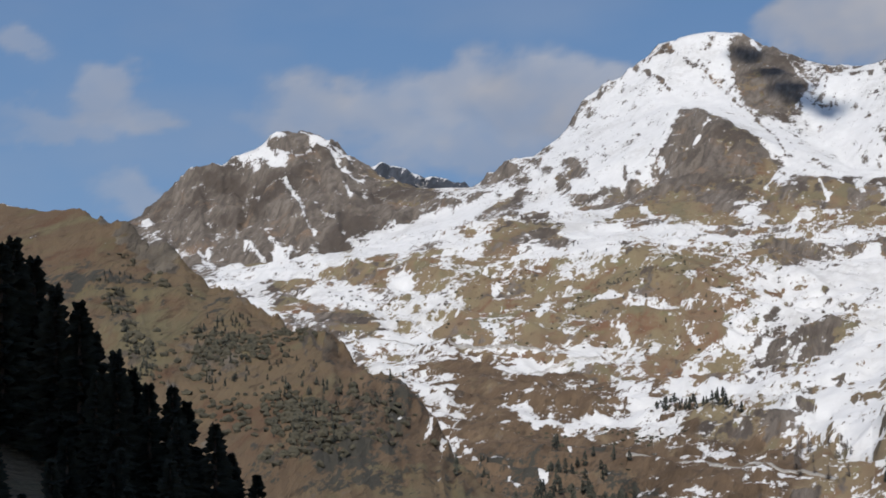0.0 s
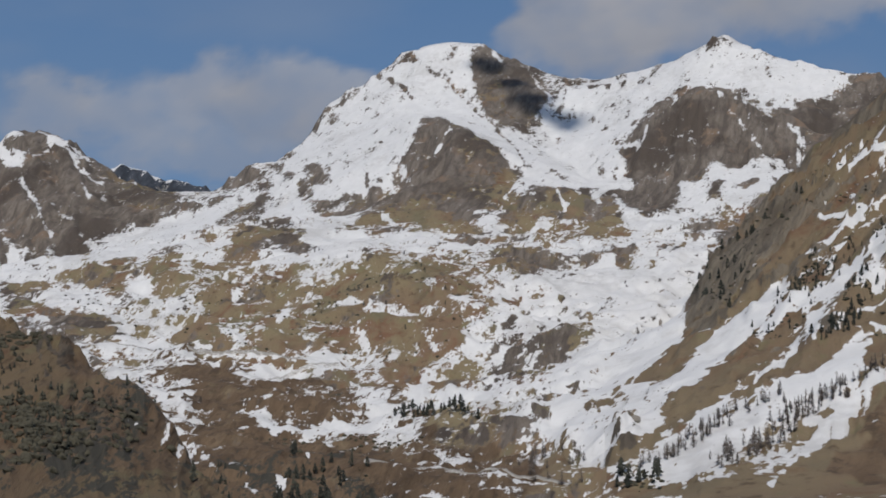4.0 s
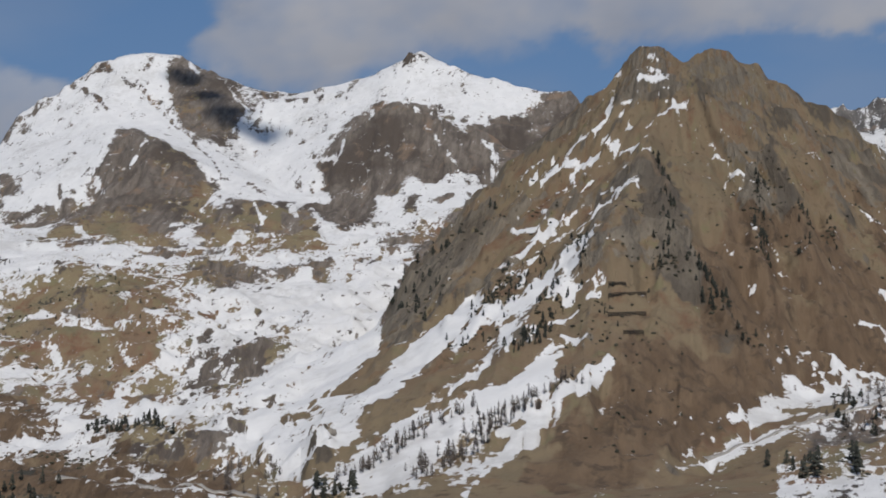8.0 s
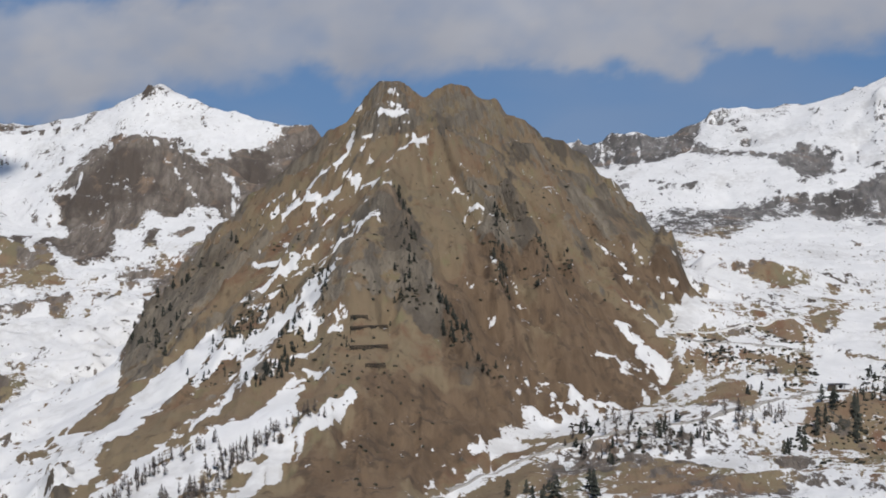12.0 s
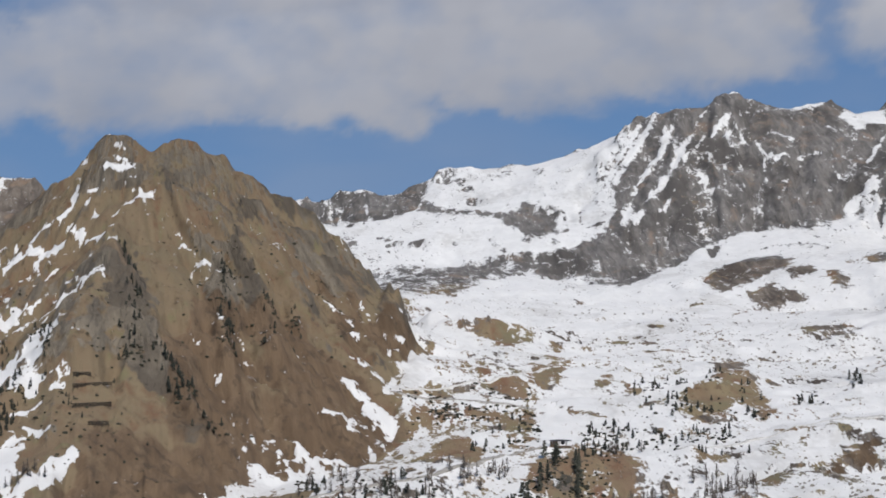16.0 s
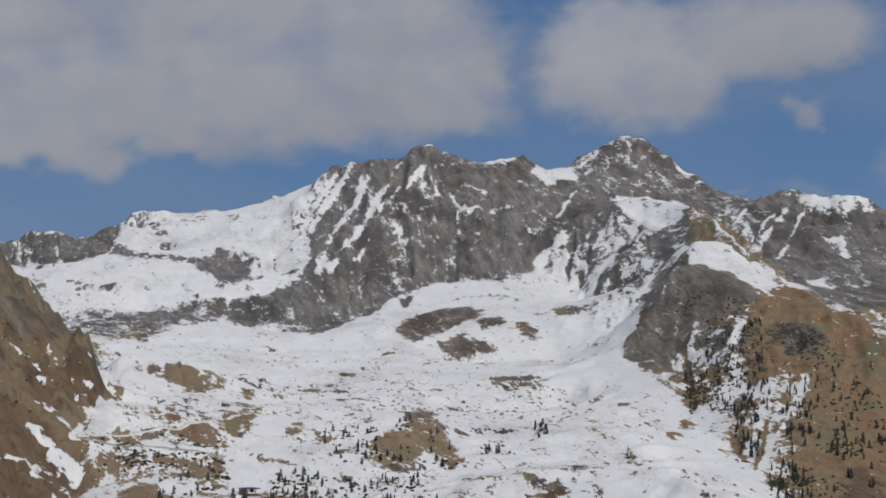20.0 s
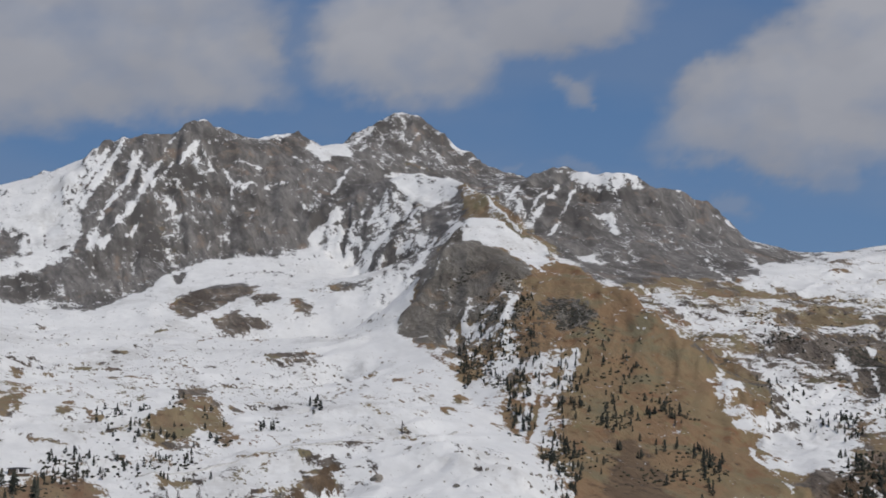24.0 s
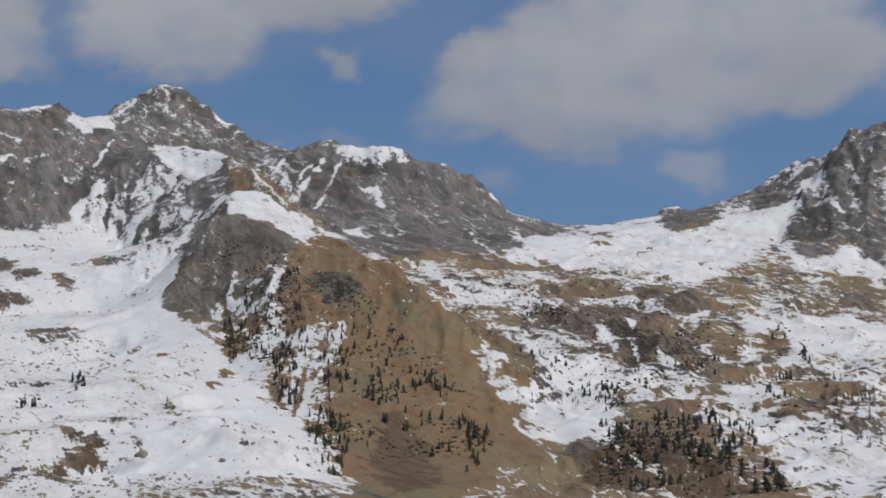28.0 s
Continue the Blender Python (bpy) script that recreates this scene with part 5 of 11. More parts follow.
lay("R", 370, 3422, 396, 3419, 398, 3442, 372, 3439)
lay("R", 1111, 3758, 1250, 3658, 1325, 3596, 1417, 3646, 1275, 3254, 1254, 3118, 1266, 2997, 1243, 2894, 1190, 2841, 1090, 2668, 1042, 2708, 1135, 3055, 1149, 3121, 1120, 3217, 1043, 3176, 978, 3233)
lay("r", 1120, 3217, 1189, 3230, 1230, 3140, 1219, 2910, 1090, 2668, 1040, 2725)
lay("r", 1116, 3694, 1250, 3658, 1333, 3586, 1412, 3634, 1223, 3205, 1163, 3277, 1119, 3407, 1060, 3432)
lay("s", 1219, 3250, 1247, 3102, 1256, 2971, 1210, 2960, 1201, 3120)
lay("s", 1151, 3244, 1204, 3212, 1216, 3158, 1155, 3137, 1126, 3172)
lay("S", 1152, 3441, 1207, 3402, 1214, 3420, 1159, 3458)
lay("S", 1320, 3556, 1197, 3348, 1197, 3335, 1321, 3549)
lay("S", 1185, 3645, 1234, 3614, 1239, 3626, 1187, 3651)
lay("S", 1173, 2917, 1184, 2872, 1186, 2877, 1177, 2927)
lay("S", 1266, 3687, 1437, 3919, 1325, 3596, 1267, 3603)
lay("W", 1425, 3636, 1326, 3189, 1565, 3571, 1293, 2961, 1260, 3006, 1264, 3170)
lay("s", 1430, 3883, 1508, 3915, 1579, 3925, 1580, 3878, 1531, 3807, 1431, 3684, 1390, 3707)
lay("R", 1594, 3927, 1631, 3888, 1676, 3838, 1691, 3723, 1713, 3606, 1585, 3439, 1573, 3574, 1488, 3639, 1456, 3681, 1531, 3807)
lay("S", 1647, 3820, 1666, 3819, 1677, 3837, 1661, 3845)
lay("R", 1554, 3546, 1560, 3437, 1534, 3207, 1486, 3040, 1184, 2495, 1242, 2779, 1286, 2946)
lay("T", 1554, 3546, 1560, 3437, 1534, 3207, 1486, 3040, 1184, 2495, 1242, 2779, 1286, 2946)
lay("W", 1207, 2789, 1220, 2710, 1030, 2219, 1073, 2180, 976, 1998, 1005, 2118, 988, 2179, 949, 2192)
lay("R", 851, 2083, 1114, 2658, 970, 2242, 963, 2124, 991, 2072, 900, 1927, 864, 1952, 841, 1946, 822, 1997)
lay("K", 851, 2083, 1114, 2658, 970, 2242, 963, 2124, 991, 2072, 900, 1927, 864, 1952, 841, 1946, 822, 1997)
lay("r", 841, 1946, 870, 1949, 910, 1947, 933, 1952, 855, 1790, 789, 1666, 718, 1539, 746, 1624, 792, 1763, 765, 1757)
lay("D", 841, 1946, 870, 1949, 910, 1947, 933, 1952, 855, 1790, 789, 1666, 718, 1539, 746, 1624, 792, 1763, 765, 1757)
lay("S", 752, 1714, 815, 1786, 841, 1781, 818, 1726, 747, 1614, 688, 1521, 647, 1511)
lay("S", 864, 1948, 893, 1967, 895, 1978, 865, 1955)
lay("S", 852, 1848, 882, 1868, 909, 1915, 909, 1923, 886, 1890, 855, 1862)
lay("r", 629, 2036, 687, 2091, 730, 2076, 686, 2010, 628, 1991)
lay("R", 466, 1364, 492, 1363, 484, 1329, 462, 1353)
lay("R", 411, 1402, 455, 1399, 498, 1392, 594, 1456, 650, 1495, 653, 1500, 607, 1489, 499, 1395, 460, 1416, 412, 1407)
lay("R", 420, 1418, 471, 1434, 505, 1398, 588, 1502, 590, 1508, 544, 1507, 488, 1486, 424, 1430)
lay("K", 759, 2806, 832, 2906, 941, 2895, 910, 2745, 876, 2777, 816, 2728, 752, 2717)
lay("K", 779, 2659, 828, 2680, 853, 2637, 829, 2600, 780, 2605)
lay("K", 901, 2676, 933, 2706, 928, 2641, 897, 2627)
lay("R", 759, 2806, 832, 2906, 941, 2895, 910, 2745, 876, 2777, 816, 2728, 752, 2717)
lay("R", 779, 2659, 828, 2680, 853, 2637, 829, 2600, 780, 2605)
lay("R", 901, 2676, 933, 2706, 928, 2641, 897, 2627)
lay("R", 664, 2372, 696, 2403, 704, 2432, 691, 2467)
lay("r", 834, 3048, 965, 3027, 969, 3042, 842, 3080)
lay("R", 973, 2729, 1002, 2734, 1005, 2743, 979, 2747)
lay("W", 961, 2564, 819, 2007, 802, 1855, 752, 1714, 621, 1522, 539, 1577, 531, 1719, 647, 1970, 738, 2007)
lay("R", 960, 1972, 1322, 2544, 961, 1786, 954, 1712, 944, 1605, 925, 1504, 918, 1446, 866, 1348, 803, 1212, 637, 1271, 732, 1419, 814, 1591, 868, 1720, 926, 1875)
lay("T", 960, 1972, 1322, 2544, 961, 1786, 954, 1712, 944, 1605, 925, 1504, 918, 1446, 866, 1348, 803, 1212, 637, 1271, 732, 1419, 814, 1591, 868, 1720, 926, 1875)
lay("S", 852, 1681, 852, 1663, 820, 1612, 748, 1505, 648, 1324, 657, 1362, 724, 1489, 798, 1606)
lay("R", 763, 1630, 852, 1765, 916, 1884, 928, 1866, 885, 1767, 845, 1674, 795, 1611, 710, 1470, 708, 1512)
lay("D", 763, 1630, 852, 1765, 916, 1884, 928, 1866, 885, 1767, 845, 1674, 795, 1611, 710, 1470, 708, 1512)
lay("D", 698, 1436, 728, 1443, 702, 1363, 665, 1310, 658, 1344)
lay("K", 913, 1822, 915, 1775, 881, 1695, 872, 1715)
lay("W", 576, 1525, 675, 1558, 710, 1539, 683, 1416, 599, 1224, 510, 1236, 524, 1314)
lay("r", 524, 1271, 554, 1240, 569, 1197, 501, 1215)
lay("S", 1682, 3393, 1729, 3326, 1786, 3245, 1785, 3210, 1742, 3233, 1711, 3314)
lay("s", 1564, 3365, 1627, 3370, 1676, 3367, 1670, 3306, 1559, 3229, 1573, 3161, 1616, 3201, 1533, 3081, 1509, 3126, 1544, 3297)
lay("R", 1670, 3306, 1774, 3201, 1814, 3229, 1839, 3164, 1876, 3143, 1922, 3020, 1779, 2797, 1646, 2761, 1544, 2770, 1537, 2855, 1561, 3002, 1586, 3141)
lay("S", 1658, 3145, 1684, 3159, 1683, 3097, 1645, 3097)
lay("S", 1660, 3096, 1619, 3010, 1625, 3014, 1663, 3094)
lay("S", 1482, 2915, 1522, 2907, 1366, 2583, 1385, 2664)
lay("s", 1368, 2454, 1391, 2397, 1276, 2141, 1188, 1943, 1127, 1891, 1245, 2174)
lay("S", 1696, 2828, 1580, 2577, 1522, 2442, 1532, 2453, 1619, 2633, 1707, 2842)
lay("R", 461, 1335, 492, 1360, 476, 1309, 452, 1310)
lay("R", 494, 1282, 507, 1305, 501, 1277, 487, 1250)
lay("R", 1792, 3177, 1883, 3138, 1884, 2979, 1927, 2894, 1753, 2721, 1709, 2795, 1557, 2725, 1498, 2734, 1713, 3123)
lay("W", 1770, 2783, 1797, 2665, 2002, 2894, 2053, 2806, 1954, 2622, 1977, 2528, 2063, 2559, 2147, 2511, 2057, 2421, 1884, 2298, 1657, 2121, 1557, 2079, 1557, 2184, 1609, 2403, 1595, 2460)
lay("R", 2084, 2813, 2240, 2950, 2096, 2679, 1991, 2538, 1921, 2516, 1938, 2585)
lay("r", 2120, 2615, 2249, 2629, 2315, 2627, 2260, 2581, 2169, 2537, 2088, 2545)
lay("S", 2273, 2671, 2308, 2633, 2306, 2634, 2299, 2704)
lay("W", 2053, 2502, 2165, 2532, 2291, 2600, 2228, 2515, 2114, 2444, 2018, 2404, 1930, 2354)
lay("R", 2314, 2627, 2301, 2536, 2326, 2465, 2011, 2140, 2005, 2167, 2066, 2257, 2001, 2225, 1920, 2209, 2008, 2364, 2147, 2482)
lay("S", 2282, 2475, 2237, 2386, 2238, 2384, 2284, 2473)
lay("S", 2149, 2442, 2152, 2410, 2129, 2350, 2105, 2379)
lay("S", 2220, 2371, 2106, 2292, 2028, 2229, 2027, 2222, 2097, 2271, 2208, 2351)
lay("S", 2300, 2537, 2309, 2584, 2279, 2548, 2290, 2522)
lay("S", 1917, 2258, 1909, 2185, 2020, 2208, 1977, 2104, 1796, 1913, 1808, 2000, 1784, 2065)
lay("R", 1382, 2540, 1523, 2558, 1507, 2371, 1518, 2268, 1513, 2122, 1524, 2011, 1374, 1836, 1283, 1858, 1342, 2071, 1355, 2159, 1265, 2099, 1375, 2374, 1270, 2286)
lay("S", 1694, 2830, 1532, 2511, 1486, 2362, 1503, 2385, 1566, 2556, 1709, 2847)
lay("S", 1491, 2455, 1515, 2337, 1531, 2361, 1514, 2493)
lay("S", 1279, 1960, 1352, 1969, 1377, 2007, 1287, 1974)
lay("r", 1230, 2096, 1226, 2007, 1303, 2036, 1243, 1858, 1147, 1715, 1120, 1787, 1132, 1892)
lay("R", 1349, 1859, 1440, 1901, 1354, 1735, 1303, 1741)
lay("S", 1283, 1858, 1336, 1840, 1288, 1785, 1262, 1817)
lay("S", 1190, 1960, 1275, 2006, 1204, 1870, 1130, 1815, 1144, 1885)
lay("S", 1356, 2390, 1386, 2361, 1222, 2096, 1251, 2191)
lay("R", 1282, 1799, 1269, 1676, 1257, 1565, 1172, 1467, 1230, 1586, 1202, 1607, 1222, 1737)
lay("S", 1306, 1606, 1368, 1633, 1254, 1515, 1161, 1411, 1084, 1273, 1053, 1266, 1158, 1442)
lay("R", 1304, 1575, 1343, 1575, 1233, 1455, 1239, 1488)
lay("S", 1103, 1714, 1080, 1615, 1057, 1541, 1019, 1468, 1000, 1397, 963, 1388, 940, 1407, 979, 1503)
lay("S", 870, 1362, 930, 1393, 937, 1351, 905, 1273, 841, 1198, 860, 1241, 869, 1301, 825, 1267, 844, 1318)
lay("S", 1116, 1506, 1121, 1491, 1044, 1380, 1084, 1459)
lay("S", 1077, 1415, 1047, 1344, 1049, 1269, 1000, 1224, 993, 1268)
lay("S", 861, 1384, 868, 1377, 872, 1384, 867, 1393)
lay("S", 834, 1330, 807, 1242, 802, 1195, 805, 1199, 814, 1250, 840, 1336)
lay("S", 1418, 1625, 1402, 1494, 1267, 1352, 1234, 1369, 1290, 1462)
lay("s", 955, 1123, 1038, 1153, 1040, 1111, 857, 917, 884, 982, 911, 1054)
lay("R", 861, 1212, 907, 1200, 883, 1102, 829, 977, 808, 941, 713, 1036, 815, 1177)
lay("T", 828, 1195, 900, 1228, 915, 1197, 864, 1059, 808, 1009, 759, 1096)
lay("R", 771, 1186, 784, 1132, 731, 1023, 643, 1029)
lay("D", 1111, 1246, 1117, 1198, 950, 1016, 958, 1064)
lay("D", 817, 1580, 872, 1488, 790, 1323, 706, 1291, 715, 1374)
lay("D", 923, 1864, 927, 1765, 888, 1669, 863, 1719)
lay("D", 828, 1195, 888, 1211, 903, 1181, 849, 1042, 808, 1009, 782, 1116)
lay("D", 1234, 1787, 1245, 1605, 1096, 1365, 992, 1328, 1060, 1527)
lay("r", 1847, 2066, 1837, 1955, 1618, 1724, 1707, 1911)
lay("K", 1288, 2026, 1241, 1786, 1161, 1671, 1145, 1767)
lay("W", -507, 1978, -476, 1975, -450, 2075, -414, 2185, -418, 2484, -295, 1726, -362, 1943, -296, 1569, -269, 1491, -251, 1520, -231, 1566, -210, 1589, -197, 1601, -204, 1509, -221, 1444, -221, 1342, -236, 1291, -248, 1255, -256, 1220, -262, 1164, -289, 1130, -446, 1740)
lay("R", -425, 1886, -399, 1981, -394, 2154, -292, 1736, -294, 1741, -397, 2161, -417, 2067, -429, 1899)
lay("R", -363, 1508, -346, 1579, -305, 1615, -307, 1621, -349, 1589, -365, 1516)
lay("R", -290, 1400, -264, 1425, -247, 1474, -256, 1517, -272, 1456, -293, 1409)
lay("R", -273, 1487, -277, 1463, -286, 1464, -278, 1427, -276, 1461, -271, 1482)
lay("W", -220, 1496, -205, 1584, -170, 1615, -141, 1613, -122, 1609, -121, 1544, -144, 1539, -166, 1534, -185, 1498, -195, 1443, -210, 1441)
lay("R", -221, 1342, -219, 1432, -195, 1443, -180, 1458, -180, 1413, -196, 1360, -208, 1312)
lay("S", -207, 1373, -200, 1423, -185, 1442, -172, 1471, -177, 1502, -187, 1444, -202, 1427, -212, 1396)
lay("R", -249, 1228, -235, 1266, -225, 1318, -217, 1315, -221, 1271, -234, 1240, -243, 1221)
lay("W", -224, 1207, -208, 1264, -196, 1334, -185, 1388, -176, 1416, -177, 1456, -163, 1506, -158, 1541, -141, 1558, -122, 1606, -111, 1526, -117, 1487, -130, 1483, -143, 1447, -150, 1399, -150, 1352, -163, 1327, -175, 1296, -190, 1269, -205, 1245, -212, 1201)
lay("R", -175, 1421, -171, 1459, -161, 1490, -158, 1458, -164, 1415, -171, 1407)
lay("R", -154, 1471, -138, 1490, -127, 1507, -128, 1507, -140, 1495, -156, 1481)
lay("R", -181, 1506, -162, 1545, -137, 1577, -121, 1606, -122, 1609, -139, 1583, -168, 1591, -182, 1514)
lay("R", -198, 1533, -175, 1579, -147, 1574, -148, 1576, -178, 1592, -199, 1536)
lay("S", -254, 1128, -231, 1187, -209, 1185, -194, 1221, -168, 1248, -147, 1260, -141, 1305, -141, 1337, -129, 1326, -120, 1260, -121, 1230, -134, 1210, -145, 1178, -170, 1158, -183, 1112, -191, 1082, -252, 1119)
lay("D", -181, 1234, -160, 1245, -146, 1251, -147, 1258, -162, 1251, -182, 1238)
lay("R", -208, 1202, -188, 1235, -171, 1268, -172, 1274, -190, 1243, -211, 1210)
lay("R", -174, 1292, -161, 1311, -143, 1327, -141, 1305, -153, 1277, -167, 1268)
lay("s", -183, 1076, -166, 1133, -144, 1170, -125, 1194, -113, 1216, -94, 1248, -89, 1298, -83, 1292, -90, 1259, -100, 1187, -109, 1172, -121, 1158, -136, 1113, -149, 1059)
lay("S", -165, 1083, -153, 1135, -135, 1155, -125, 1158, -126, 1136, -142, 1101, -149, 1059)
lay("R", -178, 1084, -163, 1159, -139, 1191, -112, 1214, -97, 1245, -98, 1247, -114, 1218, -140, 1199, -164, 1163, -179, 1088)
lay("R", -277, 1231, -268, 1258, -253, 1206, -256, 1167, -269, 1202)
lay("R", -311, 1310, -294, 1321, -276, 1278, -291, 1273)
lay("T", -365, 1275, -331, 1293, -287, 1209, -260, 1125, -321, 1122)
lay("r", -366, 1279, -331, 1293, -287, 1209, -260, 1125, -321, 1122)
lay("S", -86, 1918, -67, 1952, -61, 1913, -94, 1898)
lay("S", -83, 1972, -75, 1982, -76, 1965, -84, 1968)
lay("S", -68, 1877, -83, 1822, -94, 1785, -105, 1769, -103, 1766, -91, 1779, -80, 1810, -66, 1870)
lay("S", -51, 1880, -68, 1864, -81, 1798, -80, 1798, -65, 1855, -50, 1874)
lay("S", -123, 1884, -126, 1864, -141, 1841, -155, 1830, -153, 1830, -137, 1828, -121, 1855, -120, 1881)
lay("S", -106, 1881, -97, 1803, -96, 1806, -104, 1882)
lay("S", -54, 1855, -47, 1830, -46, 1833, -52, 1858)
lay("S", -109, 1769, -128, 1820, -141, 1816, -160, 1808, -178, 1785, -176, 1785, -156, 1796, -139, 1810, -123, 1780, -107, 1766)
lay("S", -189, 1898, -204, 1886, -183, 1837, -183, 1837, -196, 1848, -183, 1859)
lay("S", -148, 1683, -159, 1662, -165, 1661, -165, 1658, -157, 1656, -145, 1660)
lay("S", -196, 1758, -180, 1736, -180, 1739, -196, 1761)
lay("S", -194, 1670, -176, 1654, -177, 1660, -195, 1678)
lay("S", -135, 1699, -137, 1675, -134, 1664, -132, 1684)
lay("S", -91, 1740, -118, 1677, -138, 1647, -153, 1631, -152, 1628, -135, 1641, -116, 1671, -90, 1737)
lay("S", -80, 1779, -102, 1736, -120, 1659, -129, 1630, -126, 1608, -117, 1657, -99, 1733, -79, 1779)
lay("S", -97, 1672, -116, 1645, -134, 1633, -133, 1630, -114, 1640, -95, 1655)
lay("S", -86, 1633, -104, 1605, -118, 1604, -123, 1552, -120, 1541, -112, 1553, -100, 1588, -84, 1631)
lay("S", -104, 1663, -126, 1650, -152, 1645, -171, 1621, -170, 1618, -150, 1640, -123, 1637, -103, 1652)
lay("S", -60, 1903, -74, 1883, -73, 1883, -59, 1900)
lay("R", -197, 1601, -172, 1632, -162, 1630, -175, 1618, -192, 1596)
lay("S", -105, 1458, -95, 1463, -83, 1456, -101, 1448)
lay("S", -126, 1378, -116, 1405, -117, 1407, -127, 1383)
lay("S", -111, 1457, -117, 1447, -122, 1439, -121, 1436, -114, 1442, -109, 1455)
lay("S", -124, 1400, -131, 1406, -128, 1411)
lay("S", -127, 1368, -97, 1347, -98, 1352, -127, 1373)
lay("S", 56, 1744, 66, 1738, 66, 1738, 56, 1747)
lay("W", 109, 1757, 129, 1749, 151, 1712, 173, 1707, 176, 1718, 155, 1726, 132, 1752, 111, 1760)
lay("W", 107, 1821, 127, 1789, 129, 1798, 109, 1824)
lay("S", 120, 1765, 130, 1761, 132, 1764, 122, 1768)
lay("S", 144, 1797, 152, 1784, 153, 1787, 145, 1800)
lay("W", 149, 1763, 159, 1738, 174, 1736, 176, 1739, 163, 1752, 151, 1766)
lay("W", 131, 1714, 149, 1692, 170, 1701, 172, 1707, 151, 1691, 132, 1716)
lay("W", 130, 1690, 142, 1663, 156, 1659, 159, 1668, 146, 1680, 132, 1693)
lay("W", 112, 1646, 121, 1614, 132, 1589, 135, 1591, 127, 1625, 115, 1648)
lay("S", -42, 1635, -27, 1597, -13, 1557, -6, 1512, 6, 1489, 7, 1489, -4, 1512, -11, 1562, -25, 1599, -41, 1638)
lay("T", -40, 1426, 20, 1489, 86, 1507, 107, 1500, 59, 1397, -21, 1288, -76, 1253, -69, 1335)
lay("W", -490, 2901, -444, 3006, -411, 3032, -244, 1908, -419, 2837, -461, 2786, -499, 2716, -528, 2774, -514, 2891)
lay("S", -544, 3299, -498, 3099, -478, 3070, -477, 3075, -495, 3110, -543, 3305)
lay("S", -527, 3121, -502, 3082, -500, 3088, -525, 3122)
lay("S", -468, 3061, -444, 3006, -442, 3012, -466, 3066)
lay("S", -466, 3225, -425, 3115, -396, 3060, -395, 3071, -422, 3121, -466, 3237)
lay("S", -393, 3109, -233, 1959, -231, 1960, -392, 3114)
lay("S", -691, 3260, -675, 3115, -671, 3039, -665, 3024, -668, 3105, -687, 3255)
lay("R", -721, 3633, -733, 3554, -750, 3488, -748, 3488, -713, 3477, -711, 3597)
lay("R", -652, 3526, -692, 3569, -678, 3509, -649, 3526)
lay("W", 467, 4041, 683, 3948, 849, 3874, 845, 3752, 788, 3555, 732, 3399, 681, 3303, 672, 3516, 621, 3594, 551, 3786, 485, 3991)
lay("r", 840, 3780, 908, 3771, 1011, 3765, 1043, 3674, 987, 3596, 922, 3522, 863, 3418, 793, 3349, 740, 3296, 741, 3391, 785, 3517, 814, 3666)
lay("W", 978, 3719, 931, 3638, 865, 3531, 782, 3364, 743, 3301, 747, 3294, 788, 3350, 865, 3492, 938, 3623, 981, 3705)
lay("W", 929, 3732, 884, 3649, 840, 3575, 841, 3556, 890, 3635, 930, 3711)
lay("W", 882, 3777, 839, 3653, 762, 3436, 724, 3329, 727, 3316, 770, 3428, 846, 3638, 884, 3756)
lay("W", 867, 3620, 814, 3498, 758, 3387, 756, 3358, 814, 3461, 871, 3613)
lay("W", 1037, 3662, 1002, 3625, 969, 3628, 910, 3526, 911, 3513, 953, 3540, 1007, 3611, 1041, 3655)
lay("W", 1003, 3658, 977, 3672, 981, 3671, 1001, 3639)
lay("W", 856, 3762, 803, 3629, 807, 3628, 861, 3761)
lay("R", 879, 3757, 836, 3674, 840, 3673, 881, 3750)
lay("R", 854, 3610, 785, 3437, 742, 3337, 745, 3330, 788, 3423, 855, 3597)
lay("R", 906, 3637, 895, 3529, 900, 3535, 910, 3636)
lay("R", 955, 3691, 955, 3631, 960, 3637, 960, 3697)
lay("R", 803, 3347, 901, 3483, 972, 3542, 1037, 3615, 1166, 3637, 1026, 3212, 959, 3215, 873, 3157, 798, 3058, 728, 3042, 676, 2863, 601, 2921, 623, 3120, 542, 3092, 595, 3221, 669, 3247, 735, 3273)
lay("K", 803, 3347, 901, 3483, 972, 3542, 1037, 3615, 1166, 3637, 1026, 3212, 959, 3215, 873, 3157, 798, 3058, 728, 3042, 676, 2863, 601, 2921, 623, 3120, 542, 3092, 595, 3221, 669, 3247, 735, 3273)
lay("W", 1023, 3606, 994, 3529, 1009, 3511, 1046, 3579, 1037, 3609, 1031, 3604, 1033, 3564, 1013, 3530, 1005, 3539, 1028, 3605)
lay("W", 1060, 3582, 1037, 3484, 1040, 3444, 1046, 3449, 1045, 3481, 1065, 3581)
lay("W", 1031, 3415, 1016, 3363, 1023, 3367, 1035, 3414)
lay("W", 918, 3473, 920, 3434, 923, 3433, 923, 3478)
lay("W", 1050, 3441, 1086, 3437, 1088, 3443, 1051, 3447)
lay("s", 588, 3350, 672, 3516, 717, 3378, 726, 3281, 653, 3267)
lay("R", 461, 3993, 512, 3831, 603, 3680, 637, 3504, 611, 3363, 575, 3329, 538, 3417, 533, 3589, 477, 3744, 438, 3847)
lay("W", 468, 3850, 499, 3820, 501, 3839, 469, 3863)
lay("W", 539, 3697, 566, 3660, 569, 3679, 542, 3728)
lay("W", 873, 3157, 943, 3231, 1022, 3201, 974, 3052, 892, 2993, 815, 2917)
lay("R", 316, 3469, 342, 3419, 344, 3425, 320, 3492)
lay("R", 375, 3439, 391, 3396, 393, 3402, 379, 3457)
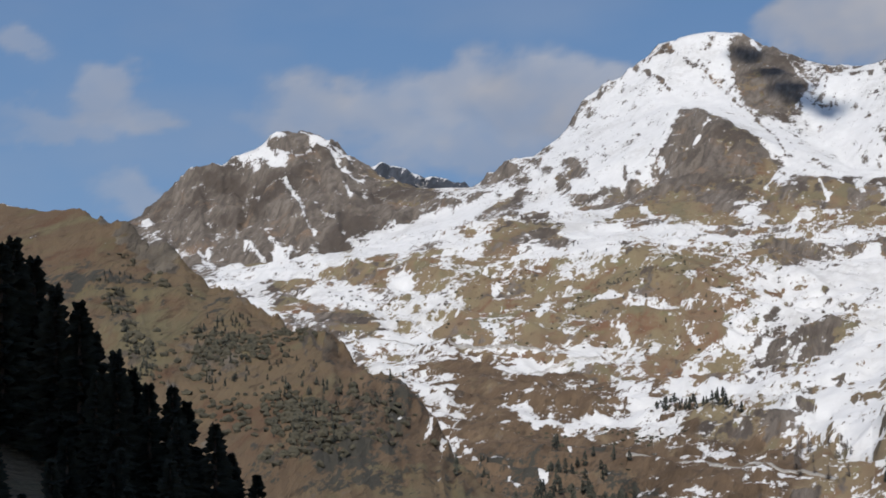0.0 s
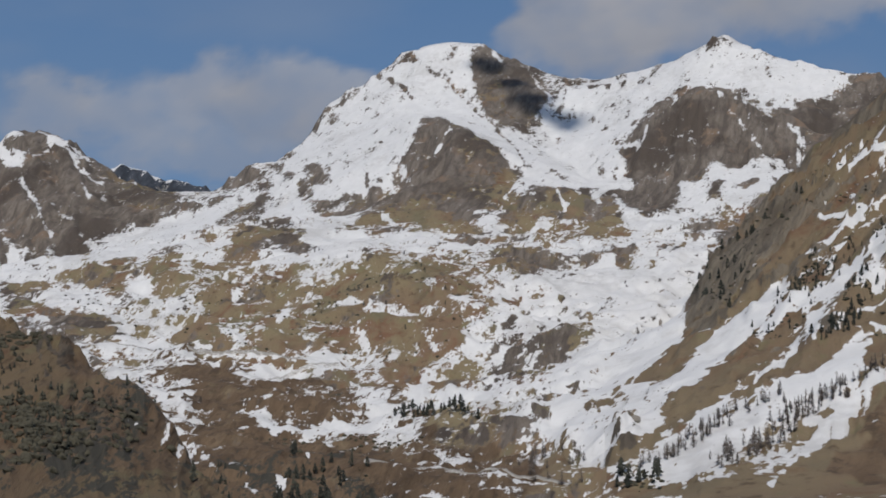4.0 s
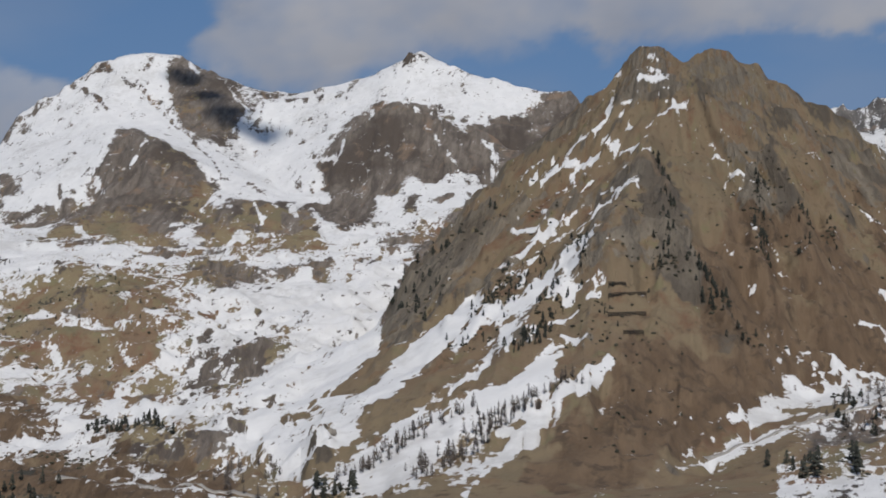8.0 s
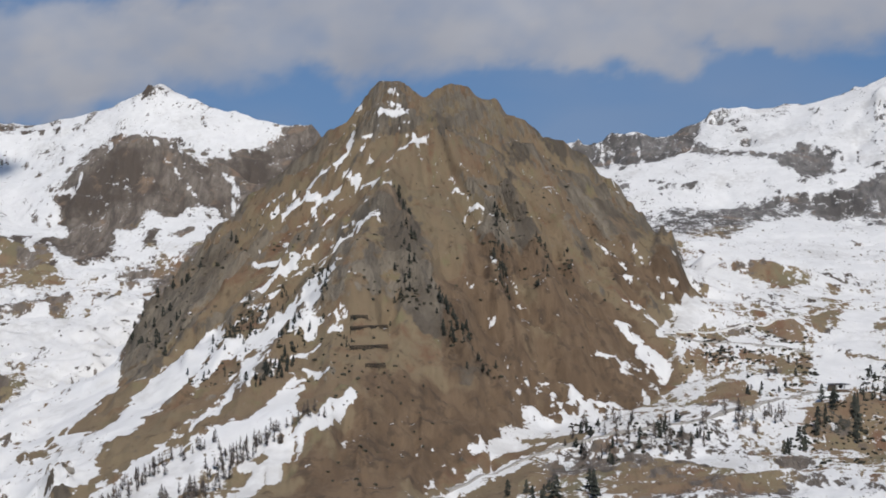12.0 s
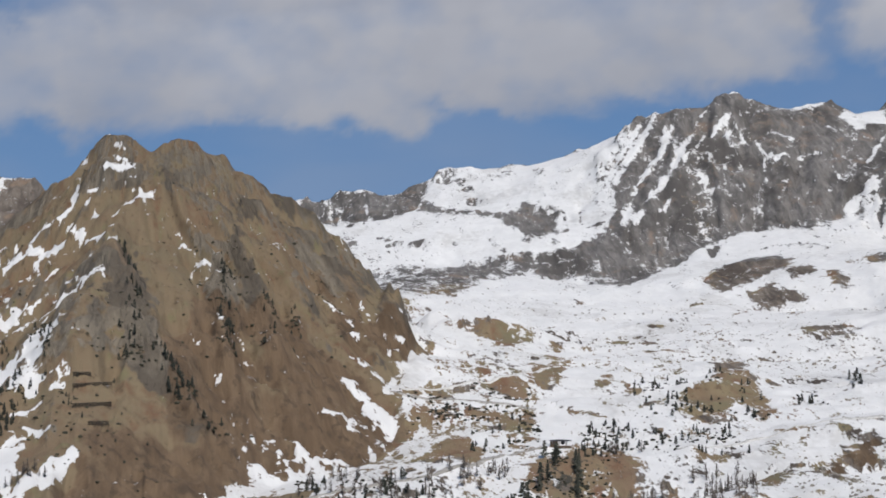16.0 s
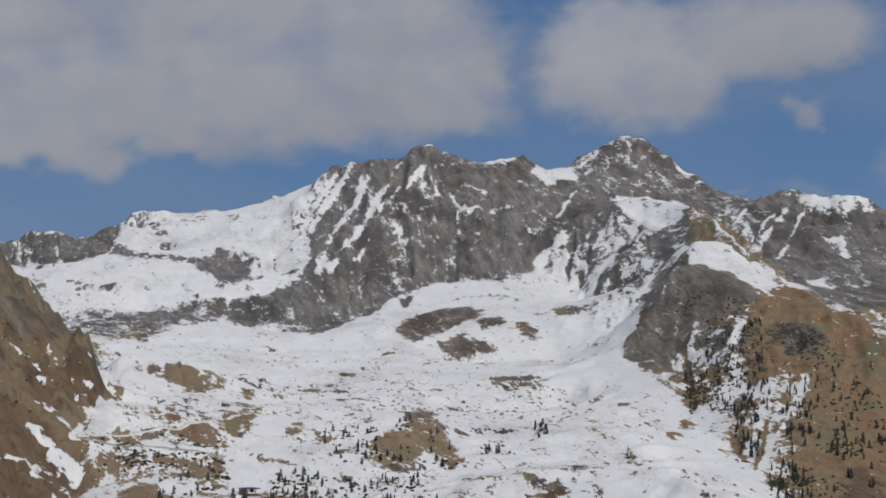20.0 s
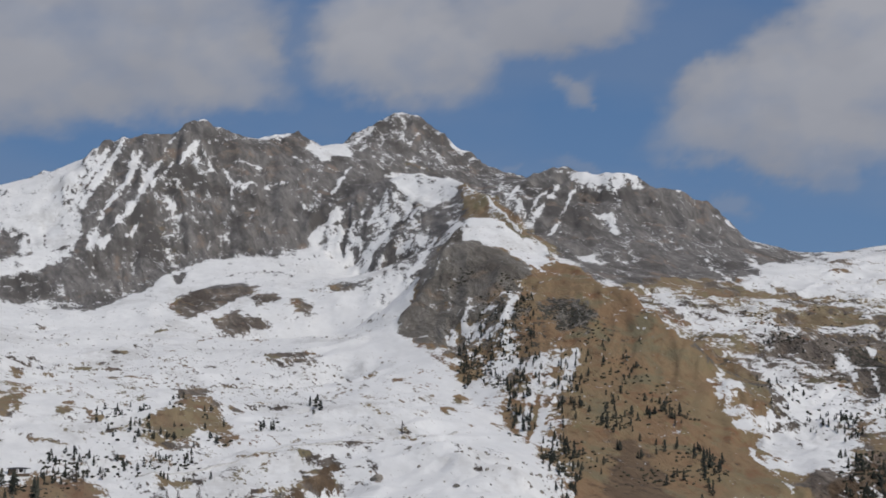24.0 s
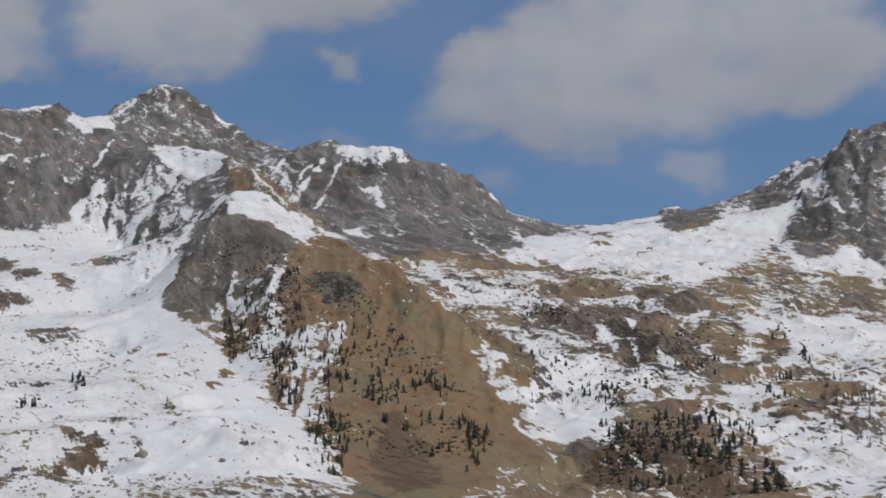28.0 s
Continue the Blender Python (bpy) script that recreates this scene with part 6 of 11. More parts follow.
lay("r", 364, 3161, 476, 3275, 554, 3211, 525, 3100, 440, 3028, 369, 2770, 292, 2756, 292, 3004)
lay("R", 394, 3246, 477, 3280, 529, 3238, 530, 3244, 479, 3297, 399, 3291)
lay("R", 752, 2818, 815, 2917, 870, 2922, 910, 2932, 847, 2786, 780, 2734, 742, 2719)
lay("K", 752, 2818, 815, 2917, 870, 2922, 910, 2932, 847, 2786, 780, 2734, 742, 2719)
lay("S", 1345, 2401, 1415, 2449, 1272, 2174, 1188, 1975, 1119, 1826, 1109, 1773, 1095, 1811, 1154, 1959, 1213, 2101)
lay("S", 1409, 2425, 1319, 2181, 1319, 2095, 1329, 2109, 1332, 2199, 1427, 2453)
lay("S", 1702, 2838, 1680, 2773, 1518, 2450, 1507, 2457, 1600, 2651)
lay("S", 1605, 2581, 1612, 2509, 1539, 2373, 1517, 2393)
lay("R", 1700, 2807, 1711, 2734, 1659, 2534, 1563, 2357, 1452, 2084, 1360, 1905, 1267, 1818, 1241, 1873, 1340, 2087, 1333, 2132, 1467, 2390)
lay("T", 1333, 2132, 1342, 2025, 1360, 1905, 1265, 1751, 1196, 1750, 1195, 1862)
lay("S", 1205, 1978, 1267, 2025, 1266, 1973, 1162, 1834, 1119, 1813)
lay("S", 1346, 1920, 1413, 1967, 1365, 1877, 1285, 1801, 1271, 1820)
lay("S", 1343, 1976, 1326, 1914, 1273, 1851)
lay("R", 1339, 1847, 1408, 1879, 1389, 1800, 1355, 1725, 1312, 1730, 1299, 1776)
lay("R", 1281, 1671, 1294, 1629, 1279, 1574, 1174, 1462, 1237, 1594)
lay("S", 1304, 1773, 1300, 1715, 1289, 1642, 1266, 1651, 1268, 1703)
lay("S", 1104, 1721, 1111, 1688, 1033, 1541, 1065, 1539, 1042, 1479, 1018, 1385, 967, 1357, 963, 1420, 957, 1455, 968, 1499)
lay("S", 934, 1495, 928, 1450, 937, 1416, 941, 1421, 936, 1458, 962, 1539)
lay("S", 1110, 1635, 1066, 1515, 1021, 1390, 1025, 1394, 1073, 1522, 1130, 1663)
lay("S", 874, 1363, 918, 1405, 924, 1380, 907, 1321, 922, 1294, 887, 1260, 836, 1196, 865, 1244, 844, 1252, 848, 1290, 826, 1282)
lay("S", 835, 1329, 806, 1252, 792, 1199, 795, 1202, 810, 1255, 839, 1333)
lay("S", 868, 1399, 883, 1400, 861, 1374)
lay("S", 893, 1407, 910, 1413, 912, 1415, 896, 1412)
lay("S", 1130, 1476, 1054, 1354, 1014, 1279, 1017, 1281, 1061, 1359, 1137, 1482)
lay("S", 1125, 1503, 1075, 1420, 1029, 1343, 1039, 1372)
lay("S", 1013, 1291, 1061, 1285, 960, 1165, 979, 1227, 996, 1263)
lay("S", 980, 1327, 975, 1275, 936, 1181, 951, 1199, 982, 1280, 984, 1331)
lay("S", 888, 1148, 879, 1090, 884, 1096, 893, 1153)
lay("S", 837, 1063, 822, 1015, 825, 1018, 845, 1072)
lay("T", 819, 1216, 885, 1235, 887, 1159, 806, 1030, 726, 1032)
lay("S", 1099, 1817, 1101, 1740, 1106, 1745, 1101, 1820)
lay("S", 1168, 1786, 1173, 1749, 1181, 1760, 1172, 1792)
lay("R", 1260, 1787, 1281, 1730, 1192, 1555, 1114, 1488, 1174, 1636)
lay("T", 1260, 1787, 1281, 1730, 1192, 1555, 1114, 1488, 1174, 1636)
lay("r", 1376, 3784, 1495, 3928, 1552, 3936, 1581, 3925, 1546, 3846, 1468, 3684, 1429, 3656, 1371, 3635, 1310, 3602)
lay("W", 1553, 3912, 1513, 3882, 1435, 3777, 1437, 3769, 1512, 3860, 1555, 3904)
lay("W", 1562, 3894, 1512, 3829, 1439, 3688, 1443, 3686, 1514, 3813, 1566, 3892)
lay("W", 1575, 3850, 1516, 3783, 1466, 3692, 1468, 3684, 1520, 3774, 1579, 3848)
lay("W", 1500, 3910, 1440, 3857, 1438, 3843, 1497, 3896)
lay("W", 1457, 3783, 1405, 3679, 1408, 3678, 1461, 3782)
lay("R", 1581, 3901, 1643, 3829, 1677, 3722, 1738, 3709, 1613, 3391, 1557, 3431, 1556, 3567, 1478, 3636, 1526, 3786)
lay("W", 1421, 3630, 1307, 3203, 1556, 3596, 1323, 3027, 1292, 3010, 1254, 2990, 1263, 3120, 1258, 3185)
lay("W", 1654, 3825, 1673, 3801, 1686, 3826, 1664, 3843)
lay("r", 1283, 3529, 1275, 3261, 1247, 3005, 1229, 2865, 1187, 2883, 1067, 2683, 1003, 2755)
lay("W", 1232, 3214, 1200, 3188, 1173, 3198, 1175, 3198, 1199, 3170, 1232, 3201)
lay("W", 1228, 3091, 1186, 3041, 1148, 3020, 1143, 2999, 1177, 3003, 1227, 3080)
lay("S", 1179, 2938, 1195, 2903, 1191, 2869, 1169, 2890)
lay("W", 1221, 3300, 1188, 3255, 1189, 3249, 1209, 3260)
lay("W", 1198, 2844, 1108, 2687, 1067, 2640, 1061, 2617, 1109, 2676, 1199, 2837)
lay("T", 1334, 3053, 1561, 3465, 1534, 3275, 1483, 3048, 1468, 2928, 1072, 2204, 1037, 2248, 1259, 2864)
lay("R", 1334, 3053, 1561, 3465, 1534, 3275, 1483, 3048, 1468, 2928, 1072, 2204, 1037, 2248, 1259, 2864)
lay("W", 1178, 2723, 1012, 2283, 1034, 2278, 1043, 2227, 1072, 2204, 1400, 2803, 974, 1987, 964, 2012, 1008, 2152, 981, 2178, 948, 2175)
lay("r", 1559, 3381, 1630, 3375, 1679, 3373, 1661, 3289, 1602, 3126, 1523, 3106, 1532, 3222)
lay("W", 1640, 3349, 1578, 3275, 1542, 3244, 1541, 3238, 1573, 3250, 1641, 3342)
lay("W", 1662, 3331, 1617, 3269, 1569, 3204, 1569, 3197, 1618, 3255, 1663, 3324)
lay("S", 1531, 3256, 1572, 3230, 1596, 3136, 1554, 3124, 1538, 3185)
lay("W", 1611, 3363, 1570, 3341, 1569, 3334, 1602, 3340)
lay("W", 1683, 3385, 1709, 3358, 1728, 3276, 1777, 3250, 1786, 3209, 1764, 3178, 1736, 3222, 1702, 3297)
lay("R", 1671, 3284, 1772, 3174, 1799, 3137, 1849, 3158, 1862, 3078, 1913, 3004, 1749, 2730, 1578, 2560, 1421, 2530, 1566, 2928, 1600, 3100)
lay("K", 1671, 3284, 1772, 3174, 1799, 3137, 1849, 3158, 1862, 3078, 1913, 3004, 1749, 2730, 1578, 2560, 1421, 2530, 1566, 2928, 1600, 3100)
lay("S", 1635, 3123, 1677, 3156, 1692, 3106, 1664, 3087, 1622, 3076)
lay("S", 1663, 3101, 1620, 3010, 1623, 3009, 1663, 3094)
lay("S", 1477, 2905, 1519, 2902, 1359, 2569, 1366, 2628)
lay("S", 1701, 2845, 1569, 2584, 1505, 2429, 1518, 2444, 1631, 2676, 1710, 2853)
lay("S", 1580, 2547, 1609, 2511, 1539, 2379, 1513, 2407)
lay("k", 928, 2255, 937, 2166, 977, 2087, 980, 2000, 910, 1915, 842, 1826, 793, 1863, 824, 2061)
lay("r", 928, 2255, 937, 2166, 977, 2087, 980, 2000, 910, 1915, 842, 1826, 793, 1863, 824, 2061)
lay("S", 896, 1986, 870, 1977, 852, 1973, 850, 1962, 865, 1955, 894, 1974)
lay("S", 881, 1873, 855, 1854, 842, 1860, 836, 1840, 854, 1839, 879, 1862)
lay("S", 945, 2021, 914, 1986, 913, 1978, 944, 2013)
lay("D", 942, 1948, 882, 1861, 844, 1821, 844, 1814, 880, 1846, 940, 1937)
lay("D", 897, 1949, 864, 1924, 823, 1861, 823, 1853, 862, 1909, 896, 1941)
lay("K", 758, 2801, 831, 2972, 855, 2862, 910, 2921, 930, 2839, 893, 2699, 853, 2738, 825, 2761, 791, 2706, 757, 2705)
lay("r", 758, 2801, 831, 2972, 855, 2862, 910, 2921, 930, 2839, 893, 2699, 853, 2738, 825, 2761, 791, 2706, 757, 2705)
lay("S", 812, 2730, 861, 2787, 890, 2825, 893, 2840, 863, 2802, 817, 2753)
lay("K", 756, 2608, 806, 2696, 853, 2656, 845, 2600, 767, 2486, 766, 2600)
lay("r", 756, 2608, 806, 2696, 853, 2656, 845, 2600, 767, 2486, 766, 2600)
lay("S", 784, 2653, 817, 2623, 819, 2628, 787, 2662)
lay("R", 905, 2680, 931, 2681, 942, 2636, 916, 2606, 896, 2627)
lay("r", 599, 2003, 654, 2078, 724, 2083, 728, 2037, 671, 2026, 610, 1956)
lay("r", 472, 2280, 557, 2083, 565, 2017, 475, 2004)
lay("R", 394, 1199, 464, 1321, 495, 1364, 480, 1318, 437, 1211)
lay("E", 394, 1199, 464, 1321, 495, 1364, 480, 1318, 437, 1211)
lay("T", -1123, 2207, -807, 1992, -737, 2408, -530, 1932, -456, 1491, -507, 1252, -293, 576)
# earth tone over the low pasture also paints in the shade there
lay("E", -795, 1564, -700, 1595, -522, 1512, -408, 1278, -342, 1279, -286, 1096, -270, 531)
lay("R", -806, 1585, -708, 1588, -627, 1547, -576, 1579, -535, 1414, -613, 1396, -720, 1416)
lay("R", -552, 1258, -468, 1356, -452, 1285, -397, 1221, -292, 1119, -286, 1096, -368, 1086, -490, 1210)
lay("S", -685, 1377, -658, 1370, -614, 1312, -616, 1292, -647, 1319)
lay("S", -294, 595, -291, 597, -286, 596, -508, 1097, -480, 1029, -277, 578, -287, 584)
lay("S", -517, 1093, -503, 1148, -505, 1152, -518, 1095)
lay("S", -685, 1538, -673, 1594, -645, 1593, -644, 1528)
lay("S", -806, 1585, -743, 1569, -701, 1598, -640, 1620, -647, 1640, -704, 1603, -745, 1575, -807, 1588)
lay("S", -666, 1672, -658, 1688, -627, 1644, -641, 1617)
lay("S", -580, 1568, -514, 1489, -491, 1452, -512, 1428, -524, 1424)
lay("S", -404, 1249, -389, 1251, -367, 1174, -370, 1138)
lay("S", -543, 1400, -510, 1399, -474, 1348, -489, 1294, -520, 1285, -524, 1362)
lay("S", -401, 1089, -373, 1124, -323, 1101, -282, 1104, -282, 1108, -326, 1114, -376, 1132, -402, 1093)
lay("D", -271, 550, -482, 1058, -449, 1074, -399, 1073, -400, 1079, -452, 1080, -488, 1071, -273, 551)
lay("D", -461, 1085, -431, 1112, -402, 1143, -428, 1219, -467, 1203, -463, 1090)
lay("S", -557, 1400, -539, 1383, -540, 1374)
lay("S", -543, 1751, -519, 1710, -502, 1712, -503, 1715, -519, 1717, -544, 1761)
lay("S", -475, 1714, -478, 1786, -448, 1715, -418, 1524, -449, 1532, -469, 1567)
lay("S", -575, 1764, -546, 1708, -545, 1712, -574, 1765)
lay("S", -728, 1874, -690, 1856, -692, 1862, -729, 1878)
lay("S", -777, 1854, -723, 1747, -723, 1751, -776, 1855)
lay("S", -774, 1708, -731, 1665, -733, 1671, -774, 1711)
lay("E", -81, 1346, -22, 1379, 64, 1500, 129, 1611, 147, 1550, 82, 1429, 18, 1321, -19, 1213, -60, 1050, -130, 1058, -120, 1143, -90, 1198, -82, 1270)
lay("E", 109, 1824, 153, 1784, 199, 1776, 171, 1701, 120, 1677)
lay("r", 2295, 2605, 2297, 2532, 2314, 2453, 2011, 2140, 2014, 2227, 1946, 2226, 2139, 2473)
lay("T", 1282, 1799, 1284, 1597, 1161, 1411, 1165, 1539, 1201, 1707)
lay("S", 2206, 2459, 2255, 2484, 2288, 2477, 2290, 2483, 2264, 2499, 2207, 2466)
lay("S", 2169, 2343, 2104, 2300, 2103, 2294, 2172, 2341)
lay("S", 2172, 2400, 2117, 2354, 2123, 2355, 2174, 2398)
# dark earth and scrub at the hill's end, with its shade painted in
lay("E", -348, 626, -799, 1495, -309, 598, -287, 580, -269, 577, -278, 501)
lay("R", -348, 626, -799, 1495, -309, 598, -287, 580, -269, 577, -278, 501)
lay("D", -333, 599, -324, 606, -303, 586, -279, 560, -269, 556, -278, 501)
lay("s", 728, 1567, 820, 1725, 854, 1742, 861, 1705, 823, 1617, 766, 1519, 715, 1419, 664, 1302, 584, 1116, 545, 1036, 458, 1026)
lay("D", 853, 1746, 800, 1671, 749, 1586, 748, 1577, 800, 1657, 855, 1741)
lay("D", 859, 1706, 803, 1590, 749, 1495, 692, 1379, 642, 1263, 550, 1063, 560, 1076, 653, 1272, 699, 1379, 751, 1484, 809, 1587, 861, 1701)
lay("S", 827, 1672, 762, 1560, 670, 1387, 672, 1386, 762, 1550, 828, 1668)
lay("S", 785, 1630, 716, 1511, 567, 1214, 568, 1211, 714, 1497, 786, 1626)
lay("R", 792, 1619, 740, 1532, 661, 1383, 662, 1380, 738, 1520, 791, 1613)
lay("S", 858, 1678, 822, 1618, 790, 1559, 792, 1558, 825, 1617, 860, 1677)
lay("D", 916, 1737, 916, 1688, 806, 1446, 753, 1390, 826, 1568)
lay("E", 825, 1209, 891, 1228, 888, 1154, 839, 1018, 803, 976, 713, 1046)
lay("r", 961, 1365, 1015, 1357, 929, 1186, 900, 1092, 829, 1006, 881, 1144, 900, 1241)
lay("E", 760, 1423, 762, 1348, 662, 1133, 564, 1042, 665, 1262)
lay("E", -348, 636, -304, 604, -526, 1110, -266, 569, -278, 487, -313, 542)
lay("D", -1585, 2454, -1264, 2008, -395, 640, -345, 570, -343, 555, -394, 617)
lay("K", -517, 722, -497, 719, -1649, 2553, -1249, 2022, -1272, 2007, -469, 694, -492, 694)
lay("K", -935, 1617, -940, 1682, -828, 1533, -342, 616)
lay("K", -20, 1802, 5, 1730, 20, 1635, 23, 1649, 10, 1757, -18, 1806)
lay("K", 13, 1733, 20, 1613, 23, 1514, 26, 1514, 25, 1619, 16, 1736)
lay("K", 47, 1759, 49, 1646, 57, 1574, 60, 1580, 54, 1657, 51, 1759)
lay("K", 76, 1723, 79, 1642, 82, 1648, 79, 1720)
lay("K", -66, 1582, -32, 1473, -6, 1403, -4, 1407, -29, 1481, -64, 1593)
lay("K", -34, 1736, -14, 1613, 1, 1533, 4, 1538, -9, 1619, -31, 1739)
lay("K", 37, 1824, 72, 1744, 75, 1761, 41, 1839)
lay("K", -4, 1806, 37, 1775, 39, 1781, -2, 1815)
lay("D", 14, 1633, 22, 1567, 25, 1578, 17, 1644)
lay("D", 55, 1697, 57, 1585, 59, 1585, 58, 1703)
lay("D", 78, 1708, 77, 1631, 80, 1642, 81, 1708)
lay("T", 31, 1736, 34, 1594, 39, 1519, 42, 1524, 38, 1594, 34, 1748)
lay("T", -3, 1624, 5, 1541, 17, 1469, 19, 1474, 9, 1546, -1, 1627)
lay("W", 352, 1851, 381, 1842, 324, 1609, 291, 1492, 263, 1388, 237, 1361, 262, 1492, 290, 1590)
lay("W", 172, 1666, 210, 1697, 246, 1698, 219, 1655, 178, 1637)
lay("W", 281, 2447, 327, 2515, 287, 2148, 232, 1876, 207, 1775, 234, 1803, 198, 1728, 183, 1738)
lay("R", 265, 1692, 288, 1706, 313, 1775, 338, 1780, 292, 1598, 275, 1598, 263, 1646)
lay("T", 265, 1692, 288, 1706, 313, 1775, 338, 1780, 292, 1598, 275, 1598, 263, 1646)
lay("R", 159, 1600, 239, 1655, 251, 1602, 276, 1584, 255, 1485, 227, 1511, 168, 1429, 149, 1502)
lay("T", 159, 1600, 239, 1655, 251, 1602, 276, 1584, 255, 1485, 227, 1511, 168, 1429, 149, 1502)
lay("S", 199, 1504, 226, 1503, 228, 1456, 197, 1394)
lay("S", 192, 1563, 171, 1482, 172, 1479, 194, 1563)
lay("R", 234, 1345, 269, 1379, 326, 1427, 306, 1304, 248, 1100, 215, 1140, 226, 1277)
lay("T", 234, 1345, 269, 1379, 326, 1427, 306, 1304, 248, 1100, 215, 1140, 226, 1277)
lay("S", 250, 1347, 228, 1270, 229, 1267, 251, 1346)
lay("S", 291, 1365, 283, 1295, 285, 1295, 293, 1369)
lay("R", 376, 1772, 342, 1643, 326, 1583, 327, 1580, 345, 1639, 377, 1769)
lay("R", 463, 1742, 508, 1785, 462, 1560, 425, 1528, 409, 1558)
lay("T", 463, 1742, 508, 1785, 462, 1560, 425, 1528, 409, 1558)
lay("W", 376, 1732, 427, 1812, 450, 1752, 385, 1555, 350, 1547)
lay("S", -1601, 2775, -1544, 2702, -1508, 2662, -1507, 2669, -1544, 2714, -1600, 2782)
lay("S", -1554, 2770, -1506, 2729, -1472, 2706, -1472, 2712, -1505, 2736, -1552, 2772)
lay("S", -1525, 2824, -1492, 2792, -1502, 2817, -1525, 2830)
lay("S", -1591, 2595, -1542, 2559, -1266, 2123, -1520, 2554, -1549, 2578, -1592, 2600)
lay("S", -1566, 2635, -1532, 2618, -1494, 2581, -1501, 2600, -1535, 2635, -1566, 2641)
lay("S", -1508, 2573, -1196, 2096, -1182, 2100, -1185, 2107, -1216, 2133, -1517, 2591)
lay("S", -1488, 2632, -1177, 2116, -1142, 2084, -1156, 2114, -1191, 2151, -1489, 2643)
lay("S", -1647, 2547, -1606, 2507, -1614, 2526, -1647, 2553)
lay("S", -1638, 2566, -1382, 2199, -1382, 2204, -1627, 2554)
lay("S", -1835, 2667, -1820, 2690, -1792, 2636)
lay("W", -1436, 2661, -1425, 2678, -1445, 2756, -1408, 2805, -1396, 2865, -1311, 2817, -1237, 2576, -1168, 2310, -1149, 2174, -1149, 2136)
lay("S", -1299, 2118, -1173, 2030, -1114, 2008, -1161, 2092, -1183, 2047, -1356, 2210)
lay("S", -1249, 2022, -1221, 2029, -1116, 1880, -1163, 1895)
lay("D", -458, 641, -438, 618, -415, 602, -391, 575, -392, 579, -419, 611, -440, 625, -458, 644)
lay("D", -436, 645, -422, 626, -422, 628, -435, 646)
lay("D", -405, 640, -379, 601, -357, 567, -346, 545, -343, 543, -353, 566, -377, 603, -405, 642)
lay("D", -318, 553, -315, 563, -305, 552, -308, 559, -318, 569, -319, 556)
lay("K", -363, 639, -346, 618, -347, 635, -349, 637, -348, 624, -362, 641)
lay("K", -938, 1609, -354, 619, -339, 595, -339, 597, -354, 622, -963, 1657)
lay("D", -324, 625, -306, 601, -297, 581, -296, 582, -305, 604, -734, 1421)
lay("E", -3, 1647, 85, 1702, 150, 1654, 145, 1485, 55, 1380, -22, 1288, -28, 1527)
lay("R", -215, 1468, -190, 1518, -167, 1594, -125, 1600, -127, 1611, -170, 1596, -197, 1549, -217, 1473)
lay("R", -160, 1356, -149, 1429, -131, 1465, -113, 1505, -115, 1513, -136, 1488, -153, 1441, -163, 1369)
lay("R", -227, 1309, -224, 1414, -201, 1432, -204, 1442, -228, 1423, -229, 1313)
lay("R", -178, 1169, -156, 1214, -128, 1219, -129, 1225, -158, 1220, -180, 1173)
lay("R", -224, 1190, -204, 1241, -190, 1301, -193, 1307, -206, 1247, -226, 1192)
lay("S", -142, 1316, -136, 1326, -137, 1326, -143, 1316)
lay("S", -93, 1869, -103, 1846, -111, 1802, -109, 1793, -98, 1812, -91, 1866)
lay("R", -140, 1828, -156, 1821, -169, 1798, -168, 1798, -153, 1818, -138, 1828)
lay("b", -1840, 2671, -1832, 2726, -1808, 2774, -1776, 2831, -1713, 2875, -1724, 2953, -1719, 3003, -1666, 2970, -1616, 3003, -2050, 3947, -1989, 3970, -1949, 4008, -1403, 2907, -1418, 2788, -1432, 2716, -1176, 2169, -1478, 2615, -1218, 2113, -1386, 2281, -1630, 2532, -1768, 2630)
lay("W", -1783, 2833, -1766, 2870, -1718, 2922, -1698, 2908, -1723, 2892, -1681, 2888, -1653, 2849, -1670, 2822, -1717, 2844)
lay("W", -1718, 3002, -1657, 2965, -1633, 2983, -1616, 3003, -1616, 2941, -1665, 2948)
streak("W", 4.0, -1650, 2863, -1661, 2921, -1652, 2934)
streak("W", 7.9, -1636, 2801, -1598, 2772, -1532, 2693, -1502, 2668)
streak("W", 3.1, -1555, 2763, -1508, 2734, -1470, 2703)
lay("W", -1571, 2636, -1527, 2605, -1501, 2603, -1199, 2123, -1242, 2126, -1545, 2609)
streak("W", 8.5, -1592, 2603, -1533, 2555, -1255, 2119)
lay("W", -1487, 2632, -1184, 2153, -1148, 2118, -1168, 2096, -1196, 2130)
streak("W", 4.2, -1648, 2552, -1598, 2505)
streak("W", 3.9, -1644, 2570, -1326, 2127)
streak("W", 8.4, -1602, 2932, -1583, 2930)
streak("W", 6.0, -1568, 2913, -1547, 2916)
streak("W", 3.9, -1558, 2865, -1520, 2824)
streak("W", 4.7, -2053, 3952, -1522, 2995)
lay("W", -1840, 2671, -1823, 2687, -1795, 2630)
lay("W", -1371, 2212, -1206, 2010, -1085, 1832, -416, 676)
lay("W", -1249, 1976, -1263, 2119, -1201, 2083, -1088, 2005, -1101, 2002, -1189, 2034)
streak("W", 2.2, -413, 678, -1001, 1700)
streak("W", 4.3, -1249, 1976, -1228, 2047)
lay("s", -1143, 2122, -1271, 2777, -1022, 2419, -925, 2344, -510, 1289, -290, 594, -306, 609, -845, 1568, -1051, 1823, -1110, 2005)
lay("B", -1057, 2346, -1039, 2420, -961, 2353, -812, 2040, -819, 1971, -929, 2163, -867, 1985, -908, 2030, -960, 2114)
lay("B", -1068, 1997, -1129, 2203, -1006, 1978, -970, 1879, -1045, 1941, -1108, 2001)
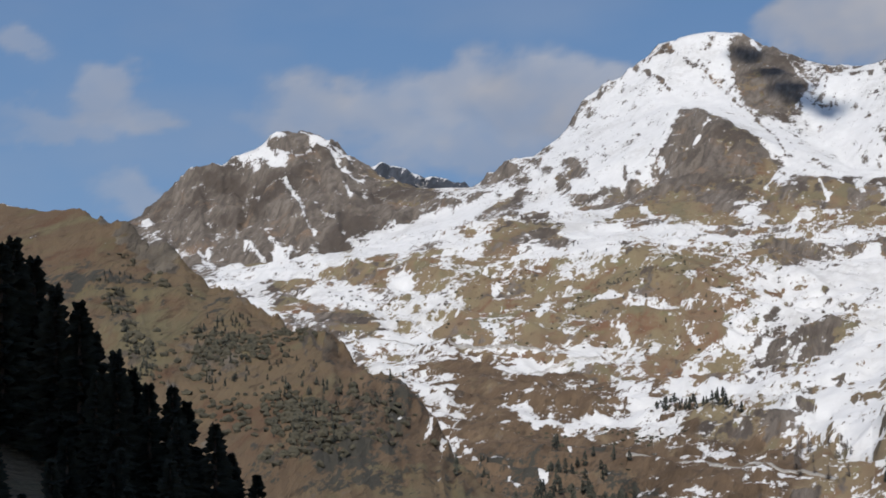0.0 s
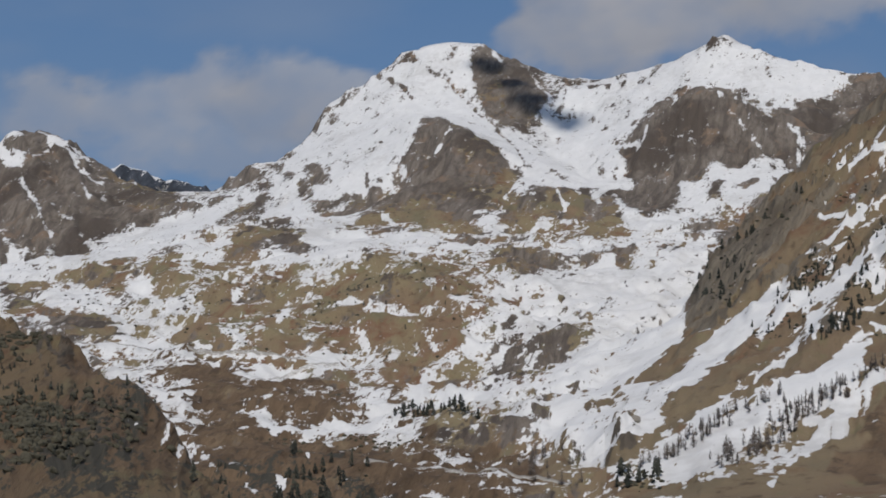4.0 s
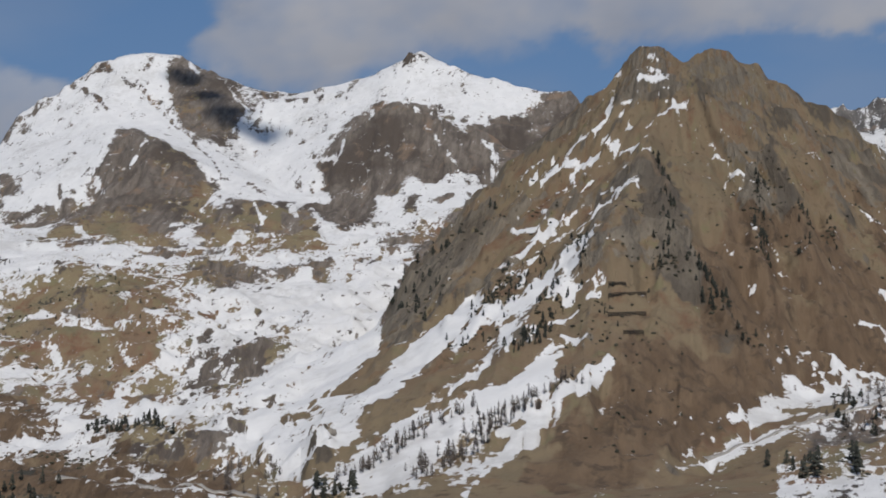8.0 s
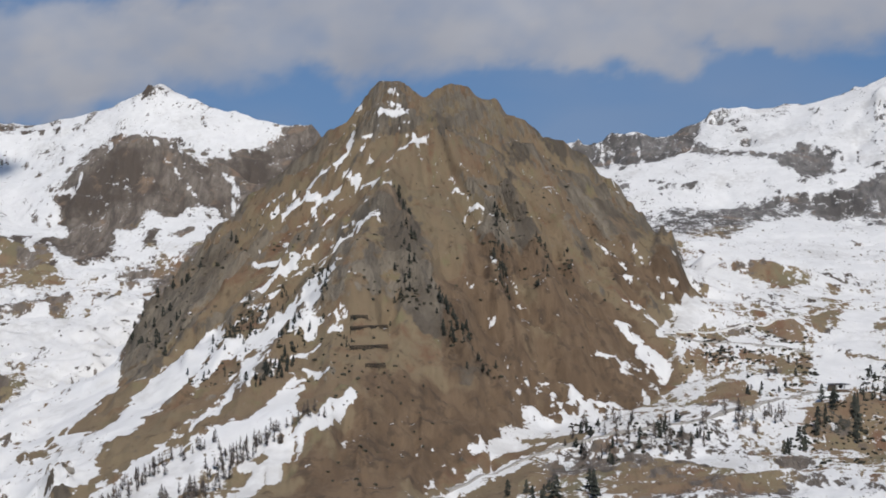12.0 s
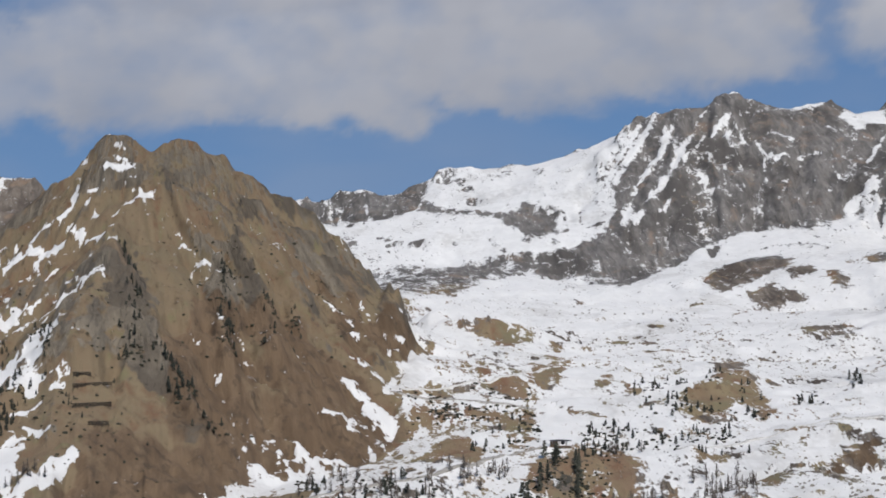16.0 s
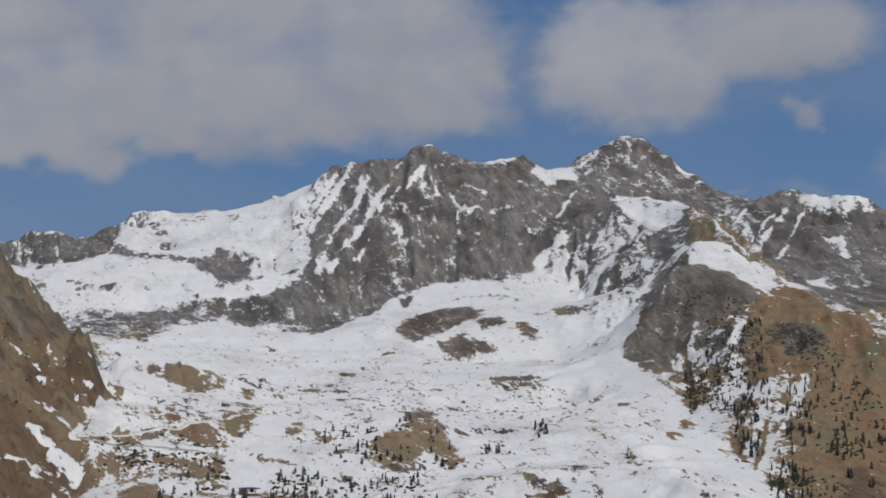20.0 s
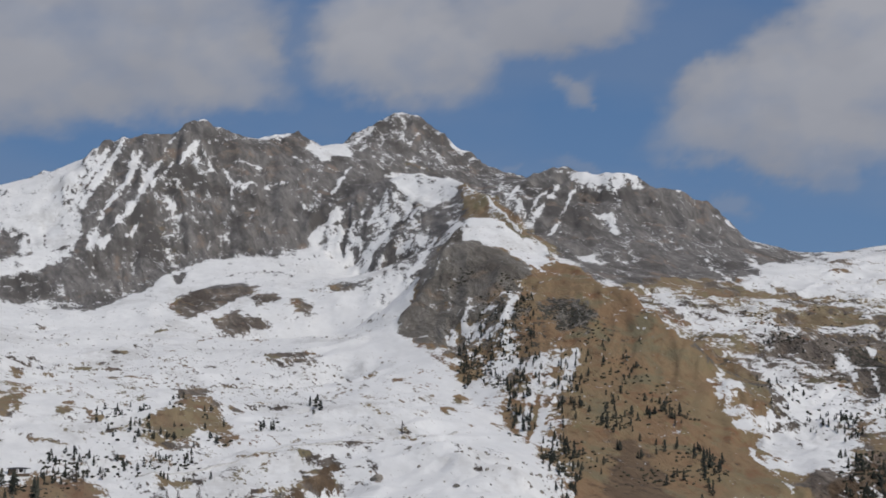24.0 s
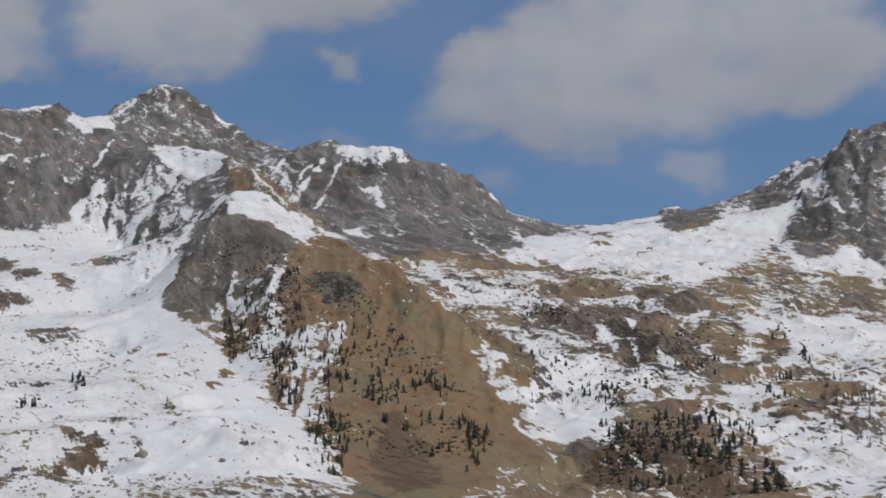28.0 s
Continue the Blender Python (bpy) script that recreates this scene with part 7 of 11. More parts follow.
lay("B", -1024, 2028, -975, 2018, -903, 1898, -916, 1882, -943, 1895)
lay("B", -889, 1912, -886, 1966, -817, 1901, -807, 1942, -776, 1914, -741, 1860, -709, 1748, -704, 1666, -762, 1745, -811, 1743, -856, 1827)
lay("B", -837, 1745, -769, 1706, -718, 1656, -692, 1691, -663, 1663, -690, 1605, -741, 1593, -800, 1655)
lay("B", -1049, 1807, -949, 1787, -895, 1708, -818, 1584, -873, 1597, -923, 1643)
lay("B", -630, 1454, -637, 1597, -579, 1503, -523, 1381, -533, 1346, -539, 1273, -591, 1374)
lay("B", -715, 1447, -712, 1578, -673, 1565, -645, 1430, -682, 1421)
lay("B", -741, 1593, -690, 1605, -645, 1618, -644, 1601, -714, 1582)
lay("W", -1062, 1854, -1051, 1924, -998, 1879, -959, 1832, -941, 1772, -998, 1766)
lay("W", -996, 1727, -953, 1686, -946, 1661)
lay("W", -1436, 2658, -1432, 2716, -1405, 2846, -1330, 2861, -1295, 2875, -1244, 2719, -1151, 2366, -1141, 2228, -1143, 2122)
lay("W", -1440, 2675, -1162, 2204, -1173, 2376, -1355, 2829, -1298, 2836, -1194, 2569, -1097, 2221, -1103, 2122, -1143, 2122)
lay("W", -1396, 2870, -1308, 2858, -1304, 2919, -1285, 2853, -1325, 2765)
lay("W", -1128, 2302, -1059, 2279, -972, 2165, -947, 2100, -943, 2028, -1020, 2128)
lay("W", -1314, 3113, -1252, 3015, -1122, 2771, -957, 2425, -1152, 2684)
lay("W", -1012, 1961, -1000, 1981, -898, 1805, -951, 1856)
lay("W", -894, 1810, -877, 1842, -828, 1752, -864, 1761)
lay("W", -832, 1861, -821, 1866, -821, 1836)
lay("W", -776, 1868, -767, 1875, -722, 1751, -730, 1740)
lay("W", -769, 1706, -725, 1661, -715, 1610, -744, 1649)
lay("W", -912, 1748, -866, 1690, -802, 1635, -800, 1619, -835, 1617)
lay("W", -668, 1342, -642, 1338, -612, 1314, -619, 1299)
lay("W", -296, 598, -289, 601, -282, 592, -283, 580)
lay("W", -672, 1444, -626, 1387, -600, 1362, -608, 1348, -642, 1400)
lay("W", -690, 1553, -674, 1593, -658, 1581, -626, 1455)
lay("W", -594, 1370, -569, 1345, -532, 1277, -543, 1271)
lay("W", -537, 1380, -520, 1362, -481, 1354, -512, 1352, -525, 1294)
lay("W", -591, 1577, -557, 1513, -483, 1359, -492, 1359, -528, 1420)
lay("W", -475, 1349, -442, 1319, -429, 1255, -447, 1235)
lay("W", -666, 1685, -635, 1649, -640, 1605)
streak("W", 2.1, -817, 1628, -740, 1590, -691, 1606, -663, 1620)
streak("W", 2.2, -614, 1309, -579, 1294, -537, 1268, -481, 1216)
lay("W", -917, 2171, -890, 2160, -802, 1996, -788, 1994, -819, 1971, -854, 1997)
streak("W", 2.1, -584, 1587, -595, 1708, -580, 1698)
lay("W", -1328, 3343, -1276, 3349, -1271, 3452, -1243, 3529, -1218, 3587, -1140, 3595, -1100, 3613, -1068, 3510, -1018, 3384, -947, 3252, -914, 3280, -840, 3195, -783, 2875, -744, 2701, -847, 2877, -906, 2950, -1045, 3234, -1025, 3050, -998, 2930, -1003, 2851, -977, 2779, -1078, 2831, -1169, 2920)
streak("r", 6.6, -1218, 3571, -1135, 3476, -1080, 3442, -1013, 3333)
streak("r", 5.0, -1112, 3473, -1054, 3430, -1008, 3334)
streak("b", 3.6, -1220, 3466, -1134, 3343)
streak("b", 3.7, -1257, 3506, -1193, 3434, -1143, 3354)
streak("b", 3.8, -1217, 3585, -1241, 3524)
streak("r", 5.2, -1100, 3028, -1071, 3016)
streak("r", 5.2, -1133, 3026, -1116, 3019)
lay("b", -1217, 3040, -1172, 3002, -1118, 2864, -1155, 2885)
streak("r", 4.2, -1040, 2828, -997, 2811)
streak("b", 7.5, -1088, 2765, -1032, 2783)
lay("b", -1098, 3619, -1082, 3630, -1039, 3643, -978, 3587, -911, 3483, -897, 3409, -912, 3347, -942, 3304, -983, 3335, -1031, 3409, -1072, 3522)
streak("W", 5.3, -1059, 3621, -1035, 3595)
streak("W", 5.9, -1017, 3626, -982, 3602, -931, 3518, -898, 3453)
streak("b", 5.2, -995, 3607, -950, 3568, -921, 3506)
lay("W", -903, 3432, -866, 3587, -794, 3565, -727, 3561, -691, 3285, -719, 3229, -708, 3013, -627, 2942, -611, 2911, -640, 2876, -760, 2790, -816, 2896, -882, 3237)
streak("b", 10.0, -850, 3543, -804, 3514)
streak("b", 6.7, -931, 3624, -863, 3531)
streak("r", 5.4, -789, 3249, -745, 3255, -727, 3267)
streak("b", 3.0, -760, 2927, -723, 2886)
streak("r", 3.9, -824, 3025, -809, 3151)
streak("r", 3.4, -983, 3335, -903, 3242, -817, 3145)
streak("b", 3.3, -1013, 3333, -947, 3252, -839, 3010, -795, 2888)
lay("b", -1031, 3190, -902, 2968, -827, 2901, -795, 2871, -763, 2711, -779, 2647, -856, 2626, -925, 2680, -997, 2834, -981, 2894, -996, 2966)
streak("W", 4.3, -931, 2946, -932, 2899, -935, 2871)
streak("W", 5.4, -988, 2861, -943, 2771)
streak("W", 5.1, -890, 2666, -838, 2661)
lay("b", -999, 2790, -779, 2647, -730, 2778, -607, 2889, -547, 2685, -578, 2675, -968, 2421, -1075, 2733)
lay("W", -1091, 2728, -990, 2647, -985, 2702, -920, 2418, -941, 2352)
lay("W", -1149, 2872, -1090, 2838, -1037, 2795, -1114, 2806)
streak("W", 8.2, -954, 2652, -869, 2485)
lay("W", -793, 2610, -758, 2618, -733, 2520, -764, 2542)
streak("W", 4.6, -721, 2787, -685, 2705)
lay("W", -672, 2818, -659, 2873, -639, 2740)
streak("W", 7.3, -712, 2860, -677, 2769)
lay("W", -630, 2815, -563, 2683, -532, 2694, -526, 2582, -545, 2558, -590, 2672)
streak("W", 5.2, -773, 2707, -779, 2791)
streak("W", 4.5, -757, 2704, -733, 2724)
streak("W", 4.9, -678, 2707, -675, 2599, -691, 2568)
lay("b", -642, 3320, -597, 3323, -564, 3310, -519, 3281, -476, 3128, -458, 3135, -434, 3240, -393, 3303, -351, 3372, -352, 3434, -307, 3446, -158, 1972, -155, 1967, -167, 1873, -212, 1925, -232, 1954, -393, 3002, -423, 2956, -445, 2984, -471, 2926, -500, 2939, -516, 2879, -540, 2867, -532, 2694, -560, 2668, -615, 2888, -649, 3001, -658, 3223)
streak("W", 5.0, -527, 3122, -501, 3106, -469, 3053)
streak("W", 3.9, -523, 3276, -475, 3093)
streak("W", 4.5, -463, 3169, -434, 3101)
streak("W", 3.3, -424, 3127, -385, 3085, -229, 1952)
streak("W", 4.1, -398, 3113, -233, 1963)
streak("W", 3.7, -462, 3040, -438, 3004)
streak("W", 3.3, -639, 3330, -602, 3115)
streak("W", 3.8, -640, 3099, -644, 3021)
lay("W", -514, 2969, -479, 2919, -455, 2991, -445, 2984, -404, 3018, -237, 1896, -257, 1880, -417, 2800, -421, 2715, -488, 2724, -504, 2763, -491, 2832, -500, 2886)
lay("b", -498, 2872, -477, 2880, -470, 2790, -487, 2786)
streak("b", 10.2, -441, 2847, -429, 2882)
lay("W", -551, 2900, -523, 2868, -516, 2783)
lay("W", -562, 2675, -528, 2671, -513, 2725, -502, 2752, -471, 2720, -458, 2553, -470, 2380, -520, 2479)
streak("b", 8.1, -470, 2578, -475, 2693)
lay("s", -941, 2352, -552, 2485, -526, 2582, -426, 2551, -388, 2167, -310, 1621, -331, 1377, -370, 1334, -558, 1398)
lay("W", -577, 2074, -543, 2200, -519, 2271, -537, 2559, -433, 2502, -398, 2224, -423, 2078, -440, 1928, -481, 1903, -531, 1954, -512, 1801, -553, 1844, -573, 1970)
lay("W", -388, 2167, -322, 1740, -316, 1625, -344, 1551, -337, 1367, -395, 1489, -434, 1695, -410, 1749, -404, 1872, -400, 1965)
lay("W", -552, 1820, -500, 1883, -450, 1873, -475, 1788, -520, 1771)
lay("W", -829, 2358, -803, 2490, -676, 2301, -594, 2316, -539, 2424, -548, 2278, -645, 2317, -666, 2195, -714, 2192, -758, 2177)
lay("W", -941, 2352, -898, 2381, -839, 2367, -736, 2002, -782, 1956)
lay("W", -470, 1710, -476, 1791, -441, 1743, -460, 1695, -440, 1499, -454, 1497)
lay("B", -753, 1939, -743, 1955, -734, 1997, -718, 2034, -700, 1993, -715, 1964, -737, 1937)
lay("B", -722, 1965, -681, 1976, -641, 1941, -588, 1843, -559, 1824, -535, 1782, -533, 1740, -533, 1704, -549, 1704, -574, 1739, -589, 1760, -627, 1854, -684, 1862, -758, 1897, -756, 1922)
lay("B", -741, 1855, -681, 1856, -602, 1772, -578, 1725, -547, 1699, -533, 1639, -547, 1635, -591, 1700, -625, 1704, -677, 1780, -702, 1756)
lay("B", -702, 1756, -654, 1736, -625, 1704, -657, 1686, -673, 1686)
lay("B", -629, 1745, -590, 1762, -564, 1717, -546, 1696, -607, 1684)
lay("B", -593, 1689, -551, 1694, -544, 1626, -499, 1463, -510, 1461, -572, 1630)
lay("B", -542, 1700, -499, 1701, -464, 1710, -440, 1584, -494, 1666, -463, 1529, -486, 1496, -501, 1510, -529, 1641)
lay("B", -463, 1725, -442, 1727, -421, 1753, -419, 1720, -430, 1699, -399, 1523, -413, 1521, -419, 1534, -452, 1694)
lay("B", -692, 2046, -661, 2049, -601, 1959, -567, 1888, -552, 1879, -589, 1884, -632, 1941, -669, 1996)
lay("B", -778, 2411, -708, 2409, -703, 2391, -733, 2391, -764, 2391)
lay("B", -648, 2203, -643, 2310, -586, 2231, -569, 2220, -519, 2271, -535, 2224, -571, 2201, -565, 2029, -621, 2114)
lay("B", -555, 1931, -521, 1987, -520, 1971, -542, 1961, -529, 1882)
lay("B", -513, 1979, -496, 1973, -499, 1958)
lay("B", -641, 2383, -672, 2638, -661, 2577, -635, 2374)
lay("B", -583, 2406, -639, 2690, -604, 2698, -553, 2490, -553, 2388)
lay("B", -519, 2304, -499, 2312, -483, 2270, -461, 2136, -482, 2172)
lay("B", -426, 1869, -424, 1908, -406, 1882, -407, 1858)
lay("B", -455, 2169, -451, 2216, -439, 2158)
streak("b", 4.5, -438, 2254, -452, 2483, -444, 2562)
streak("r", 3.6, -451, 2216, -461, 2486, -452, 2706, -408, 2742)
lay("W", -650, 1747, -639, 1741, -620, 1705, -633, 1716)
lay("W", -583, 1749, -552, 1706, -554, 1702)
lay("W", -554, 1810, -524, 1766, -495, 1703, -526, 1701, -526, 1716)
lay("W", -650, 1850, -625, 1839, -611, 1774)
lay("W", -717, 1871, -693, 1872, -690, 1847)
streak("W", 1.9, -617, 1849, -588, 1834)
streak("W", 2.5, -607, 1700, -604, 1712)
streak("r", 1.6, -360, 1497, -359, 1575, -357, 1609)
streak("B", 2.1, -418, 1908, -400, 1965, -388, 2165)
streak("r", 2.4, -411, 1481, -337, 1367, -331, 1494, -279, 1417)
streak("r", 2.0, -421, 1389, -357, 1346, -337, 1405)
lay("W", -591, 1578, -540, 1499, -481, 1373, -517, 1421, -562, 1506)
lay("W", -670, 1678, -643, 1678, -628, 1640, -640, 1604)
lay("B", -636, 1593, -596, 1583, -550, 1474, -537, 1379, -557, 1396)
lay("W", -544, 1626, -541, 1695, -529, 1693, -527, 1635, -484, 1445, -495, 1451)
lay("W", -483, 1487, -449, 1530, -406, 1496, -411, 1479, -413, 1364)
lay("W", -358, 1319, -310, 1325, -287, 1371, -263, 1421, -256, 1340, -266, 1202, -306, 1242, -344, 1298)
lay("B", -260, 1172, -260, 1223, -255, 1218, -252, 1170)
lay("B", -320, 1332, -298, 1344, -287, 1314, -306, 1308)
lay("b", -151, 1951, -121, 1931, -101, 1984, -84, 1985, -66, 1982, -51, 1964, -37, 1994, -2, 1986, 23, 1969, 54, 1956, 84, 1926, 124, 1825, 131, 1735, 113, 1501, 39, 1414, -42, 1172, -91, 1034, -147, 1034, -107, 1204, -138, 1300, -212, 1185, -241, 1189, -267, 1278, -289, 1560, -368, 1939, -418, 2500, -403, 2880, -210, 1962)
lay("W", -198, 1585, -188, 1586, -198, 1554, -214, 1467, -225, 1425, -235, 1314, -252, 1276, -256, 1170, -289, 1205, -299, 1277, -283, 1351, -268, 1447, -247, 1480, -232, 1564, -212, 1589)
streak("W", 2.6, -147, 1649, -172, 1616, -186, 1571, -200, 1534)
lay("W", -175, 1473, -177, 1452, -191, 1432, -198, 1390, -204, 1358, -213, 1434, -194, 1456)
lay("W", -123, 1592, -110, 1515, -114, 1481, -126, 1462, -134, 1441, -150, 1409, -156, 1354, -156, 1319, -169, 1296, -185, 1248, -197, 1205, -213, 1234, -198, 1279, -184, 1322, -175, 1390, -168, 1417, -180, 1411, -176, 1448, -165, 1509, -145, 1510, -140, 1577)
streak("W", 4.9, -84, 1611, -103, 1610, -115, 1610)
streak("W", 2.3, -91, 1609, -118, 1654, -137, 1654, -154, 1624)
streak("W", 2.6, -128, 1658, -151, 1640, -168, 1617)
streak("W", 2.9, -143, 1609, -160, 1586, -170, 1510)
streak("W", 2.6, -172, 1616, -189, 1591, -207, 1584)
streak("W", 3.6, -92, 1981, -79, 1966)
streak("W", 2.4, -90, 1952, -79, 1944)
lay("W", -102, 1902, -79, 1944, -63, 1913, -86, 1908)
streak("W", 2.3, -66, 1908, -76, 1879)
streak("W", 1.5, -73, 1877, -59, 1863)
streak("W", 3.3, -47, 1865, -66, 1829, -83, 1792)
streak("W", 2.8, -80, 1726, -105, 1768)
streak("W", 2.4, -77, 1710, -97, 1676)
streak("W", 1.8, -55, 1829, -52, 1813)
streak("W", 5.2, -125, 1905, -125, 1871, -137, 1849, -159, 1847)
streak("W", 2.2, -117, 1832, -131, 1831)
streak("W", 4.6, -111, 1783, -128, 1798, -151, 1814, -176, 1824, -182, 1802)
streak("W", 3.4, -210, 1889, -197, 1892, -177, 1859)
streak("W", 3.0, -191, 1840, -196, 1831)
streak("W", 3.3, -112, 1875, -103, 1849, -97, 1803)
streak("W", 1.9, -112, 1888, -96, 1887)
streak("W", 2.5, -203, 1779, -182, 1748)
streak("W", 2.7, -170, 1707, -156, 1669)
streak("W", 2.7, -197, 1680, -177, 1660, -151, 1646)
streak("W", 1.7, -128, 1724, -145, 1687)
streak("W", 1.8, -155, 1800, -137, 1710)
lay("W", -103, 1445, -94, 1441, -85, 1441, -80, 1440, -102, 1438)
streak("W", 2.0, -109, 1420, -101, 1422)
streak("W", 1.4, -104, 1430, -97, 1431)
streak("W", 3.5, -136, 1392, -124, 1394)
streak("W", 1.1, -123, 1362, -104, 1333)
streak("W", 1.7, -106, 1436, -120, 1442, -125, 1428)
streak("W", 1.8, -104, 1462, -92, 1470)
streak("W", 1.4, -120, 1397, -115, 1403)
streak("W", 1.9, -162, 1304, -154, 1315)
streak("W", 2.2, -147, 1342, -145, 1382)
lay("W", -139, 1323, -130, 1335, -130, 1308, -120, 1258, -124, 1236, -134, 1229, -144, 1220, -153, 1204, -161, 1184, -173, 1163, -179, 1116, -186, 1081, -180, 1166, -163, 1226, -148, 1246, -140, 1281)
streak("W", 4.5, -84, 1291, -90, 1275, -102, 1232, -115, 1216, -126, 1186, -137, 1156, -142, 1089, -148, 1043)
lay("W", -216, 1209, -199, 1239, -170, 1249, -147, 1241, -159, 1220, -182, 1179, -201, 1128, -219, 1110, -242, 1095, -242, 1159, -231, 1193)
lay("b", -204, 1371, -192, 1403, -180, 1411, -186, 1362, -194, 1307, -207, 1268, -220, 1233, -248, 1221, -246, 1249, -221, 1327, -212, 1348)
lay("b", -292, 1481, -261, 1456, -247, 1480, -259, 1424, -281, 1384, -295, 1387)
streak("b", 1.5, -161, 1295, -172, 1263, -182, 1228, -200, 1199)
streak("b", 1.4, -243, 1336, -237, 1420)
streak("W", 1.6, -13, 1579, -6, 1562, -2, 1558)
streak("W", 1.5, -1, 1550, 7, 1537, 13, 1531)
streak("W", 1.2, 30, 1467, 38, 1471)
lay("W", 33, 1399, 43, 1412, 55, 1399, 80, 1420, 69, 1355, 47, 1386)
streak("W", 2.1, 75, 1469, 91, 1468, 108, 1465)
lay("K", -78, 1630, -67, 1656, -47, 1550, -19, 1498, -1, 1417, 11, 1453, -9, 1391, -31, 1443, -49, 1483, -68, 1526)
lay("K", 3, 1744, 21, 1774, 29, 1632, 25, 1531, 14, 1526, 10, 1587)
lay("K", 48, 1719, 69, 1752, 71, 1687, 62, 1579, 46, 1584, 50, 1645)
lay("K", 77, 1711, 89, 1715, 83, 1642, 69, 1588)
lay("k", -41, 1676, -16, 1669, -11, 1601, -34, 1584)
lay("k", -24, 1578, -6, 1566, -1, 1534, -10, 1486)
lay("k", -51, 1974, -2, 1990, 43, 1951, 81, 1925, 93, 1845, 51, 1849, 14, 1883, -35, 1865)
lay("D", 7, 1731, 20, 1700, 24, 1620, 21, 1535, 12, 1541, 10, 1615)
lay("D", 52, 1702, 58, 1662, 58, 1586, 50, 1588)
lay("D", 76, 1700, 84, 1700, 79, 1640, 73, 1611)
lay("k", -387, 2093, -413, 2472, -277, 1861, -401, 2865, -225, 1896, -224, 1795, -242, 1662, -247, 1568, -252, 1460, -286, 1560)
lay("W", 420, 3836, 476, 4024, 607, 4006, 682, 3942, 827, 3882, 862, 3769, 864, 3629, 775, 3344, 698, 3278, 643, 3253, 588, 3229, 498, 3280, 350, 3196, 271, 3394, 277, 3611)
lay("B", 815, 3665, 876, 3777, 921, 3767, 988, 3750, 1041, 3707, 1083, 3751, 1128, 3739, 1161, 3693, 1251, 3676, 1254, 3651, 1260, 3601, 1371, 3708, 1419, 3805, 1519, 3899, 1583, 3897, 1619, 3889, 1633, 3833, 1544, 3607, 1288, 3255, 1260, 3183, 1226, 3180, 1199, 3163, 1152, 3235, 1122, 3210, 1085, 3193, 1037, 3175, 1038, 3239, 1007, 3210, 940, 3224, 890, 3230, 840, 3122, 794, 3096, 769, 3150, 694, 2998, 647, 2913, 618, 2987, 625, 3114, 568, 3120, 551, 3129, 588, 3229, 643, 3253, 698, 3278, 743, 3388, 745, 3471)
streak("W", 10.4, 873, 3767, 815, 3665, 753, 3534)
streak("W", 12.0, 898, 3746, 847, 3677, 777, 3542, 723, 3369)
streak("W", 13.6, 937, 3714, 895, 3639, 826, 3517, 761, 3373, 741, 3312)
streak("W", 13.3, 933, 3609, 891, 3511, 836, 3423, 777, 3332, 759, 3297)
streak("W", 6.7, 1037, 3652, 1000, 3625, 932, 3540, 900, 3502)
streak("W", 5.4, 1011, 3728, 969, 3680, 939, 3609)
streak("W", 4.2, 856, 3394, 813, 3330)
streak("W", 3.7, 1026, 3614, 1002, 3571, 995, 3524, 1011, 3522, 1036, 3569, 1037, 3610, 1026, 3615)
streak("W", 6.6, 1048, 3534, 1049, 3479, 1054, 3459)
streak("W", 3.6, 1042, 3458, 1020, 3369)
streak("W", 4.4, 1061, 3446, 1123, 3468, 1147, 3439)
streak("W", 3.6, 919, 3452, 924, 3430)
streak("W", 4.2, 1044, 3357, 1055, 3359)
lay("W", 1256, 3657, 1316, 3759, 1414, 3843, 1377, 3710, 1275, 3576, 1266, 3617)
streak("W", 4.7, 1206, 3720, 1241, 3735)
streak("W", 6.6, 1584, 3899, 1523, 3878, 1471, 3810, 1417, 3768)
streak("W", 5.0, 1539, 3885, 1505, 3847)
lay("W", 1424, 3628, 1461, 3632, 1331, 3110, 1278, 2986, 1256, 3023, 1262, 3137)
streak("W", 11.2, 1207, 3241, 1186, 3243, 1152, 3235, 1125, 3221)
streak("W", 4.8, 1244, 3225, 1210, 3193)
streak("W", 3.4, 1246, 3175, 1193, 3121, 1154, 3100)
streak("W", 5.8, 1268, 3462, 1202, 3344)
streak("W", 3.7, 1317, 3549, 1243, 3425)
streak("W", 3.3, 1257, 3100, 1213, 2967)
lay("W", 1172, 2941, 1184, 2900, 1173, 2872, 1160, 2911)
streak("W", 5.7, 1180, 3035, 1143, 2992, 1033, 2777)
streak("W", 4.8, 1196, 2835, 1103, 2659)
streak("W", 3.8, 1100, 3572, 1127, 3548)
streak("W", 3.8, 1214, 3604, 1219, 3551)
streak("W", 4.2, 1048, 3272, 1100, 3331)
streak("W", 4.2, 1103, 3278, 1137, 3314)
lay("W", 736, 3017, 873, 3169, 976, 3174, 1027, 3143, 1140, 3201, 1148, 3112, 1115, 2997, 1079, 2665, 935, 2290, 828, 2082, 748, 1852, 687, 2237, 273, 2490, 452, 2980, 608, 3078, 639, 2873)
lay("B", 759, 2853, 808, 2932, 857, 2975, 902, 2997, 919, 2900, 888, 2832, 855, 2811, 804, 2760, 756, 2713, 755, 2773)
lay("B", 787, 2702, 817, 2717, 843, 2660, 849, 2628, 816, 2604, 780, 2593, 770, 2616)
streak("B", 3.6, 693, 2459, 719, 2468)
lay("B", 919, 2721, 930, 2664, 913, 2616, 898, 2622, 899, 2662)
lay("B", 888, 2832, 917, 2780, 895, 2743, 868, 2739)
lay("B", 999, 2809, 1010, 2739, 1040, 2701, 998, 2684, 971, 2706)
streak("B", 3.3, 683, 2631, 704, 2646)
lay("B", 840, 3122, 879, 3154, 832, 3055)
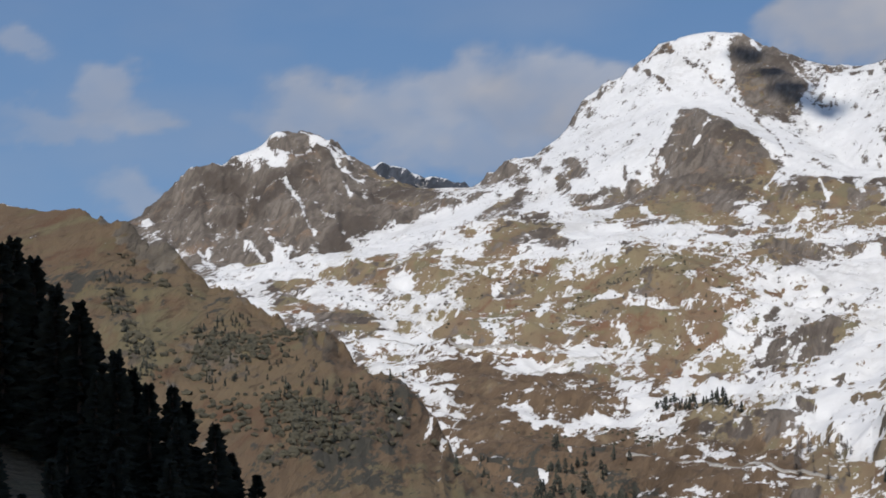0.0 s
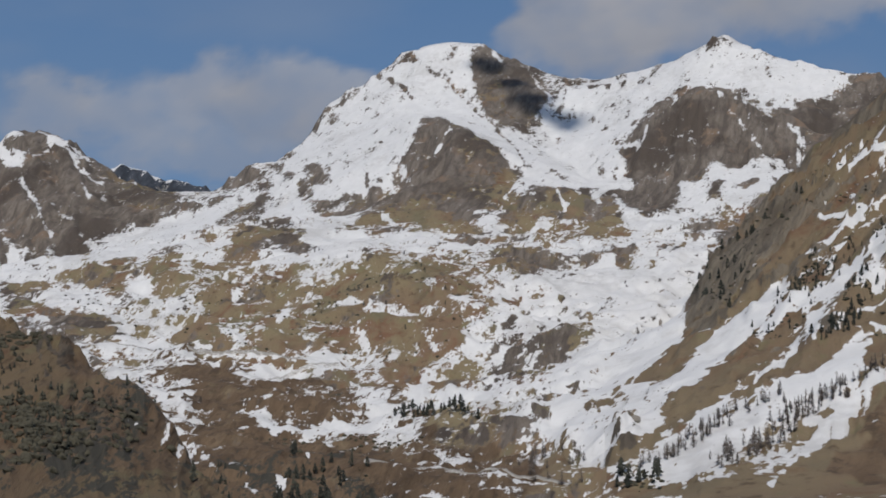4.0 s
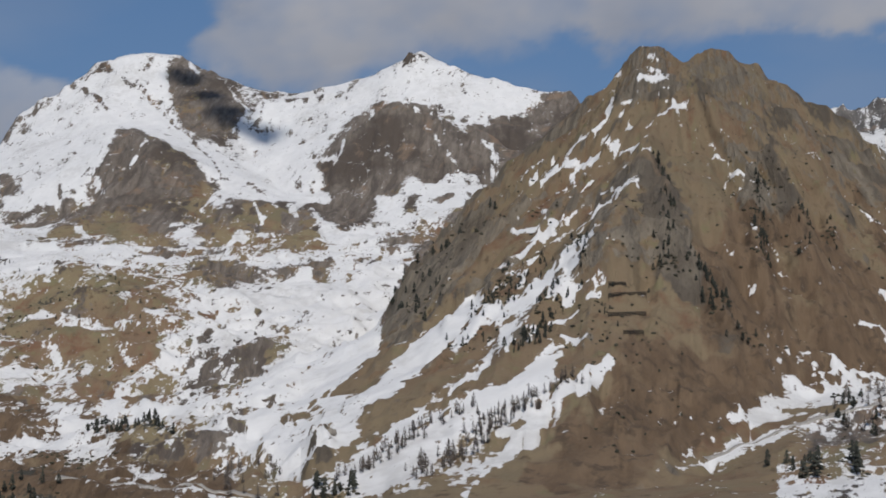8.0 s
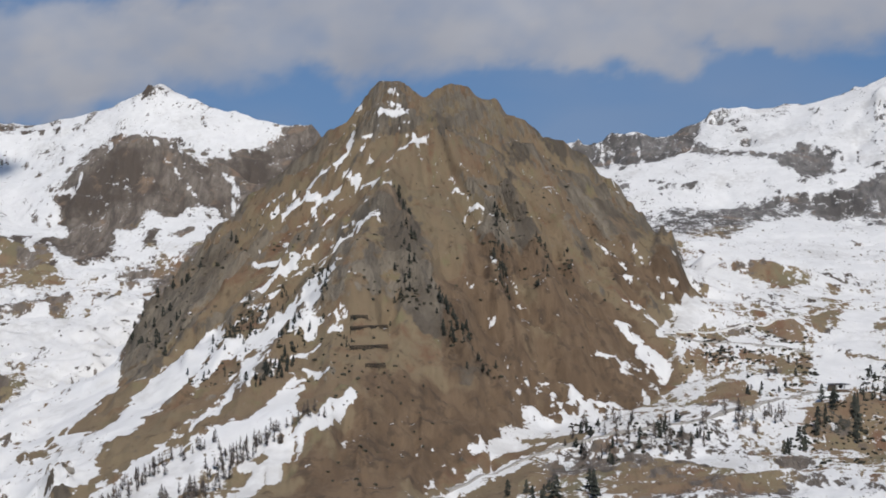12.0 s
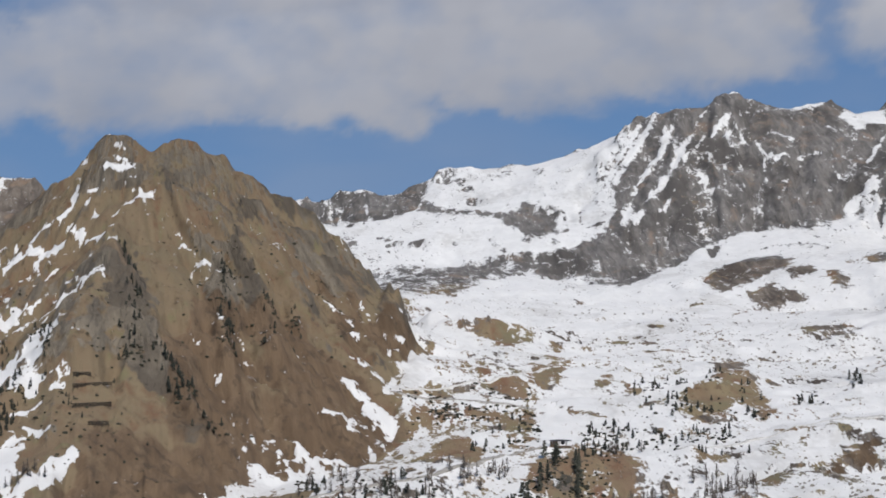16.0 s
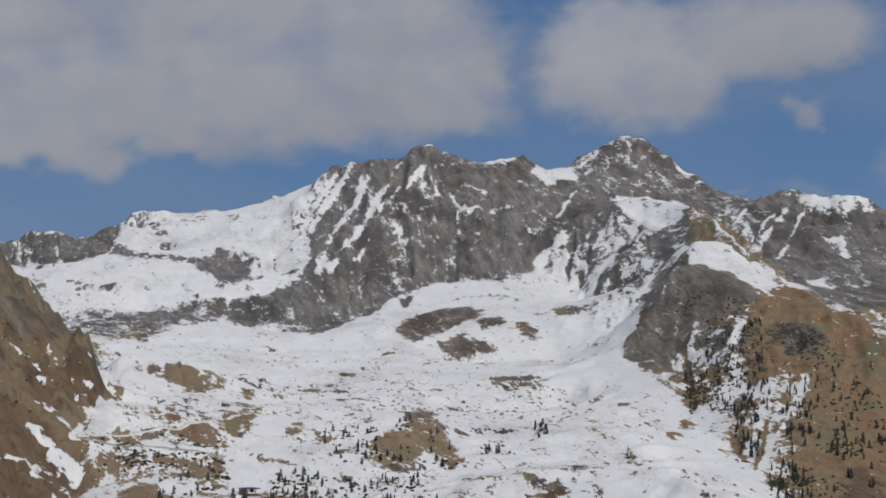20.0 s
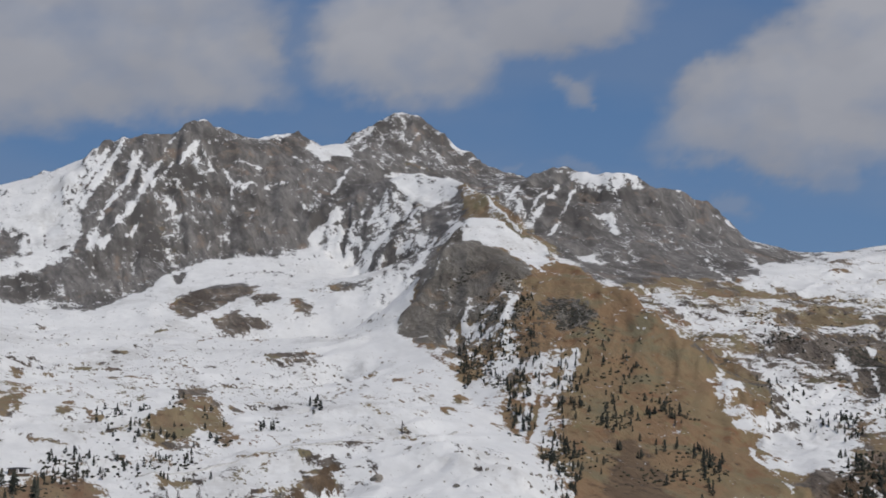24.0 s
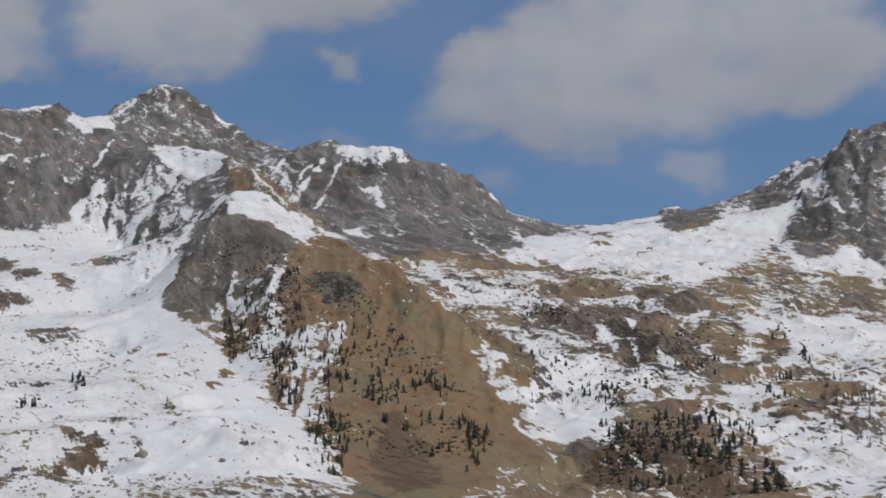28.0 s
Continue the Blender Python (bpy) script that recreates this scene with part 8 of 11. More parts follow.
streak("B", 2.7, 667, 2106, 724, 2075)
streak("r", 3.4, 608, 2000, 654, 2027, 682, 2013)
streak("r", 2.1, 560, 2048, 577, 2059)
streak("r", 3.2, 876, 3039, 938, 3053, 982, 3035)
lay("B", 89, 1936, 253, 4080, 300, 4076, 348, 4068, 400, 3977, 443, 4051, 476, 4024, 447, 3876, 460, 3786, 544, 3589, 598, 3581, 614, 3613, 625, 3552, 645, 3539, 660, 3503, 620, 3348, 575, 3326, 560, 3415, 538, 3548, 484, 3626, 434, 3755, 418, 3818, 341, 3720, 251, 4038)
streak("W", 4.0, 340, 4039, 336, 3928, 330, 3784)
streak("W", 4.6, 406, 3757, 440, 3858)
streak("r", 10.0, 475, 4016, 504, 3952, 535, 3921)
streak("B", 7.2, 619, 3923, 640, 3909)
streak("B", 8.8, 317, 3492, 333, 3462)
streak("B", 6.2, 328, 3409, 346, 3440)
streak("B", 9.5, 369, 3415, 396, 3431)
lay("r", 299, 3253, 408, 3201, 481, 3299, 491, 3238, 392, 2934, 314, 2860, 300, 3072)
streak("B", 4.6, 354, 2770, 395, 2891)
streak("B", 8.2, 550, 3209, 583, 3227)
streak("r", 5.9, 492, 3245, 546, 3213)
streak("B", 6.3, 663, 3462, 645, 3344)
streak("B", 5.6, 695, 3490, 672, 3349)
streak("B", 5.5, 680, 3339, 710, 3335)
lay("w", 175, 1793, 395, 2604, 410, 2043, 545, 2292, 641, 2089, 793, 1860, 479, 1128, 311, 1310, 289, 1439, 384, 2038, 279, 1838, 194, 1761)
lay("B", 267, 2138, 286, 2141, 322, 2123, 352, 2108, 362, 2091, 332, 2022, 313, 2062, 302, 2073, 282, 2109)
lay("B", 382, 2096, 396, 2086, 378, 2009, 368, 2020)
lay("B", 200, 1773, 216, 1815, 237, 1855, 220, 1803, 191, 1738)
lay("s", 179, 1725, 355, 1854, 260, 1425, 150, 1442, 149, 1611)
lay("W", 180, 1706, 227, 1697, 271, 1717, 224, 1672, 174, 1646)
lay("B", 170, 1632, 202, 1659, 245, 1678, 288, 1724, 322, 1827, 350, 1826, 321, 1704, 300, 1673, 273, 1664, 255, 1676, 199, 1635, 175, 1631)
lay("B", 177, 1607, 213, 1592, 193, 1578, 170, 1546, 162, 1559)
lay("B", 213, 1592, 278, 1577, 276, 1542, 251, 1477, 243, 1509, 233, 1533, 215, 1567)
lay("B", 185, 1518, 201, 1503, 215, 1444, 199, 1364, 175, 1364, 178, 1459)
streak("W", 4.5, 200, 1563, 189, 1513, 164, 1445, 149, 1431)
streak("W", 2.9, 255, 1614, 262, 1600)
streak("W", 2.5, 214, 1564, 230, 1547)
lay("W", 204, 1520, 226, 1486, 243, 1429, 228, 1414, 215, 1470)
streak("W", 5.2, 289, 1699, 303, 1663)
streak("B", 2.3, 200, 1369, 243, 1426, 259, 1420)
lay("W", 350, 1802, 386, 1815, 331, 1600, 295, 1495, 277, 1445, 253, 1461, 276, 1542, 312, 1669)
lay("B", 345, 1694, 375, 1762, 372, 1721, 350, 1668, 339, 1663)
streak("B", 2.2, 303, 1561, 313, 1561, 327, 1538)
lay("B", 252, 1382, 284, 1439, 320, 1422, 313, 1352, 307, 1312, 232, 1297)
lay("W", 115, 1644, 126, 1626, 139, 1614, 149, 1609, 165, 1586, 162, 1559, 146, 1508, 140, 1568, 129, 1601, 123, 1614)
streak("W", 2.8, 111, 1778, 136, 1754, 155, 1739, 170, 1732)
streak("W", 2.8, 134, 1736, 169, 1728)
streak("W", 2.1, 153, 1782, 167, 1761, 182, 1753)
streak("W", 1.8, 147, 1798, 151, 1783)
streak("W", 5.0, 129, 1670, 154, 1671, 155, 1632)
streak("W", 1.8, 128, 1790, 135, 1782)
streak("W", 1.8, 113, 1811, 118, 1804)
streak("W", 1.8, 185, 1786, 199, 1816)
streak("W", 6.5, 261, 2379, 199, 1809, 183, 1740, 165, 1678, 155, 1623)
streak("W", 2.3, 71, 1464, 84, 1459, 100, 1452, 133, 1437)
streak("s", 5.4, 99, 1542, 115, 1545, 123, 1521)
streak("W", 2.4, 132, 1526, 132, 1472)
lay("B", 414, 1636, 429, 1634, 475, 1725, 500, 1837, 524, 1883, 523, 1816, 496, 1705, 481, 1602, 464, 1515, 451, 1502, 463, 1576, 444, 1580, 421, 1514, 406, 1512, 397, 1550)
streak("B", 2.9, 516, 1718, 523, 1686)
streak("B", 2.6, 362, 1565, 400, 1620)
streak("B", 6.1, 379, 1716, 377, 1649)
lay("B", 432, 1313, 456, 1335, 483, 1362, 491, 1355, 474, 1315, 455, 1307, 396, 1183)
lay("E", 432, 1313, 456, 1335, 483, 1362, 491, 1355, 474, 1315, 455, 1307, 396, 1183)
streak("B", 3.5, 415, 1317, 422, 1316)
lay("B", 363, 1385, 390, 1386, 387, 1346, 374, 1345, 362, 1363)
streak("r", 2.4, 435, 1420, 483, 1376)
streak("r", 3.9, 533, 1333, 549, 1299)
streak("r", 3.0, 602, 1745, 627, 1751, 658, 1788)
streak("r", 2.8, 524, 2294, 554, 2270)
streak("r", 2.5, 555, 1704, 571, 1701)
streak("r", 2.8, 351, 1496, 358, 1470)
streak("B", 2.4, 381, 1468, 383, 1426)
streak("r", 3.0, 404, 1816, 408, 1761)
streak("r", 2.3, 481, 2258, 518, 2236)
streak("r", 2.1, 471, 2006, 517, 1993)
streak("r", 2.0, 719, 1903, 736, 1900)
lay("B", 1590, 3427, 1715, 3611, 1694, 3435, 1685, 3366, 1779, 3191, 1822, 3158, 1874, 3141, 1913, 3103, 1899, 3001, 1847, 2882, 1575, 2555, 1388, 2407, 1291, 2366, 1339, 2561, 1475, 2991, 1539, 3216)
lay("W", 1681, 3395, 1731, 3309, 1773, 3246, 1787, 3209, 1732, 3217, 1706, 3308)
streak("W", 10.9, 1663, 3322, 1579, 3225, 1536, 3185)
streak("W", 6.0, 1613, 3397, 1556, 3328)
streak("W", 5.9, 1636, 3317, 1552, 3219)
streak("W", 5.0, 1686, 3295, 1574, 3144, 1506, 3054)
streak("W", 10.6, 1645, 3134, 1673, 3130, 1629, 3027)
streak("W", 5.1, 1570, 3332, 1542, 3198)
lay("W", 1481, 2915, 1517, 2900, 1464, 2769, 1436, 2775)
streak("W", 3.7, 1700, 2831, 1568, 2561, 1525, 2427)
streak("W", 8.6, 1336, 2406, 1283, 2240, 1219, 2073, 1179, 1939, 1137, 1811)
lay("W", 1206, 1996, 1280, 2037, 1214, 1896, 1142, 1807, 1136, 1844)
streak("W", 4.2, 1376, 2418, 1316, 2222, 1332, 2161, 1315, 2092)
streak("W", 10.1, 1618, 2557, 1521, 2344, 1580, 2330, 1643, 2321)
lay("W", 1773, 2802, 1704, 2593, 1883, 2758, 2096, 2906, 2159, 2906, 1934, 2503, 1705, 2207, 1562, 2180, 1562, 2333, 1589, 2479)
streak("B", 5.6, 1867, 2932, 1933, 2940, 1890, 2787)
lay("B", 2201, 2961, 2098, 2713, 1939, 2509, 1935, 2589)
streak("r", 4.7, 1581, 2453, 1583, 2409)
lay("s", 1385, 2419, 1418, 2242, 1650, 2136, 819, 1065, 805, 1169, 820, 1266, 891, 1448, 942, 1581)
lay("B", 1340, 2066, 1396, 2034, 1326, 1898, 1256, 1854, 1275, 1966)
lay("B", 1198, 1870, 1249, 1855, 1252, 1792, 1220, 1685, 1172, 1679, 1142, 1750)
lay("B", 1342, 1840, 1386, 1857, 1353, 1753, 1331, 1724, 1307, 1761)
lay("B", 1191, 1705, 1260, 1699, 1232, 1597, 1065, 1381, 1047, 1429, 1074, 1538)
lay("B", 1152, 1958, 1106, 1819, 1076, 1692, 941, 1443, 915, 1430, 960, 1580)
lay("B", 840, 1242, 896, 1246, 1005, 1304, 827, 1075, 802, 1157)
lay("W", 1105, 1726, 1089, 1649, 1036, 1540, 1056, 1531, 981, 1431, 961, 1455, 983, 1516)
lay("W", 880, 1367, 950, 1362, 914, 1271, 855, 1225, 834, 1264, 846, 1323)
lay("W", 829, 1265, 807, 1208, 805, 1183, 799, 1189)
streak("W", 4.9, 861, 1389, 875, 1392)
streak("W", 3.0, 901, 1416, 909, 1413)
streak("W", 4.5, 922, 1290, 963, 1299, 1002, 1300)
lay("W", 1401, 2005, 1372, 1893, 1294, 1796, 1282, 1824)
streak("W", 5.9, 1296, 1768, 1277, 1655)
streak("W", 5.0, 1185, 1696, 1093, 1546)
streak("W", 4.6, 1110, 1497, 1087, 1433)
streak("W", 2.8, 1004, 1447, 996, 1384)
lay("B", 799, 1212, 846, 1235, 825, 1182, 812, 1179)
lay("k", 1271, 1984, 1650, 2136, 827, 1075, 805, 1169, 866, 1337, 1071, 1695)
lay("K", 1198, 1870, 1249, 1855, 1252, 1792, 1220, 1685, 1172, 1679, 1142, 1750)
lay("K", 796, 1214, 846, 1235, 825, 1182, 812, 1179)
lay("B", 1155, 2697, 991, 2239, 997, 2149, 956, 1984, 904, 1949, 871, 1969, 829, 1951, 824, 2056, 919, 2237, 953, 2262)
lay("K", 1155, 2697, 991, 2239, 997, 2149, 956, 1984, 904, 1949, 871, 1969, 829, 1951, 824, 2056, 919, 2237, 953, 2262)
lay("W", 1189, 2752, 1011, 2276, 1036, 2234, 1072, 2208, 1007, 2027, 972, 2000, 991, 2137, 975, 2204)
streak("W", 5.2, 894, 1898, 857, 1847, 846, 1867)
streak("W", 3.1, 884, 1990, 866, 1989)
streak("W", 6.6, 828, 1764, 778, 1704, 726, 1641)
streak("W", 2.8, 862, 1685, 821, 1624, 759, 1540, 685, 1422)
lay("W", 696, 1597, 746, 1608, 681, 1480, 685, 1422, 655, 1329, 565, 1129, 440, 1117, 534, 1355)
lay("k", 913, 1865, 937, 1846, 921, 1750, 886, 1695, 876, 1751)
lay("D", 803, 1875, 876, 1948, 879, 1895, 822, 1800, 731, 1678)
lay("D", 856, 1817, 908, 1828, 811, 1634, 747, 1574, 793, 1696)
streak("B", 4.3, 746, 1608, 704, 1484)
lay("D", 718, 1468, 731, 1451, 682, 1334, 657, 1314)
lay("t", 883, 1740, 881, 1593, 826, 1415, 750, 1188, 653, 1215, 755, 1466)
lay("T", 883, 1740, 881, 1593, 826, 1415, 750, 1188, 653, 1215, 755, 1466)
streak("B", 10.1, 2103, 2474, 2269, 2576, 2265, 2498, 2327, 2478)
streak("W", 6.0, 2135, 2498, 2208, 2493, 2245, 2448)
streak("W", 11.2, 2062, 2441, 2098, 2385, 2155, 2351)
lay("B", 2185, 2678, 2251, 2631, 2299, 2624, 2291, 2525, 2322, 2463, 1974, 2102, 1978, 2138, 2015, 2227, 1941, 2184, 1857, 2150, 1922, 2251, 2051, 2400, 2124, 2470, 2117, 2505, 2115, 2547)
lay("W", 2264, 2586, 2215, 2501, 2148, 2483, 2052, 2416, 1844, 2236, 1618, 2047, 1519, 2004, 1596, 2171, 1883, 2408, 2045, 2494, 2169, 2536)
lay("W", 2251, 2631, 2307, 2633, 2292, 2602, 2250, 2600, 2215, 2620)
streak("W", 4.2, 2291, 2525, 2296, 2576, 2288, 2597)
lay("W", 2140, 2432, 2141, 2397, 2109, 2336, 2093, 2339)
streak("W", 3.4, 2285, 2477, 2254, 2423)
streak("W", 3.7, 2047, 2236, 2077, 2256)
lay("W", 1916, 2257, 1872, 2154, 1974, 2182, 1978, 2138, 1914, 2038, 1728, 1842, 1782, 1971, 1752, 2029)
lay("B", 1998, 2681, 2226, 2950, 2098, 2713, 2049, 2620, 1975, 2541, 1925, 2538)
streak("B", 5.5, 2046, 2903, 1956, 2690, 2035, 2730)
lay("r", 1914, 2802, 1810, 2553, 1759, 2496, 1719, 2486)
streak("B", 4.7, 1725, 2374, 1757, 2381)
streak("r", 4.0, 1711, 2203, 1779, 2250)
lay("r", 1536, 1978, 1704, 2117, 1711, 2005, 1847, 2067, 1802, 1920, 1499, 1598, 1388, 1628, 1375, 1710)
lay("B", 1800, 2014, 1814, 1973, 1568, 1678, 1526, 1690)
lay("B", 1359, 1883, 1386, 1862, 1349, 1759, 1356, 1727, 1317, 1718, 1307, 1735, 1322, 1822)
lay("W", 1302, 1772, 1283, 1694, 1350, 1719, 1277, 1656, 1277, 1707)
lay("B", 1428, 2133, 1475, 2082, 1341, 1869, 1287, 1852, 1316, 1954)
lay("B", 1268, 1848, 1298, 1767, 1267, 1673, 1248, 1599, 1241, 1535, 1159, 1443, 1210, 1598, 1184, 1684, 1184, 1748)
lay("W", 1241, 1742, 1227, 1696, 1209, 1676)
lay("W", 1185, 1705, 1176, 1661, 1090, 1551)
lay("W", 1098, 1712, 1101, 1678, 1025, 1534, 1054, 1528, 993, 1396, 951, 1371, 956, 1431, 978, 1501)
lay("W", 869, 1361, 930, 1392, 856, 1267, 920, 1293, 835, 1190, 862, 1244, 836, 1252, 825, 1277)
streak("s", 5.7, 1101, 1481, 1026, 1356, 996, 1256, 935, 1146, 928, 1092)
lay("W", 1390, 1631, 1439, 1611, 1441, 1537, 1214, 1296, 1284, 1439, 1164, 1351, 1170, 1389, 1262, 1543, 1360, 1671)
lay("W", 1015, 1280, 1073, 1290, 1060, 1245, 1000, 1225)
lay("S", 981, 1195, 987, 1161, 971, 1109, 992, 1061, 840, 900, 819, 937, 862, 1015)
lay("B", 1124, 1459, 1159, 1443, 1119, 1361, 1052, 1303, 1012, 1292)
lay("B", 1299, 1579, 1328, 1576, 1263, 1483, 1169, 1397, 1233, 1491)
lay("B", 1038, 1241, 1027, 1201, 982, 1141, 985, 1171)
streak("W", 1.8, 844, 1344, 810, 1261, 792, 1199)
streak("W", 3.0, 865, 1390, 872, 1382)
streak("W", 2.4, 895, 1410, 907, 1411)
streak("W", 3.4, 1176, 1661, 1078, 1486, 1042, 1402)
lay("B", 960, 1350, 962, 1280, 882, 1100, 816, 995, 744, 1082, 844, 1196)
streak("B", 2.6, -405, 1930, -405, 2115, -389, 2246)
streak("r", 2.4, -371, 1484, -331, 1494, -289, 1465)
lay("t", -108, 1724, -50, 1948, 54, 1945, 124, 1825, 113, 1501, -36, 1195, -102, 1151, -93, 1430)
lay("T", -65, 1808, -34, 1847, -2, 1744, 3, 1601, 44, 1570, 25, 1495, -1, 1493, -42, 1549)
lay("T", 30, 1871, 48, 1719, 44, 1570, 70, 1552, 96, 1705, 71, 1814)
lay("W", -495, 2101, -441, 2175, -404, 2384, -324, 1736, -303, 1613, -302, 1468, -320, 1360)
lay("W", -187, 1618, -194, 1570, -219, 1568, -232, 1489, -248, 1464, -266, 1451, -274, 1403, -277, 1288, -281, 1228, -254, 1168, -245, 1253, -235, 1293, -228, 1411, -210, 1432, -197, 1528, -173, 1552)
lay("W", -107, 1533, -122, 1493, -147, 1497, -160, 1457, -174, 1412, -185, 1385, -201, 1304, -219, 1252, -233, 1201, -214, 1184, -198, 1237, -178, 1292, -161, 1324, -156, 1387, -145, 1420, -132, 1456, -106, 1488)
streak("W", 4.3, -182, 1469, -197, 1429, -205, 1357)
lay("W", -127, 1335, -134, 1271, -147, 1234, -172, 1233, -190, 1197, -213, 1165, -178, 1149, -146, 1181, -129, 1200, -119, 1243)
streak("W", 6.2, -85, 1292, -99, 1246, -115, 1208, -124, 1156)
lay("b", -199, 1358, -178, 1380, -180, 1310, -205, 1271, -223, 1249, -238, 1246, -223, 1311)
streak("b", 2.4, -279, 1420, -255, 1450, -240, 1512)
lay("b", -294, 1410, -268, 1447, -256, 1421, -267, 1338)
streak("b", 1.8, -355, 1570, -374, 1873, -304, 1723)
streak("b", 1.6, -196, 1241, -177, 1287, -154, 1313)
streak("r", 1.8, -306, 1337, -302, 1468, -265, 1455)
lay("b", 76, 1819, 163, 1903, 184, 1801, 192, 1773, 162, 1671, 124, 1661, 113, 1648, 98, 1730)
streak("W", 1.8, 111, 1778, 136, 1754, 155, 1739, 170, 1732)
streak("W", 1.7, 134, 1736, 169, 1728)
streak("W", 1.8, 153, 1782, 167, 1761, 182, 1753)
streak("W", 1.4, 147, 1798, 151, 1783)
streak("W", 2.0, 129, 1670, 146, 1661, 153, 1633)
streak("W", 1.5, 185, 1786, 199, 1816)
lay("b", 165, 1586, 170, 1546, 148, 1503, 136, 1576, 159, 1614)
lay("W", 115, 1644, 126, 1626, 134, 1611, 148, 1606, 161, 1589, 158, 1563, 150, 1553, 140, 1565, 131, 1596, 123, 1612)
lay("r", 1504, 3895, 1582, 3895, 1584, 3831, 1444, 3663, 1411, 3720)
streak("s", 4.2, 1582, 3895, 1521, 3872, 1477, 3808)
streak("s", 4.1, 1581, 3836, 1523, 3782, 1450, 3677)
streak("W", 1.3, -588, 736, -577, 748, -541, 735)
streak("W", 8.5, -1789, 2860, -1751, 2891, -1706, 2922)
streak("W", 4.8, -1713, 2997, -1655, 2971, -1618, 3006)
lay("t", 973, 1376, 972, 1286, 887, 1087, 816, 995, 744, 1082)
lay("t", -387, 2093, -413, 2472, -401, 2865, -225, 1896, -224, 1795, -242, 1662, -247, 1568, -252, 1460, -286, 1560)
streak("r", 3.1, 486, 2130, 576, 2092, 620, 2063)
streak("r", 2.2, 431, 1765, 459, 1813)
streak("r", 2.2, 479, 1414, 531, 1373, 639, 1509)
streak("r", 2.0, 415, 2005, 448, 1934)
streak("r", 1.9, 482, 1557, 491, 1509)
streak("B", 2.1, 490, 1396, 511, 1379)
streak("s", 3.3, 597, 1637, 682, 1689, 723, 1708)
streak("r", 2.4, 709, 1909, 704, 1786, 758, 1832)
lay("b", -727, 1550, -643, 1460, -587, 1397, -546, 1278, -503, 1282, -439, 1271, -361, 1085, -367, 1043, -261, 557)
lay("b", -362, 626, -798, 1495, -290, 597, -512, 1093, -261, 557, -277, 480)
lay("W", -605, 1363, -588, 1377, -526, 1283, -543, 1283)
lay("D", -511, 1090, -481, 1154, -410, 1082, -367, 1043, -261, 557)
streak("W", 1.8, -454, 1034, -428, 987)
streak("W", 1.8, -446, 1075, -421, 1004)
streak("W", 2.1, -510, 1096, -472, 1031)
streak("W", 1.8, -441, 1105, -463, 1222)
rolling = soft(np.isin(GR, [REGIONS.index(r) for r in ("basin", "knolls", "snow_basin")]).astype(float), 4)
SNOW += rolling * (0.17 * fbm(ACROSS, ALONG, 22, 4, 131, 0.62) + 0.15 * fbm(ACROSS, ALONG, 10, 3, 137, 0.6) - 0.10 * HUMPS)
SNOW -= 0.018 * np.clip(CRAGS, -10, 10)
# snow keeps to the chutes and lies in threads down the pyramid
craggy = soft(np.isin(GR, [REGIONS.index(r) for r in ("peak_d", "peak_f", "peak_h", "shelf")]).astype(float), 4)
SNOW += craggy * (0.33 * fbm(spine, 0.16 * RANGE, 22, 4, 441, 0.7) + 0.012 * (CHUTE - soft(CHUTE, 12)))
SNOW += 0.26 * np.clip(on_spire * 1.5, 0, 1) * fbm(spire_a * 300, 0.10 * spire_d, 15, 3, 447, 0.65) * np.clip((SNOW - 0.38) / 0.1, 0, 1)
SNOW += 0.07 * fbm(ACROSS, ALONG, 12, 3, 449, 0.7)
TURF += rolling * 0.75 * fbm(ACROSS, ALONG, 34, 4, 451, 0.65)
TURF -= 0.025 * np.clip(CRAGS, -8, 8)
SNOW -= 0.45 * (SLOPE - soft(SLOPE, 30))
dry = np.isin(GR, [REGIONS.index(r) for r in ("peak_c", "peak_e", "left_hill")])
SNOW = np.where(dry & (SNOW < 0.5), SNOW - 0.14, SNOW)
DARK += 0.25 * fbm(ACROSS, ALONG, 40, 4, 151, 0.6)
# snow fills the gullies and rounds the crags under it
filled = soft(np.clip((SNOW - 0.5) / 0.16, 0, 1), 3)
GZ = GZ - 0.8 * filled * (CRAGS - 0.25 * soft(CRAGS, 25)) + 0.85 * filled * CHUTE
FINE_LN = np.log(reach[0])


def surface(x, y):
    """Height of the finished ground at plan points x, y (arrays)."""
    u = (np.arctan2(x, y) - AZ0) / (AZ1 - AZ0) * (NA - 1)
    return sample(GZ, u, np.interp(np.log(np.hypot(x, y)), FINE_LN, np.arange(len(FINE_LN))))


cover = np.clip(np.stack([SNOW, TURF, DARK, SOIL_AND_SHADE], -1), 0, 1)

